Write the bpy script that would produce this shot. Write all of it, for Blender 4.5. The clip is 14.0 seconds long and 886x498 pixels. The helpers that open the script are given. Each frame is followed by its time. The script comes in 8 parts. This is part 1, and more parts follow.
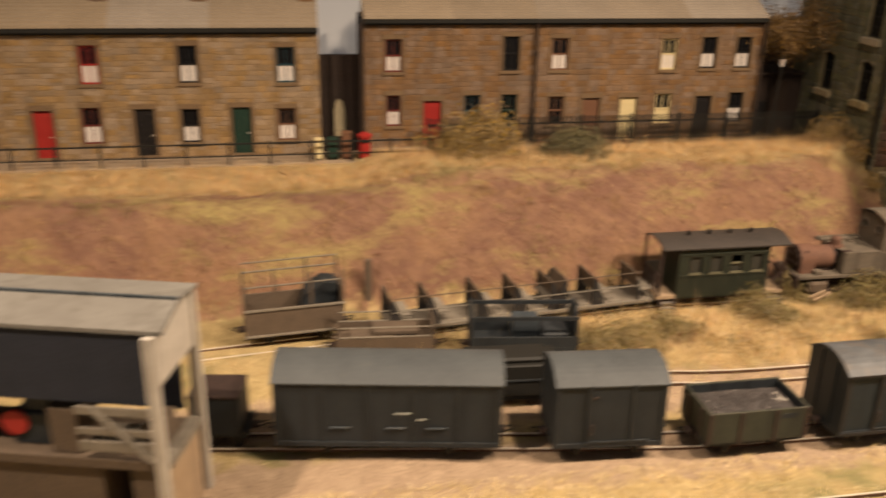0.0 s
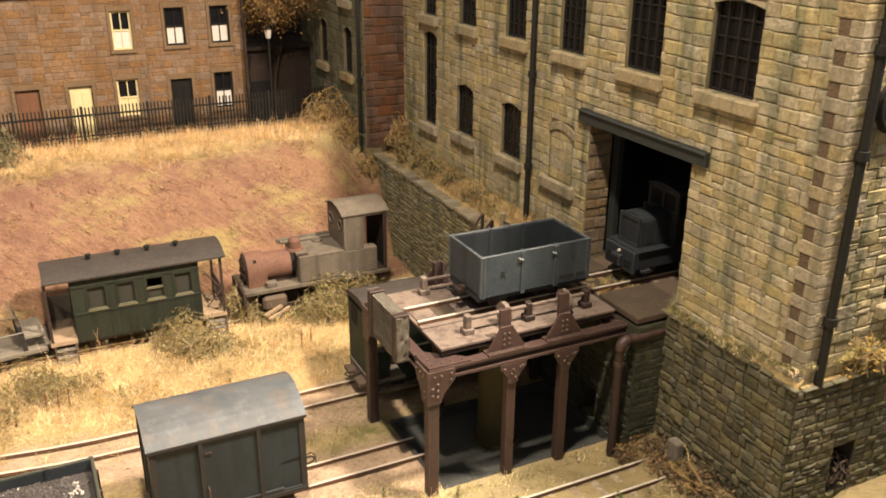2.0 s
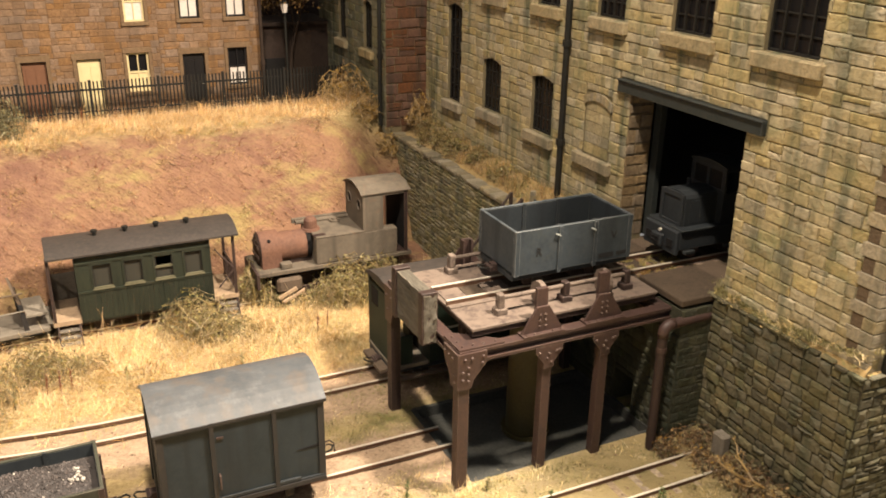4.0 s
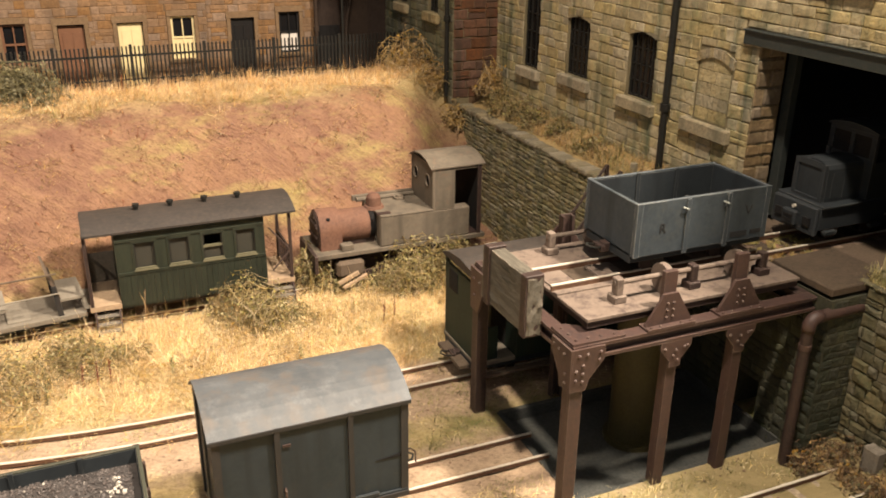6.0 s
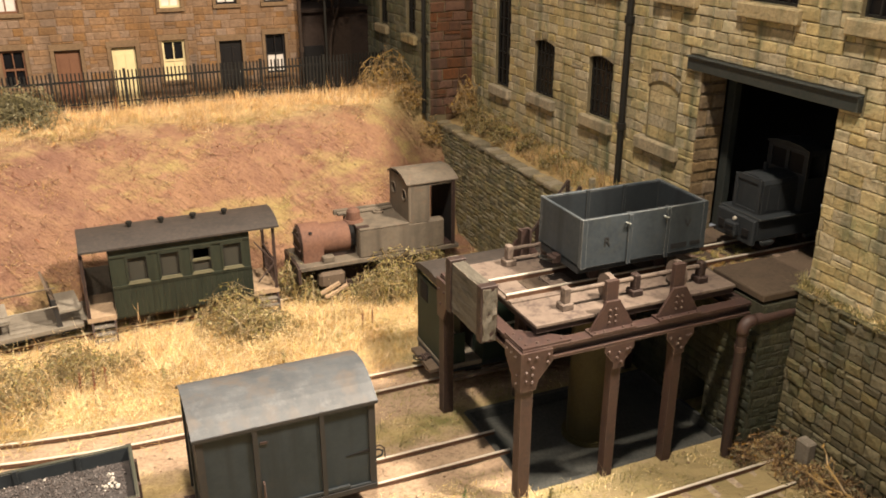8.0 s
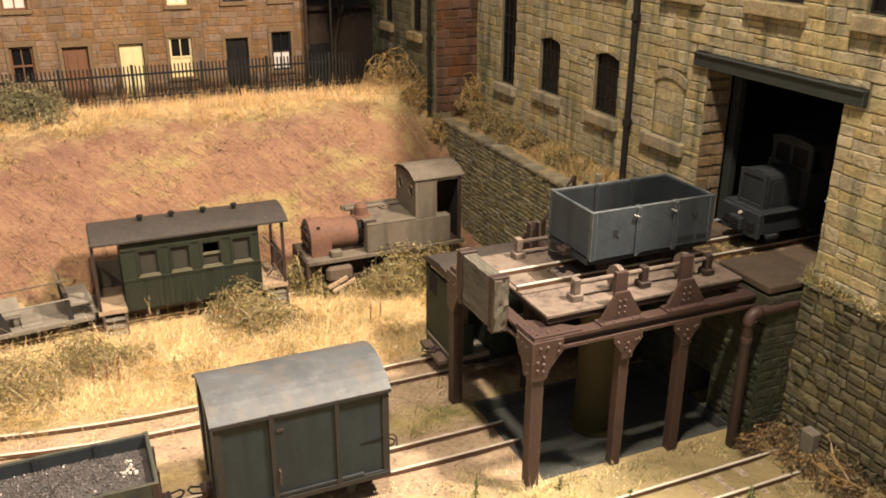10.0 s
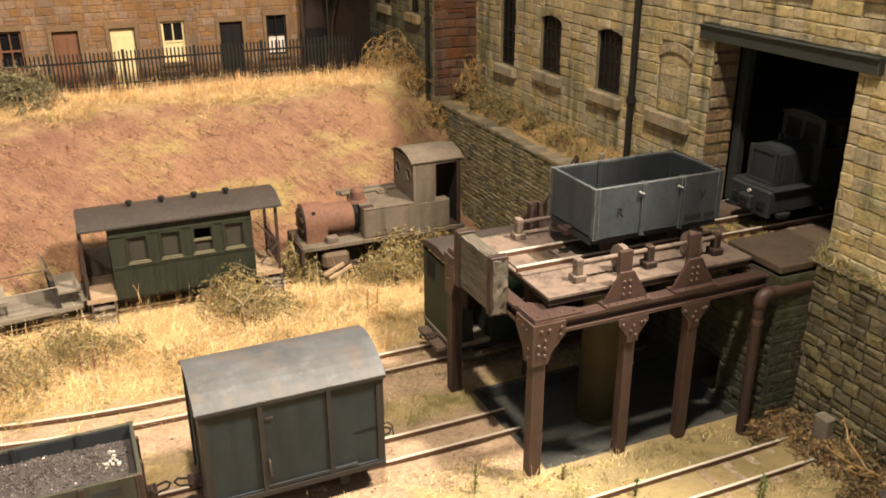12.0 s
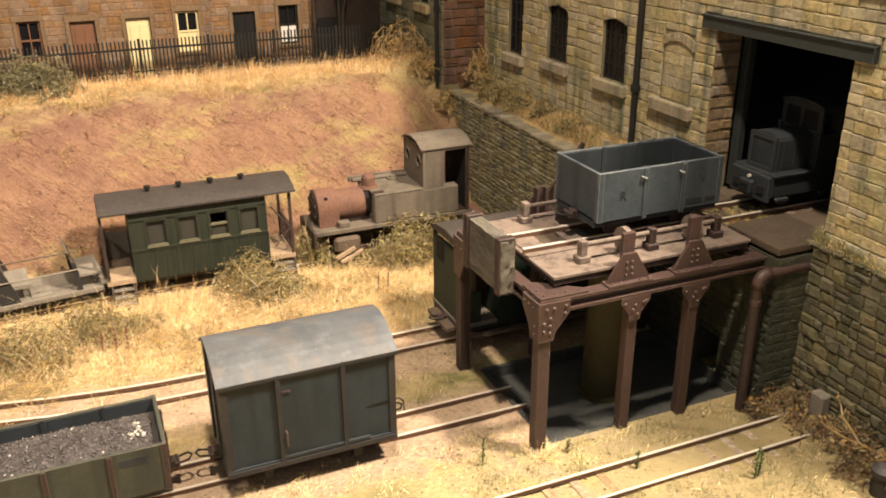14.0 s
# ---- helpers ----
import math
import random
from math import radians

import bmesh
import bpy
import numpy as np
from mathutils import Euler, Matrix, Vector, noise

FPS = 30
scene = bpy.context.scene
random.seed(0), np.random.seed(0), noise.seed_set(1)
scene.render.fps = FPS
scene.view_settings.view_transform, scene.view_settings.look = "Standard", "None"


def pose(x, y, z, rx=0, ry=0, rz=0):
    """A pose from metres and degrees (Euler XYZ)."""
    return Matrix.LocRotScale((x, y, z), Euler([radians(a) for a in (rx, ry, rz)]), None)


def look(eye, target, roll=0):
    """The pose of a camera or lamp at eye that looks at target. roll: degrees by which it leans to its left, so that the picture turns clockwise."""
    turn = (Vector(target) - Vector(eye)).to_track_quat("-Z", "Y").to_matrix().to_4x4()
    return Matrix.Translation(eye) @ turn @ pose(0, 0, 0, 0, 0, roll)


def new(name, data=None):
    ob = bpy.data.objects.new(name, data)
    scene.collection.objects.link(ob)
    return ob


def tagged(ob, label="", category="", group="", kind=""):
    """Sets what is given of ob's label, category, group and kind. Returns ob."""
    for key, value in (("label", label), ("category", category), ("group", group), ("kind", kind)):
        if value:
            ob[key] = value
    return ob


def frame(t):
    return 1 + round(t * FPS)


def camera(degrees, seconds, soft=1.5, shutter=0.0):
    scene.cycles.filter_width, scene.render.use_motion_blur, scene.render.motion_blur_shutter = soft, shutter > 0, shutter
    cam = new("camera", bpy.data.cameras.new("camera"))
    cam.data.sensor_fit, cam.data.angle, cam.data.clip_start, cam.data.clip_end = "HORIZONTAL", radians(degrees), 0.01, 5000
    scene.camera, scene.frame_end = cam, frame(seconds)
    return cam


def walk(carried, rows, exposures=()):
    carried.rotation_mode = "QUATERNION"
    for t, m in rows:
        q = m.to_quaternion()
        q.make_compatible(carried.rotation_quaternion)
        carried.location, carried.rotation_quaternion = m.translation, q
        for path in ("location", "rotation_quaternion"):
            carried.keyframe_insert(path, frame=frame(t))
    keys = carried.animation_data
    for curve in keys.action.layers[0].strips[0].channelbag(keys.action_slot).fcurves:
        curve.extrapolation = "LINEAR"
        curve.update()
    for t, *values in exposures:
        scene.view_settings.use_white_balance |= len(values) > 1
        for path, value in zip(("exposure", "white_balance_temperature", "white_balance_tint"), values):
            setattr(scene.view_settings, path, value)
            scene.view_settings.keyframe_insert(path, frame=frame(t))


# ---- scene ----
# A 7 mm scale narrow gauge model railway; all sizes below are millimetres of the model, scaled by U.
U = 0.001
cam = camera(54.05, 14.0, soft=1.8, shutter=0.45)
PATH = [
    (1.0, 201.6, 30.0, 326.9, 69.13, -0.74, -20.14),
    (1.5, 277.1, 44.2, 312.7, 68.71, -0.54, -24.46),
    (2.0, 294.4, 58.9, 295.6, 68.01, -0.37, -26.11),
    (4.5, 296.6, 110.9, 267.0, 68.05, -1.11, -24.95),
    (5.0, 305.5, 139.9, 256.2, 68.33, -0.87, -24.08),
    (5.5, 302.7, 144.9, 237.8, 67.86, -0.71, -23.35),
    (6.0, 293.6, 153.2, 238.0, 67.55, -0.64, -23.28),
    (6.5, 290.0, 149.0, 241.3, 67.51, -0.46, -23.28),
    (7.0, 293.4, 136.1, 251.9, 67.68, -0.29, -23.26),
    (7.5, 297.3, 122.3, 255.2, 67.84, -0.04, -23.44),
    (10.0, 286.5, 114.8, 253.5, 67.94, -0.26, -23.75),
    (10.5, 285.7, 122.1, 253.4, 67.97, -0.23, -23.57),
    (11.0, 289.2, 127.8, 249.9, 67.89, -0.05, -23.60),
    (11.5, 292.8, 126.5, 249.2, 67.83, 0.17, -23.63),
    (12.0, 295.3, 125.4, 241.0, 67.61, 0.26, -23.62),
    (12.5, 296.5, 125.9, 238.9, 67.36, 0.38, -23.46),
    (13.0, 296.6, 120.5, 243.7, 67.30, 0.35, -23.32),
    (13.5, 295.9, 115.2, 244.4, 67.17, 0.38, -23.20),
    (14.0, 288.3, 111.7, 243.3, 66.97, 0.35, -23.13),
]
FIRST = [(0.0, look((-0.020, -0.007, 0.327), (0.315, 1.825, -0.402), 1.1)), (0.5, look((0.090, 0.029, 0.325), (0.610, 1.818, -0.402), 1.7))]
walk(cam, FIRST + [(t, pose(x * U, y * U, z * U, rx, ry, rz)) for t, x, y, z, rx, ry, rz in PATH],
     exposures=[(0.0, -0.97, 7000, 17), (0.5, -0.85, 6950, 16), (1.0, -0.58, 6600, 13), (1.5, -0.36, 6300, 11), (2.0, -0.18, 6280, 11), (4.5, -0.17, 6280, 11), (6.5, -0.24, 6250, 11), (14.0, -0.17, 6300, 11)])

# ---- light: warm exhibition lamps over the front of the layout, and a dim hall ----
world = bpy.data.worlds.new("hall")
scene.world = world
world.use_nodes = True
world.node_tree.nodes["Background"].inputs[0].default_value = (1.0, 0.93, 0.85, 1)
world.node_tree.nodes["Background"].inputs[1].default_value = 0.30


def lamp(name, eye, target, watts, colour, degrees, blend, size):
    data = bpy.data.lights.new(name, "SPOT")
    data.energy, data.color = watts, colour
    data.spot_size, data.spot_blend, data.shadow_soft_size = radians(degrees), blend, size * U
    ob = new(name, data)
    ob.matrix_world = look([v * U for v in eye], [v * U for v in target])
    return ob


WARM = (1.0, 0.83, 0.63)
lamp("layout_lamp", (335, 232, 780), (300, 440, 20), 43, WARM, 104, 1.0, 20)
lamp("layout_lamp", (728, 190, 760), (272, 540, 30), 87, WARM, 80, 1.0, 34)
lamp("layout_lamp", (-380, 210, 780), (-300, 450, 40), 64, WARM, 88, 1.0, 14)

# ---- materials ----


def nodes_of(name):
    m = bpy.data.materials.new(name)
    m.use_nodes = True
    t = m.node_tree
    return m, t, t.nodes["Principled BSDF"]


def mat(name, a, b, c=None, big=30.0, fine=2.0, rough=0.8, metal=0.0, bump=0.25, vary=0.0, wear=None, wear_at=0.62, stretch=(1, 1, 1), spec=0.3, fleck=0.5, soft=0.10, grain=1.0, streak=None, edge=None, edge_size=0.5, relief=0.0):
    """Two scales of noise mix the colours a, b, c; sizes in millimetres; vary: lightness from piece to piece; wear: a colour of patches."""
    m, t, p = nodes_of(name)
    L, N = t.links.new, t.nodes.new
    geo = N("ShaderNodeNewGeometry")
    mp = N("ShaderNodeMapping")
    mp.inputs["Scale"].default_value = [1000.0 * s for s in stretch]
    L(geo.outputs["Position"], mp.inputs["Vector"])
    info = N("ShaderNodeObjectInfo")

    def noise_tex(size, detail, rough_n=0.6):
        n = N("ShaderNodeTexNoise")
        n.inputs["Scale"].default_value = 1.0 / size
        n.inputs["Detail"].default_value = detail
        n.inputs["Roughness"].default_value = rough_n
        L(mp.outputs[0], n.inputs["Vector"])
        return n

    def mix(f, x, y, mode="MIX"):
        n = N("ShaderNodeMix")
        n.data_type, n.blend_type = "RGBA", mode
        if isinstance(f, float):
            n.inputs[0].default_value = f
        else:
            L(f, n.inputs[0])
        for s, v in ((6, x), (7, y)):
            if isinstance(v, tuple):
                n.inputs[s].default_value = (*v[:3], 1)
            else:
                L(v, n.inputs[s])
        return n.outputs[2]

    def ramp(x, lo, hi):
        n = N("ShaderNodeMapRange")
        n.inputs[1].default_value, n.inputs[2].default_value = lo, hi
        L(x, n.inputs[0])
        return n.outputs[0]

    n1, n2 = noise_tex(big, 4), noise_tex(fine, 5, 0.7)
    col = mix(ramp(n1.outputs["Fac"], 0.35, 0.65), a, b)
    c = c or tuple(v * fleck for v in a)
    col = mix(ramp(n2.outputs["Fac"], 0.40, 0.75), col, mix(grain, col, c))
    if wear:
        n3 = noise_tex(big * 0.4, 8, 0.75)
        col = mix(ramp(n3.outputs["Fac"], wear_at, wear_at + soft), col, wear)
    if streak:
        mp2 = N("ShaderNodeMapping")
        mp2.inputs["Scale"].default_value = (110.0, 110.0, 11.0)
        L(geo.outputs["Position"], mp2.inputs["Vector"])
        n4 = N("ShaderNodeTexNoise")
        n4.inputs["Scale"].default_value, n4.inputs["Detail"].default_value = 1.0, 5.0
        L(mp2.outputs[0], n4.inputs["Vector"])
        col = mix(ramp(n4.outputs["Fac"], 0.50, 0.72), col, streak)
    if edge:
        bev = N("ShaderNodeBevel")
        bev.samples = 4
        bev.inputs["Radius"].default_value = edge_size * U
        dot = N("ShaderNodeVectorMath")
        dot.operation = "DOT_PRODUCT"
        L(bev.outputs[0], dot.inputs[0])
        L(geo.outputs["Normal"], dot.inputs[1])
        worn = N("ShaderNodeMath")
        worn.operation = "MULTIPLY"
        L(ramp(dot.outputs["Value"], 0.995, 0.86), worn.inputs[0])
        L(ramp(n1.outputs["Fac"], 0.38, 0.60), worn.inputs[1])
        col = mix(worn.outputs[0], col, edge)
    if vary:
        add = N("ShaderNodeMath")
        add.operation = "ADD"
        L(geo.outputs["Random Per Island"], add.inputs[0])
        L(info.outputs["Random"], add.inputs[1])
        fr = N("ShaderNodeMath")
        fr.operation = "FRACT"
        L(add.outputs[0], fr.inputs[0])
        hsv = N("ShaderNodeHueSaturation")
        L(ramp2(N, L, fr.outputs[0], 1 - vary, 1 + vary * 0.6), hsv.inputs["Value"])
        sat = N("ShaderNodeMath")
        sat.operation = "MULTIPLY"
        sat.inputs[1].default_value = 7.31
        L(fr.outputs[0], sat.inputs[0])
        fr2 = N("ShaderNodeMath")
        fr2.operation = "FRACT"
        L(sat.outputs[0], fr2.inputs[0])
        L(ramp2(N, L, fr2.outputs[0], 0.75, 1.15), hsv.inputs["Saturation"])
        L(col, hsv.inputs["Color"])
        col = hsv.outputs[0]
    L(col, p.inputs["Base Color"])
    p.inputs["Roughness"].default_value = rough
    p.inputs["Metallic"].default_value = metal
    p.inputs["Specular IOR Level"].default_value = spec
    if bump:
        bn = N("ShaderNodeBump")
        bn.inputs["Strength"].default_value = bump
        bn.inputs["Distance"].default_value = fine * 0.25 * U
        L(n2.outputs["Fac"], bn.inputs["Height"])
        if relief:
            b2 = N("ShaderNodeBump")
            b2.inputs["Strength"].default_value, b2.inputs["Distance"].default_value = 1.0, relief * U
            L(noise_tex(fine * 2.6, 4, 0.65).outputs["Fac"], b2.inputs["Height"])
            L(b2.outputs[0], bn.inputs["Normal"])
        L(bn.outputs[0], p.inputs["Normal"])
    return m


def ramp2(N, L, x, lo, hi):
    n = N("ShaderNodeMapRange")
    n.inputs[3].default_value, n.inputs[4].default_value = lo, hi
    L(x, n.inputs[0])
    return n.outputs[0]


def glass_mat(name, colour):
    m, t, p = nodes_of(name)
    p.inputs["Base Color"].default_value = (*colour, 1)
    p.inputs["Roughness"].default_value = 0.25
    p.inputs["Specular IOR Level"].default_value = 0.22
    return m


M = {}
M["straw_ground"] = mat("straw_ground", (0.42, 0.29, 0.12), (0.34, 0.25, 0.11), (0.26, 0.17, 0.08), 40, 2.5, 0.95, bump=0.6, wear=(0.22, 0.22, 0.09), wear_at=0.58)
M["path_ground"] = mat("pale_grit", (0.40, 0.31, 0.21), (0.33, 0.25, 0.17), (0.22, 0.16, 0.11), 30, 1.6, 0.95, bump=0.5)
M["grass"] = mat("dry_grass", (0.827, 0.630, 0.304), (0.668, 0.483, 0.200), (0.890, 0.724, 0.420), 30, 5, 0.75, bump=0, vary=0.5)
M["grass_amber"] = mat("amber_grass", (0.66, 0.39, 0.155), (0.50, 0.285, 0.105), (0.78, 0.53, 0.25), 26, 5, 0.78, bump=0, vary=0.5)
M["bush_dark"] = mat("dark_bush_leaves", (0.155, 0.135, 0.062), (0.10, 0.088, 0.045), (0.24, 0.20, 0.095), 16, 3, 0.8, bump=0, vary=0.5)
M["grass_green"] = mat("olive_grass", (0.40, 0.335, 0.115), (0.31, 0.275, 0.10), (0.48, 0.38, 0.15), 25, 6, 0.8, bump=0, vary=0.4)
M["coping"] = mat("pale_coping", (0.30, 0.245, 0.155), (0.22, 0.185, 0.115), (0.12, 0.105, 0.065), 20, 2.0, 0.92, bump=0.8, vary=0.35, wear=(0.13, 0.135, 0.07), wear_at=0.56, soft=0.2, grain=0.7, relief=0.8)
M["quoin_hollow"] = mat("dark_hollow_brown", (0.120, 0.082, 0.052), (0.080, 0.057, 0.037), (0.19, 0.14, 0.085), 24, 1.2, 0.95, bump=1.0, grain=0.7, relief=0.8)
M["twig"] = mat("twigs", (0.52, 0.36, 0.145), (0.36, 0.23, 0.09), None, 20, 3, 0.85, bump=0, vary=0.45)
M["bramble_stem"] = mat("bramble_stems", (0.270, 0.195, 0.080), (0.165, 0.118, 0.048), (0.40, 0.29, 0.13), 14, 3, 0.85, bump=0, vary=0.5)
M["scrub_stem"] = mat("brown_scrub_stems", (0.165, 0.098, 0.045), (0.115, 0.066, 0.032), (0.235, 0.15, 0.07), 14, 3, 0.85, bump=0, vary=0.5)
M["grass_brown"] = mat("brown_dry_grass", (0.46, 0.29, 0.115), (0.36, 0.215, 0.085), (0.54, 0.38, 0.17), 30, 5, 0.8, bump=0, vary=0.5)
M["grey_roof"] = mat("grey_felt_roof", (0.071, 0.079, 0.082), (0.054, 0.060, 0.063), (0.091, 0.099, 0.100), 24, 3, 0.6, bump=0.08, grain=0.5, wear=(0.094, 0.097, 0.089), wear_at=0.58, soft=0.2)
M["baulk"] = mat("weathered_baulk", (0.100, 0.088, 0.068), (0.064, 0.058, 0.045), (0.16, 0.142, 0.112), 10, 2.0, 0.85, bump=1.0, stretch=(1, 0.16, 1), wear=(0.025, 0.024, 0.018), wear_at=0.53, soft=0.1, edge=(0.26, 0.22, 0.17), edge_size=1.0)
M["grass_moss"] = mat("mossy_grass", (0.26, 0.23, 0.085), (0.19, 0.175, 0.07), (0.34, 0.28, 0.115), 25, 6, 0.8, bump=0, vary=0.4)
M["dock"] = mat("dock_stems", (0.27, 0.085, 0.04), (0.19, 0.06, 0.03), None, 10, 2, 0.85, bump=0, vary=0.3)
M["leaf"] = mat("leaves", (0.250, 0.215, 0.072), (0.345, 0.285, 0.105), (0.105, 0.098, 0.038), 9, 3, 0.8, bump=0, vary=0.7)
M["weed_green"] = mat("green_weed_leaves", (0.075, 0.105, 0.028), (0.10, 0.125, 0.04), (0.05, 0.07, 0.02), 10, 2, 0.75, bump=0, vary=0.4)
M["leaf_gold"] = mat("autumn_leaves", (0.46, 0.30, 0.07), (0.36, 0.20, 0.05), (0.20, 0.13, 0.04), 20, 4, 0.8, bump=0, vary=0.4)
M["stone"] = mat("sandstone", (0.503, 0.407, 0.222), (0.404, 0.332, 0.183), (0.216, 0.185, 0.110), 46, 2.0, 0.92, bump=1.0, vary=0.22, wear=(0.222, 0.232, 0.124), wear_at=0.51, soft=0.22, grain=0.8, streak=(0.131, 0.138, 0.080), relief=1.4)
# Darkened copy of the rubble: the recess's shade is put into its colour.
M["shaded_rubble"] = mat("shaded_rubble_stone", (0.071, 0.067, 0.041), (0.052, 0.053, 0.032), (0.031, 0.031, 0.020), 26, 1.6, 0.9, bump=1.0, vary=0.25, wear=(0.034, 0.045, 0.026), wear_at=0.50, soft=0.2, grain=0.7, streak=(0.027, 0.033, 0.020), relief=1.0)
M["drystone"] = mat("drystone_walling", (0.293, 0.244, 0.132), (0.215, 0.184, 0.101), (0.117, 0.102, 0.060), 22, 1.5, 0.92, bump=1.0, vary=0.3, wear=(0.163, 0.171, 0.089), wear_at=0.52, soft=0.2, grain=0.8, streak=(0.124, 0.124, 0.070), relief=0.9)
# Joint colour darkened to match, for the same shaded recess.
M["shaded_mortar"] = mat("shaded_joint", (0.060, 0.057, 0.035), (0.044, 0.044, 0.028), None, 20, 1.5, 0.95, bump=0.6)
M["reveal_stone"] = mat("brown_reveal_stone", (0.285, 0.205, 0.115), (0.215, 0.155, 0.088), (0.14, 0.10, 0.06), 10, 2.0, 0.92, bump=0.9, vary=0.2, streak=(0.15, 0.12, 0.075), relief=1.0)
M["stone_mortar"] = mat("sandy_mortar", (0.225, 0.182, 0.104), (0.17, 0.142, 0.082), None, 24, 1.4, 0.95, grain=0.8, streak=(0.09, 0.092, 0.056))
M["stone_pale"] = mat("dressed_stone", (0.43, 0.345, 0.205), (0.345, 0.28, 0.165), (0.19, 0.157, 0.096), 14, 1.8, 0.9, bump=0.9, vary=0.15, wear=(0.23, 0.21, 0.12), wear_at=0.54, soft=0.2, streak=(0.17, 0.155, 0.095), relief=0.9)
M["rubble"] = mat("rubble_stone", (0.162, 0.137, 0.077), (0.116, 0.103, 0.059), (0.065, 0.058, 0.035), 22, 1.7, 0.92, bump=1.0, vary=0.34, wear=(0.086, 0.099, 0.055), wear_at=0.54, soft=0.18, grain=0.8, streak=(0.071, 0.074, 0.042), relief=1.2)
M["rubble_mortar"] = mat("rubble_joint", (0.055, 0.048, 0.030), (0.040, 0.036, 0.024), None, 14, 1.5, 0.95, bump=0.6, wear=(0.024, 0.025, 0.017), wear_at=0.55)
M["brown_stone"] = mat("brown_house_stone", (0.285, 0.170, 0.088), (0.225, 0.132, 0.069), (0.135, 0.080, 0.044), 30, 2.0, 0.9, bump=0.9, vary=0.13, wear=(0.165, 0.102, 0.058), wear_at=0.52, soft=0.2, grain=0.9, streak=(0.155, 0.096, 0.054), relief=0.8)
M["brown_mortar"] = mat("brown_joint", (0.175, 0.110, 0.060), (0.14, 0.088, 0.048), None, 30, 1.5, 0.95, grain=0.6)
M["tan_stone"] = mat("tan_house_stone", (0.37, 0.25, 0.128), (0.30, 0.198, 0.10), (0.185, 0.12, 0.065), 26, 2.0, 0.9, bump=0.9, vary=0.2, wear=(0.205, 0.142, 0.082), wear_at=0.54, soft=0.2, grain=0.85, relief=0.7)
M["tan_mortar"] = mat("tan_joint", (0.235, 0.155, 0.082), (0.19, 0.125, 0.068), None, 30, 1.5, 0.95, grain=0.6)
# Grey-green wing stone, darkened to carry the shade on the far wing.
M["wing_stone"] = mat("shaded_wing_stone", (0.205, 0.185, 0.112), (0.160, 0.150, 0.090), (0.100, 0.094, 0.060), 34, 2.0, 0.92, bump=1.0, vary=0.2, wear=(0.105, 0.118, 0.070), wear_at=0.50, soft=0.2, grain=0.8, streak=(0.075, 0.080, 0.050), relief=1.0)
M["leaf_brown"] = mat("brown_autumn_leaves", (0.30, 0.175, 0.055), (0.22, 0.125, 0.042), (0.13, 0.08, 0.03), 20, 4, 0.8, bump=0, vary=0.45)
M["lintel_stone"] = mat("sooty_stone", (0.22, 0.145, 0.08), (0.18, 0.115, 0.065), None, 20, 1.5, 0.9)
M["red_stone"] = mat("red_stone", (0.175, 0.082, 0.042), (0.135, 0.062, 0.034), (0.085, 0.043, 0.026), 25, 2.2, 0.9, bump=0.6, vary=0.25, streak=(0.07, 0.05, 0.035))
M["slate"] = mat("stone_slates", (0.42, 0.34, 0.25), (0.36, 0.29, 0.21), (0.28, 0.22, 0.16), 40, 1.6, 0.85, bump=0.25, vary=0.15)
M["black_iron"] = mat("black_iron", (0.0105, 0.0115, 0.0105), (0.0135, 0.0140, 0.0120), (0.0230, 0.0185, 0.0140), 10, 1.2, 0.6, bump=0.1)
M["rust"] = mat("rusty_steel", (0.052, 0.029, 0.024), (0.036, 0.022, 0.020), (0.088, 0.044, 0.030), 12, 1.8, 0.55, bump=0.4, wear=(0.110, 0.068, 0.052), wear_at=0.61, soft=0.18, grain=0.6, spec=0.5, edge=(0.24, 0.175, 0.14), edge_size=0.35)
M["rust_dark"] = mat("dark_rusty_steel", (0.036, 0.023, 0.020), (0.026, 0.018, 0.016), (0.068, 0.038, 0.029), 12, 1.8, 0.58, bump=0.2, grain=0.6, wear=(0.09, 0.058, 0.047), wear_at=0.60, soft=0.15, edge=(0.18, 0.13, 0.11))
M["rust_red"] = mat("red_rust", (0.150, 0.074, 0.048), (0.105, 0.053, 0.037), (0.205, 0.115, 0.075), 12, 2.0, 0.8, bump=0.25, wear=(0.085, 0.046, 0.037), wear_at=0.56, soft=0.15, grain=0.6, streak=(0.11, 0.06, 0.045))
M["loco_grey"] = mat("dusty_grey_paint", (0.135, 0.112, 0.085), (0.098, 0.083, 0.063), (0.185, 0.145, 0.105), 14, 2.4, 0.8, bump=0.1, wear=(0.16, 0.10, 0.068), wear_at=0.56, soft=0.18, grain=0.5, streak=(0.08, 0.067, 0.052), edge=(0.26, 0.20, 0.15))
M["rail"] = mat("rail_side", (0.16, 0.085, 0.05), (0.12, 0.065, 0.04), None, 12, 1.0, 0.8, metal=0.2)
M["rail_top"] = mat("worn_rail_head", (0.78, 0.71, 0.60), (0.66, 0.59, 0.49), None, 20, 1.0, 0.36, metal=0.25, bump=0.0, fleck=0.9)
M["sleeper"] = mat("sleeper_wood", (0.20, 0.13, 0.085), (0.26, 0.17, 0.11), (0.12, 0.08, 0.05), 15, 1.0, 0.9, bump=0.4, stretch=(1, 0.2, 1), vary=0.2)
M["buried_sleeper"] = mat("dusty_sleeper", (0.34, 0.25, 0.155), (0.26, 0.185, 0.115), (0.17, 0.12, 0.075), 8, 1.2, 0.95, bump=0.5, vary=0.2, wear=(0.38, 0.29, 0.17), wear_at=0.48)
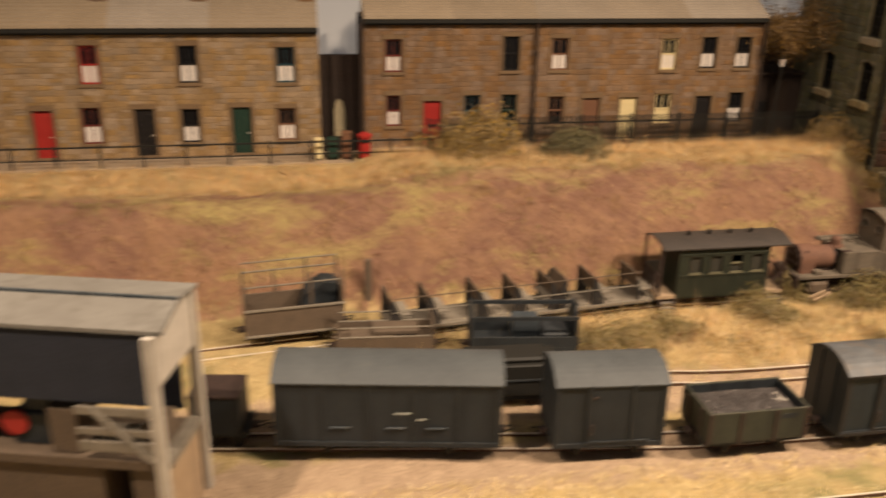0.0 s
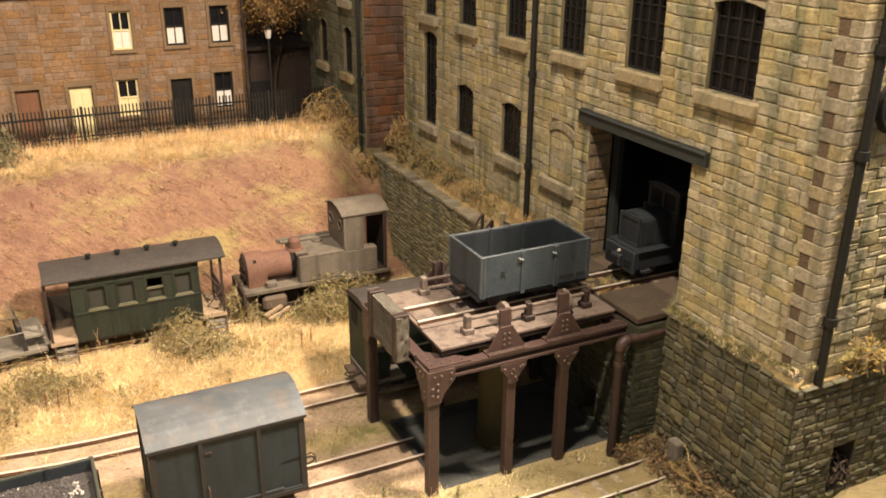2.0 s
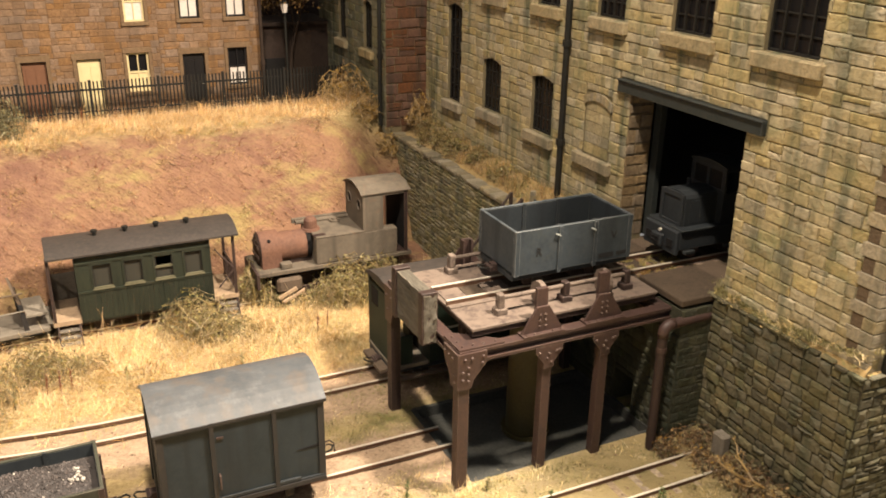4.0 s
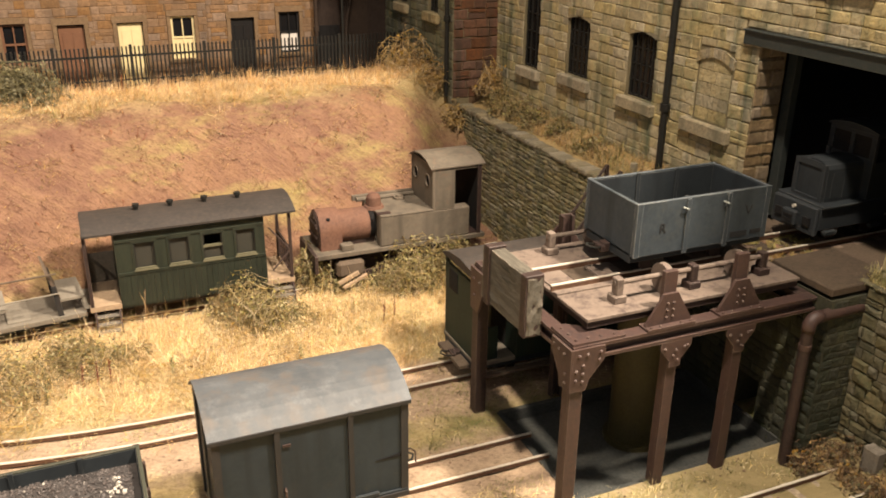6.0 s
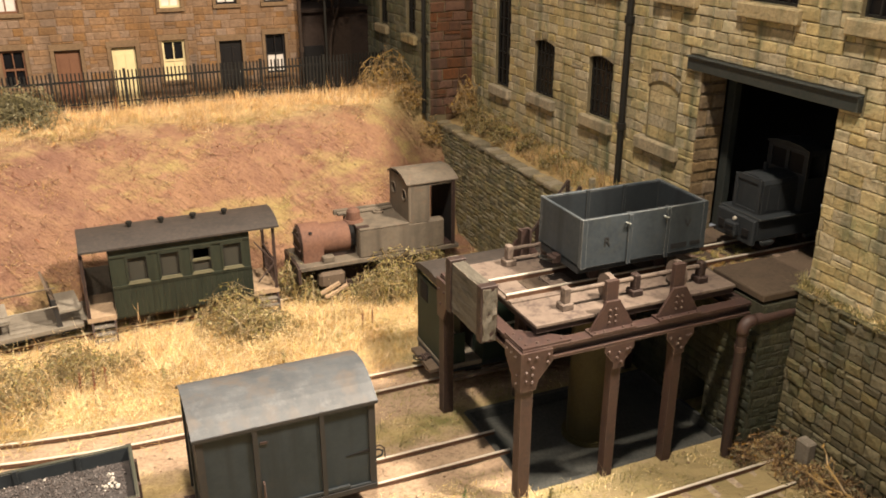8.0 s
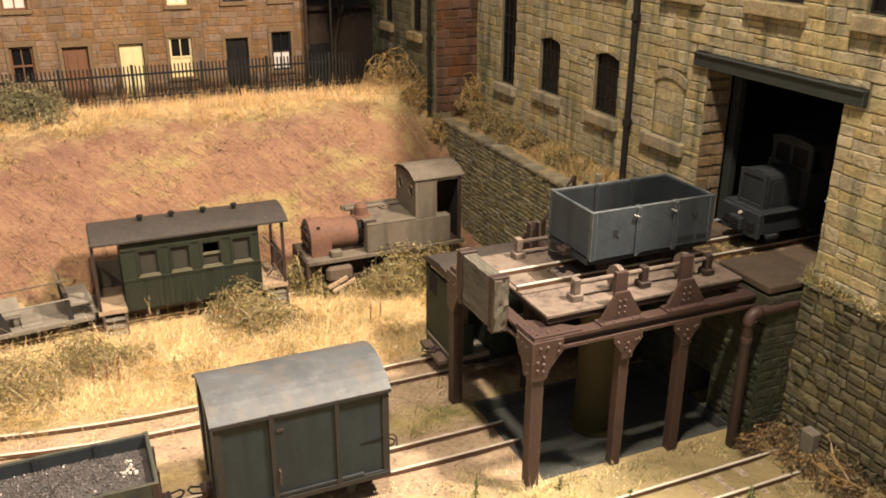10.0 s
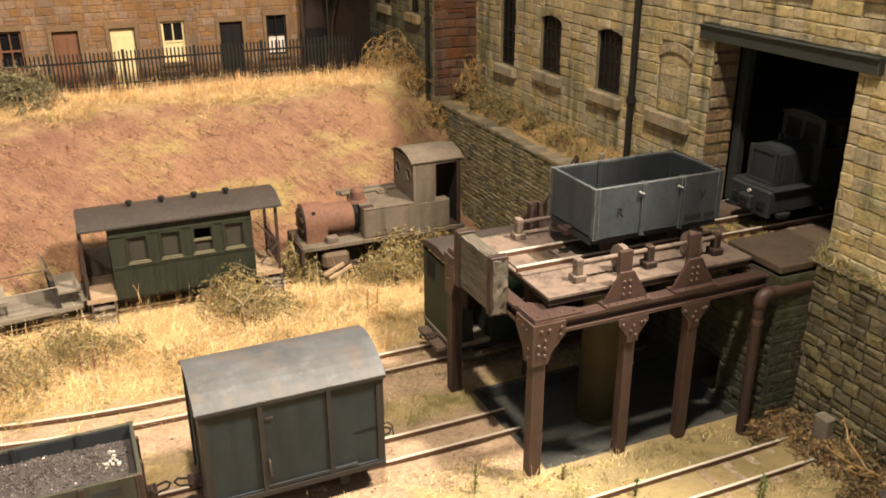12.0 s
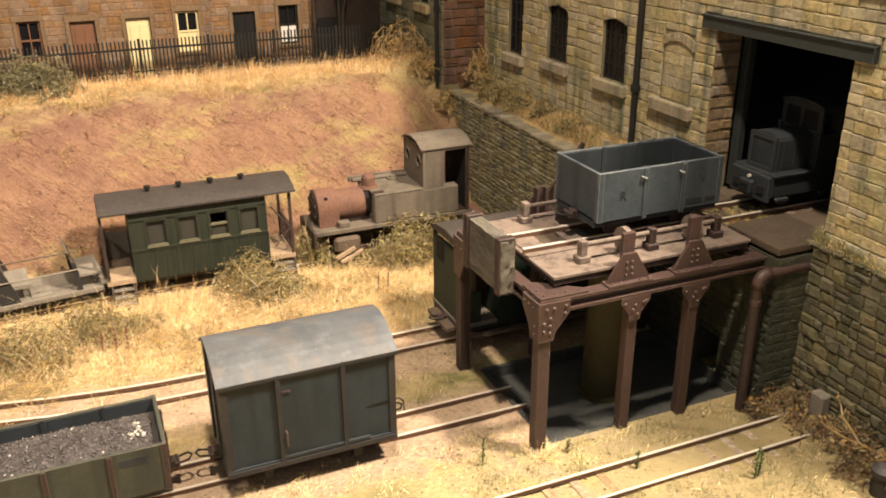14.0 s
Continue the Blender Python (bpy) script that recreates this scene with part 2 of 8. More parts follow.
M["wagon_grey"] = mat("grey_wagon_paint", (0.042, 0.054, 0.065), (0.029, 0.038, 0.046), (0.060, 0.069, 0.073), 12, 2.2, 0.6, bump=0.15, wear=(0.056, 0.061, 0.060), wear_at=0.52, soft=0.25, grain=0.7, streak=(0.024, 0.031, 0.036), edge=(0.30, 0.31, 0.30), edge_size=0.4)
M["wagon_dark"] = mat("dark_grey_paint", (0.0238, 0.0291, 0.0335), (0.0176, 0.0223, 0.0259), (0.0352, 0.0388, 0.0410), 18, 2.6, 0.6, bump=0.08, wear=(0.0484, 0.0436, 0.0400), wear_at=0.60, soft=0.2, grain=0.5, streak=(0.0158, 0.0184, 0.0205), edge=(0.1056, 0.1018, 0.0918))
M["van_body"] = mat("van_slate_paint", (0.022, 0.030, 0.037), (0.015, 0.022, 0.027), (0.035, 0.042, 0.045), 20, 2.8, 0.5, bump=0.08, wear=(0.043, 0.040, 0.035), wear_at=0.58, soft=0.25, grain=0.4, streak=(0.013, 0.017, 0.020), edge=(0.073, 0.069, 0.060))
M["van_post"] = mat("worn_dark_posts", (0.029, 0.027, 0.026), (0.021, 0.021, 0.021), (0.045, 0.035, 0.030), 16, 2.0, 0.6, bump=0.1, grain=0.5, wear=(0.048, 0.038, 0.032), wear_at=0.58, soft=0.2)
M["van_roof"] = mat("weathered_roof", (0.086, 0.093, 0.100), (0.056, 0.062, 0.068), (0.110, 0.106, 0.103), 24, 4.0, 0.5, bump=0.12, wear=(0.138, 0.143, 0.148), wear_at=0.52, soft=0.28, grain=0.5, streak=(0.105, 0.090, 0.078))
M["wagon_green"] = mat("faded_green_paint", (0.046, 0.049, 0.034), (0.033, 0.037, 0.026), (0.07, 0.064, 0.043), 14, 2.0, 0.75, bump=0.1, wear=(0.08, 0.06, 0.042), wear_at=0.58, soft=0.15, grain=0.5, streak=(0.028, 0.029, 0.021), edge=(0.19, 0.16, 0.12))
M["coach_green"] = mat("coach_green_paint", (0.021, 0.027, 0.017), (0.015, 0.019, 0.012), (0.036, 0.037, 0.024), 14, 1.0, 0.6, bump=0.12, stretch=(3, 3, 0.4), wear=(0.049, 0.041, 0.031), wear_at=0.60, soft=0.15, grain=0.8, streak=(0.010, 0.013, 0.009), edge=(0.074, 0.068, 0.051), edge_size=0.35)
M["dark_green"] = mat("dark_green_paint", (0.013, 0.027, 0.018), (0.009, 0.019, 0.013), (0.026, 0.036, 0.026), 14, 1.6, 0.65, bump=0.1, grain=0.6, streak=(0.016, 0.021, 0.015))
M["coach_roof"] = mat("tarred_roof", (0.044, 0.037, 0.033), (0.033, 0.029, 0.026), (0.075, 0.059, 0.048), 18, 2.5, 0.6, bump=0.1, grain=0.6, wear=(0.083, 0.061, 0.046), wear_at=0.58, soft=0.15)
M["timber"] = mat("grey_timber", (0.165, 0.145, 0.115), (0.12, 0.105, 0.083), (0.24, 0.205, 0.16), 8, 1.0, 0.85, bump=0.4, stretch=(0.25, 1, 1))
M["timber_dark"] = mat("dark_timber", (0.10, 0.072, 0.05), (0.075, 0.055, 0.04), (0.15, 0.11, 0.075), 8, 1.0, 0.85, bump=0.4)
M["deck"] = mat("dusty_deck", (0.174, 0.132, 0.105), (0.133, 0.100, 0.080), (0.211, 0.166, 0.130), 16, 2.2, 0.75, bump=0.2, wear=(0.068, 0.049, 0.042), wear_at=0.50, soft=0.16, grain=0.6, edge=(0.264, 0.218, 0.177))
M["plank"] = mat("worn_dark_planks", (0.072, 0.052, 0.035), (0.051, 0.037, 0.026), (0.106, 0.077, 0.052), 14, 1.6, 0.85, bump=0.4, grain=0.7)
M["coal"] = mat("coal", (0.052, 0.043, 0.040), (0.088, 0.073, 0.066), (0.14, 0.115, 0.105), 6, 0.8, 0.6, bump=0.6, vary=0.5, spec=0.5)
M["pit"] = mat("pit_floor", (0.053, 0.056, 0.053), (0.073, 0.073, 0.065), None, 12, 1.6, 0.55, bump=0.2, edge=(0.112, 0.106, 0.094))
M["ram"] = mat("olive_ram", (0.0620, 0.0510, 0.0186), (0.0465, 0.0390, 0.0161), None, 16, 1.2, 0.5, bump=0.1)
M["green_iron"] = mat("grey_green_iron", (0.028, 0.035, 0.034), (0.020, 0.027, 0.025), (0.043, 0.042, 0.037), 14, 1.8, 0.6, bump=0.1, edge=(0.094, 0.101, 0.094))
# Flat black put on openings, gaps and interiors in place of their shade.
M["black"] = mat("unlit_black", (0.010, 0.009, 0.009), (0.014, 0.012, 0.011), None, 20, 2, 0.95, bump=0)
M["diesel"] = mat("diesel_grey_paint", (0.025, 0.030, 0.034), (0.018, 0.022, 0.026), (0.038, 0.039, 0.039), 12, 1.8, 0.6, bump=0.08, grain=0.5, wear=(0.041, 0.038, 0.034), wear_at=0.58, soft=0.2, edge=(0.098, 0.098, 0.094))
M["cream"] = mat("cream_paint", (0.72, 0.60, 0.33), (0.66, 0.54, 0.29), None, 10, 1.0, 0.6, bump=0.05, fleck=0.9)
M["white"] = mat("white_paint", (0.50, 0.46, 0.40), (0.40, 0.36, 0.31), None, 10, 1.6, 0.65, bump=0.05, fleck=0.8)
M["curtain"] = mat("net_curtain", (0.72, 0.66, 0.60), (0.62, 0.56, 0.50), None, 4, 0.8, 0.9, bump=0.2, fleck=0.85)
M["brown_paint"] = mat("brown_paint", (0.19, 0.092, 0.05), (0.155, 0.072, 0.04), None, 10, 1.0, 0.6, bump=0.05, fleck=0.8)
M["red_paint"] = mat("red_paint", (0.36, 0.028, 0.022), (0.30, 0.022, 0.018), None, 10, 1.0, 0.5, bump=0.05, fleck=0.9)
M["maroon"] = mat("maroon_paint", (0.16, 0.03, 0.022), (0.13, 0.025, 0.02), None, 10, 1.0, 0.5, bump=0.05)
M["door_black"] = mat("black_gloss_paint", (0.016, 0.015, 0.015), (0.02, 0.018, 0.018), None, 10, 1.0, 0.35, bump=0.03)
M["door_green"] = mat("green_gloss_paint", (0.02, 0.05, 0.035), (0.016, 0.04, 0.03), None, 10, 1.0, 0.4, bump=0.03)
M["teal"] = mat("teal_paint", (0.025, 0.07, 0.085), (0.02, 0.055, 0.07), None, 10, 1.0, 0.4, bump=0.03)
M["pane"] = glass_mat("dark_window_glass", (0.008, 0.008, 0.009))
M["coach_pane"] = glass_mat("dusty_coach_glass", (0.042, 0.041, 0.034))
M["bench_board"] = mat("bleached_boards", (0.255, 0.225, 0.180), (0.20, 0.175, 0.138), (0.13, 0.11, 0.085), 10, 1.2, 0.85, bump=0.25, grain=0.6)
M["coach_sill"] = mat("dusty_sill", (0.125, 0.115, 0.068), (0.088, 0.084, 0.050), (0.18, 0.155, 0.10), 14, 1.4, 0.85, bump=0.2, grain=0.6)
M["step_board"] = mat("grey_step_boards", (0.150, 0.130, 0.105), (0.105, 0.092, 0.075), (0.21, 0.18, 0.145), 14, 1.4, 0.85, bump=0.3, grain=0.6)
M["tan_boards"] = mat("tan_boards", (0.40, 0.29, 0.185), (0.33, 0.235, 0.15), (0.22, 0.155, 0.10), 18, 1.6, 0.85, bump=0.4, grain=0.7, streak=(0.25, 0.18, 0.12))
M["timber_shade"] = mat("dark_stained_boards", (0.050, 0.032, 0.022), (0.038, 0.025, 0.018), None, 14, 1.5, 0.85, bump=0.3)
M["felt_roof"] = mat("felt_roof", (0.205, 0.195, 0.172), (0.165, 0.155, 0.137), (0.135, 0.125, 0.11), 40, 3, 0.85, bump=0.2, grain=0.6, streak=(0.14, 0.13, 0.112))
M["dark_wall"] = mat("dark_shed_wall", (0.040, 0.026, 0.020), (0.032, 0.022, 0.017), None, 25, 2, 0.9)
M["sky"] = mat("glowing_backscene", (0.62, 0.62, 0.60), (0.56, 0.57, 0.57), None, 220, 60, 0.95, bump=0, fleck=0.95)
# The backscene gets a faint glow in place of light falling on it.
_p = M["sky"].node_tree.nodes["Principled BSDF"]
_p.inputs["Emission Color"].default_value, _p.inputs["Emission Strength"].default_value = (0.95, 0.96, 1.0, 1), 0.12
M["shed_blue"] = mat("dark_blue_boards", (0.028, 0.032, 0.046), (0.022, 0.026, 0.037), None, 14, 1.2, 0.8)
M["letter"] = mat("pale_lettering", (0.42, 0.44, 0.40), (0.36, 0.38, 0.35), None, 6, 1, 0.7, bump=0)
M["letter_dark"] = mat("dark_lettering", (0.022, 0.024, 0.026), (0.03, 0.03, 0.03), None, 6, 1, 0.7, bump=0)


def ground_mat():
    """Straw ground; bare pinkish earth on the bank; trodden grit along the tracks. Noise breaks the edges."""
    m, t, p = nodes_of("ground_soil")
    L, N = t.links.new, t.nodes.new
    geo = N("ShaderNodeNewGeometry")
    sep = N("ShaderNodeSeparateXYZ")
    L(geo.outputs["Position"], sep.inputs[0])

    def noise_tex(size, detail, rough_n=0.6, scale=(1, 1, 1)):
        mp = N("ShaderNodeMapping")
        mp.inputs["Scale"].default_value = [1000.0 / size * s for s in scale]
        L(geo.outputs["Position"], mp.inputs["Vector"])
        n = N("ShaderNodeTexNoise")
        n.inputs["Scale"].default_value, n.inputs["Detail"].default_value, n.inputs["Roughness"].default_value = 1.0, detail, rough_n
        L(mp.outputs[0], n.inputs["Vector"])
        return n.outputs["Fac"]

    def op(kind, x, y):
        n = N("ShaderNodeMath")
        n.operation = kind
        for i, v in enumerate((x, y)):
            if isinstance(v, (int, float)):
                n.inputs[i].default_value = v
            else:
                L(v, n.inputs[i])
        return n.outputs[0]

    def ramp(x, lo, hi):
        n = N("ShaderNodeMapRange")
        n.inputs[1].default_value, n.inputs[2].default_value = lo, hi
        L(x, n.inputs[0])
        return n.outputs[0]

    def mix(f, x, y):
        n = N("ShaderNodeMix")
        n.data_type = "RGBA"
        L(f, n.inputs[0])
        for s, v in ((6, x), (7, y)):
            if isinstance(v, tuple):
                n.inputs[s].default_value = (*v, 1)
            else:
                L(v, n.inputs[s])
        return n.outputs[2]

    x = op("MULTIPLY", sep.outputs[0], 1000.0)
    y = op("MULTIPLY", sep.outputs[1], 1000.0)
    big, mid, fine = noise_tex(70, 5), noise_tex(16, 6, 0.65), noise_tex(2.2, 5, 0.7)
    def raked(size, detail, long):
        turn, mp = N("ShaderNodeMapping"), N("ShaderNodeMapping")
        turn.inputs["Rotation"].default_value = (0, 0, 0.5)
        mp.inputs["Scale"].default_value = (1000.0 / size / long, 1000.0 / size, 1000.0 / size / long)
        L(geo.outputs["Position"], turn.inputs["Vector"])
        L(turn.outputs[0], mp.inputs["Vector"])
        n = N("ShaderNodeTexNoise")
        n.inputs["Scale"].default_value, n.inputs["Detail"].default_value, n.inputs["Roughness"].default_value = 1.0, detail, 0.65
        L(mp.outputs[0], n.inputs["Vector"])
        return n.outputs["Fac"]

    strand, rill = raked(5.0, 6, 4.0), raked(3.0, 4, 7.0)
    straw = mix(ramp(mid, 0.35, 0.65), (0.52, 0.39, 0.19), (0.40, 0.30, 0.14))
    straw = mix(ramp(big, 0.52, 0.66), straw, (0.22, 0.205, 0.09))
    # Moss patches round the lift; their dark tone also carries its painted shadow.
    moss = op("MULTIPLY", op("MULTIPLY", op("MULTIPLY", ramp(x, 392, 450), ramp(y, 400, 418)), ramp(y, 548, 512)), ramp(mid, 0.22, 0.42))
    straw = mix(moss, straw, mix(ramp(noise_tex(19, 5, 0.6), 0.42, 0.56), (0.155, 0.155, 0.055), (0.40, 0.325, 0.155)))
    trodden = op("MULTIPLY", op("MULTIPLY", ramp(x, 385, 440), ramp(x, 610, 520)), ramp(y, 424, 404))
    straw = mix(trodden, straw, mix(ramp(mid, 0.40, 0.60), (0.37, 0.325, 0.145), (0.39, 0.305, 0.19)))
    # Dark brown along the wall foot: soil, with the corner's shade mixed in.
    bare = op("MULTIPLY", ramp(op("ADD", x, op("MULTIPLY", mid, 40.0)), 576, 600), ramp(y, 404, 396))
    straw = mix(bare, straw, (0.15, 0.105, 0.055))
    straw = mix(ramp(fine, 0.45, 0.75), straw, (0.26, 0.18, 0.085))
    soil = mix(ramp(big, 0.42, 0.58), (0.190, 0.101, 0.068), (0.255, 0.142, 0.082))
    soil = mix(ramp(mid, 0.45, 0.75), soil, (0.285, 0.163, 0.100))
    soil = mix(ramp(strand, 0.54, 0.80), soil, (0.315, 0.188, 0.100))
    soil = mix(ramp(noise_tex(50, 7, 0.7, (0.5, 1.4, 1.0)), 0.51, 0.645), soil, (0.315, 0.24, 0.098))
    soil = mix(ramp(rill, 0.56, 0.78), soil, (0.165, 0.089, 0.060))
    soil = mix(ramp(fine, 0.52, 0.78), soil, (0.14, 0.078, 0.053))
    grit = mix(ramp(mid, 0.35, 0.65), (0.46, 0.335, 0.225), (0.36, 0.255, 0.17))
    grit = mix(ramp(fine, 0.45, 0.75), grit, (0.20, 0.145, 0.095))
    y = op("ADD", y, op("MULTIPLY", op("SUBTRACT", mid, 0.5), 44.0))
    on_bank = op("MULTIPLY", ramp(y, 672, 684), ramp(y, 768, 744))
    on_path = op("MAXIMUM", op("MULTIPLY", ramp(y, 476, 490), ramp(y, 546, 530)), op("MULTIPLY", op("MULTIPLY", ramp(y, 406, 416), ramp(x, 486, 466)), ramp(y, 470, 458)))
    yard = mix(ramp(mid, 0.35, 0.65), (0.335, 0.258, 0.128), (0.250, 0.200, 0.098))
    on_yard = op("MULTIPLY", ramp(x, 455, 530), ramp(y, 408, 396))
    straw = mix(on_yard, straw, yard)
    col = mix(on_bank, mix(on_path, straw, grit), soil)
    L(col, p.inputs["Base Color"])
    p.inputs["Roughness"].default_value = 0.95
    p.inputs["Specular IOR Level"].default_value = 0.2
    b1, b2 = N("ShaderNodeBump"), N("ShaderNodeBump")
    b1.inputs["Strength"].default_value, b1.inputs["Distance"].default_value = 0.8, 4.2 * U
    L(op("SUBTRACT", op("ADD", mid, strand), op("MULTIPLY", rill, 0.25)), b1.inputs["Height"])
    b2.inputs["Strength"].default_value, b2.inputs["Distance"].default_value = 0.8, 0.8 * U
    L(fine, b2.inputs["Height"])
    L(b1.outputs[0], b2.inputs["Normal"])
    L(b2.outputs[0], p.inputs["Normal"])
    return m


M["ground"] = ground_mat()
M["clod"] = mat("earth_clods", (0.17, 0.10, 0.068), (0.26, 0.16, 0.105), None, 20, 1.5, 0.95, bump=0.4, vary=0.35)

# ---- mesh helpers (millimetres) ----


def obj(name, bm, material, parent=None, label="", smooth=False):
    me = bpy.data.meshes.new(name)
    bmesh.ops.scale(bm, vec=(U, U, U), verts=bm.verts)
    bm.to_mesh(me)
    bm.free()
    if smooth:
        for f in me.polygons:
            f.use_smooth = True
    me.materials.append(M[material])
    ob = new(name, me)
    if parent:
        ob.parent = parent
    if label:
        ob["label"] = label
    return ob


def part(name, bm, material, parent, label="", smooth=False):
    return obj(name, bm, material, parent, label, smooth)


def thing(name, x, y, z, rz=0.0, label="", category="", group="", kind=""):
    ob = new(name)
    ob.empty_display_size = 0.005
    ob.matrix_world = pose(x * U, y * U, z * U, 0, 0, rz)
    return tagged(ob, label, category, group, kind)


def box(bm, x0, x1, y0, y1, z0, z1, bevel=0.0, m=None):
    vs = [bm.verts.new((x, y, z)) for x in (x0, x1) for y in (y0, y1) for z in (z0, z1)]
    fs = [bm.faces.new([vs[i] for i in f]) for f in ((0, 1, 3, 2), (4, 6, 7, 5), (0, 4, 5, 1), (2, 3, 7, 6), (0, 2, 6, 4), (1, 5, 7, 3))]
    if bevel:
        es = {e for f in fs for e in f.edges}
        r = bmesh.ops.bevel(bm, geom=list(es), offset=bevel, segments=1, affect="EDGES")
        vs = list({v for f in r["faces"] for v in f.verts} | {v for v in vs if v.is_valid})
    if m:
        bmesh.ops.transform(bm, matrix=m, verts=vs)
    return bm


def boxes(*rows, bevel=0.0):
    bm = bmesh.new()
    for r in rows:
        box(bm, *r, bevel=bevel)
    return bm


def rod(bm, a, b, r, n=8, r2=None):
    """A round bar from a to b."""
    a, b = Vector(a), Vector(b)
    q = (b - a).to_track_quat("Z", "Y").to_matrix()
    rings = []
    for c, rr in ((a, r), (b, r if r2 is None else r2)):
        rings.append([bm.verts.new(c + q @ Vector((rr * math.cos(2 * math.pi * i / n), rr * math.sin(2 * math.pi * i / n), 0))) for i in range(n)])
    for i in range(n):
        j = (i + 1) % n
        bm.faces.new((rings[0][i], rings[0][j], rings[1][j], rings[1][i]))
    bm.faces.new(rings[0][::-1])
    bm.faces.new(rings[1])
    return bm


def rods(*rows, n=8):
    bm = bmesh.new()
    for a, b, r in rows:
        rod(bm, a, b, r, n)
    return bm


def prism(bm, outline, axis, lo, hi):
    """An outline of (u, v) pairs drawn out along an axis: for 'y' it is (x, z), for 'x' (y, z), for 'z' (x, y)."""
    def p(u, v, w):
        return {"y": (u, w, v), "x": (w, u, v), "z": (u, v, w)}[axis]
    a = [bm.verts.new(p(u, v, lo)) for u, v in outline]
    b = [bm.verts.new(p(u, v, hi)) for u, v in outline]
    n = len(a)
    fs = [bm.faces.new(a[::-1]), bm.faces.new(b)]
    for i in range(n):
        j = (i + 1) % n
        fs.append(bm.faces.new((a[i], a[j], b[j], b[i])))
    bmesh.ops.recalc_face_normals(bm, faces=fs)
    return bm


def mesh_of(name, verts, faces, material):
    """A large mesh from arrays, in millimetres."""
    me = bpy.data.meshes.new(name)
    verts = np.asarray(verts, dtype=np.float32) * U
    faces = np.asarray(faces, dtype=np.int32)
    k = faces.shape[1]
    me.vertices.add(len(verts))
    me.vertices.foreach_set("co", verts.ravel())
    me.loops.add(faces.size)
    me.loops.foreach_set("vertex_index", faces.ravel())
    me.polygons.add(len(faces))
    me.polygons.foreach_set("loop_start", np.arange(0, faces.size, k, dtype=np.int32))
    me.update(calc_edges=True)
    me.materials.append(M[material])
    return me

# ---- ground: one sheet with the bank, the verge in front of the houses and the lift pit left open ----
PIT = (467.0, 576.0, 406.0, 474.0)


def wob(x, y, s, seed=0.0):
    return noise.noise(Vector((x / s, y / s, seed)))


BANK = ((678.0, 0.0), (686.0, 16.0), (698.0, 40.0), (709.0, 58.0), (722.0, 77.0), (736.0, 93.0), (752.0, 103.0), (775.0, 104.0), (820.0, 98.0), (882.0, 91.0))


def bay(x):
    """The bank draws back towards the retaining wall."""
    k = min(1, max(0, (x - 500) / 64))
    return 36 * k * k * (3 - 2 * k)


def bank_z(x, y):
    y = y + 3.0 * wob(x, 0, 90, 31) - bay(x)
    if y <= BANK[0][0]:
        return 0.0
    for (y0, z0), (y1, z1) in zip(BANK, BANK[1:]):
        if y <= y1:
            return z0 + (z1 - z0) * (y - y0) / (y1 - y0)
    return BANK[-1][1]


def ground_z(x, y):
    z = bank_z(x, y)
    if x < 100 and y > 700:
        z = min(z, 87.5 + 16.5 * max(0.0, (x - 40) / 60))
    on_bank = 690 < y < 832
    z += wob(x, y, 60, 3) * (4.0 if on_bank else 1.0) + wob(x, y, 17, 7) * (1.4 if on_bank else 0.5)
    if 738 < y < 790:
        z += 3.2 * wob(x, y, 19, 13) * math.sin((y - 738) / 52 * math.pi)
    if x > 535 and y > 690:
        z += min(1, (x - 535) / 40) * min(1, (y - 690) / 60) * 5
    if y < 640 and not (x > 440 and 400 < y < 490):
        z += max(0, wob(x, y, 42, 11)) * 1.5
    # a gentle rise of the grass between the two sidings
    if x > 570 and y < 403:
        z += 7.0 * min(1, (x - 570) / 28)
    if x > 606 and y < 300:
        z += 12.0 * min(1, (x - 606) / 30)
    if 540 < y < 632:
        z += 4.0 * math.sin((y - 540) / 92 * math.pi)
    return z


def build_ground():
    xs = [x for x in np.arange(-900, 760, 6.0) if min(abs(x - PIT[0]), abs(x - PIT[1])) > 2.5] + [PIT[0], PIT[1]]
    ys = [y for y in np.arange(-60, 882, 6.0) if min(abs(y - PIT[2]), abs(y - PIT[3])) > 2.5] + [PIT[2], PIT[3]]
    xs, ys = sorted(float(x) for x in xs), sorted(float(y) for y in ys)
    nx, ny = len(xs), len(ys)
    verts = []
    for y in ys:
        for x in xs:
            z = ground_z(x, y)
            if PIT[0] - 12 <= x <= PIT[1] + 12 and PIT[2] - 12 <= y <= PIT[3] + 12:
                z = min(z, 0.0) * 0.2
            verts.append((x, y, z))
    faces = []
    for j in range(ny - 1):
        for i in range(nx - 1):
            cx, cy = (xs[i] + xs[i + 1]) / 2, (ys[j] + ys[j + 1]) / 2
            if PIT[0] < cx < PIT[1] and PIT[2] < cy < PIT[3]:
                continue
            faces.append((j * nx + i, j * nx + i + 1, (j + 1) * nx + i + 1, (j + 1) * nx + i))
    me = mesh_of("ground", verts, faces, "ground")
    me.polygons.foreach_set("use_smooth", np.ones(len(faces), dtype=bool))
    return tagged(new("ground", me), "dry straw-coloured ground with a bare reddish earth bank", "ground", kind="structure")


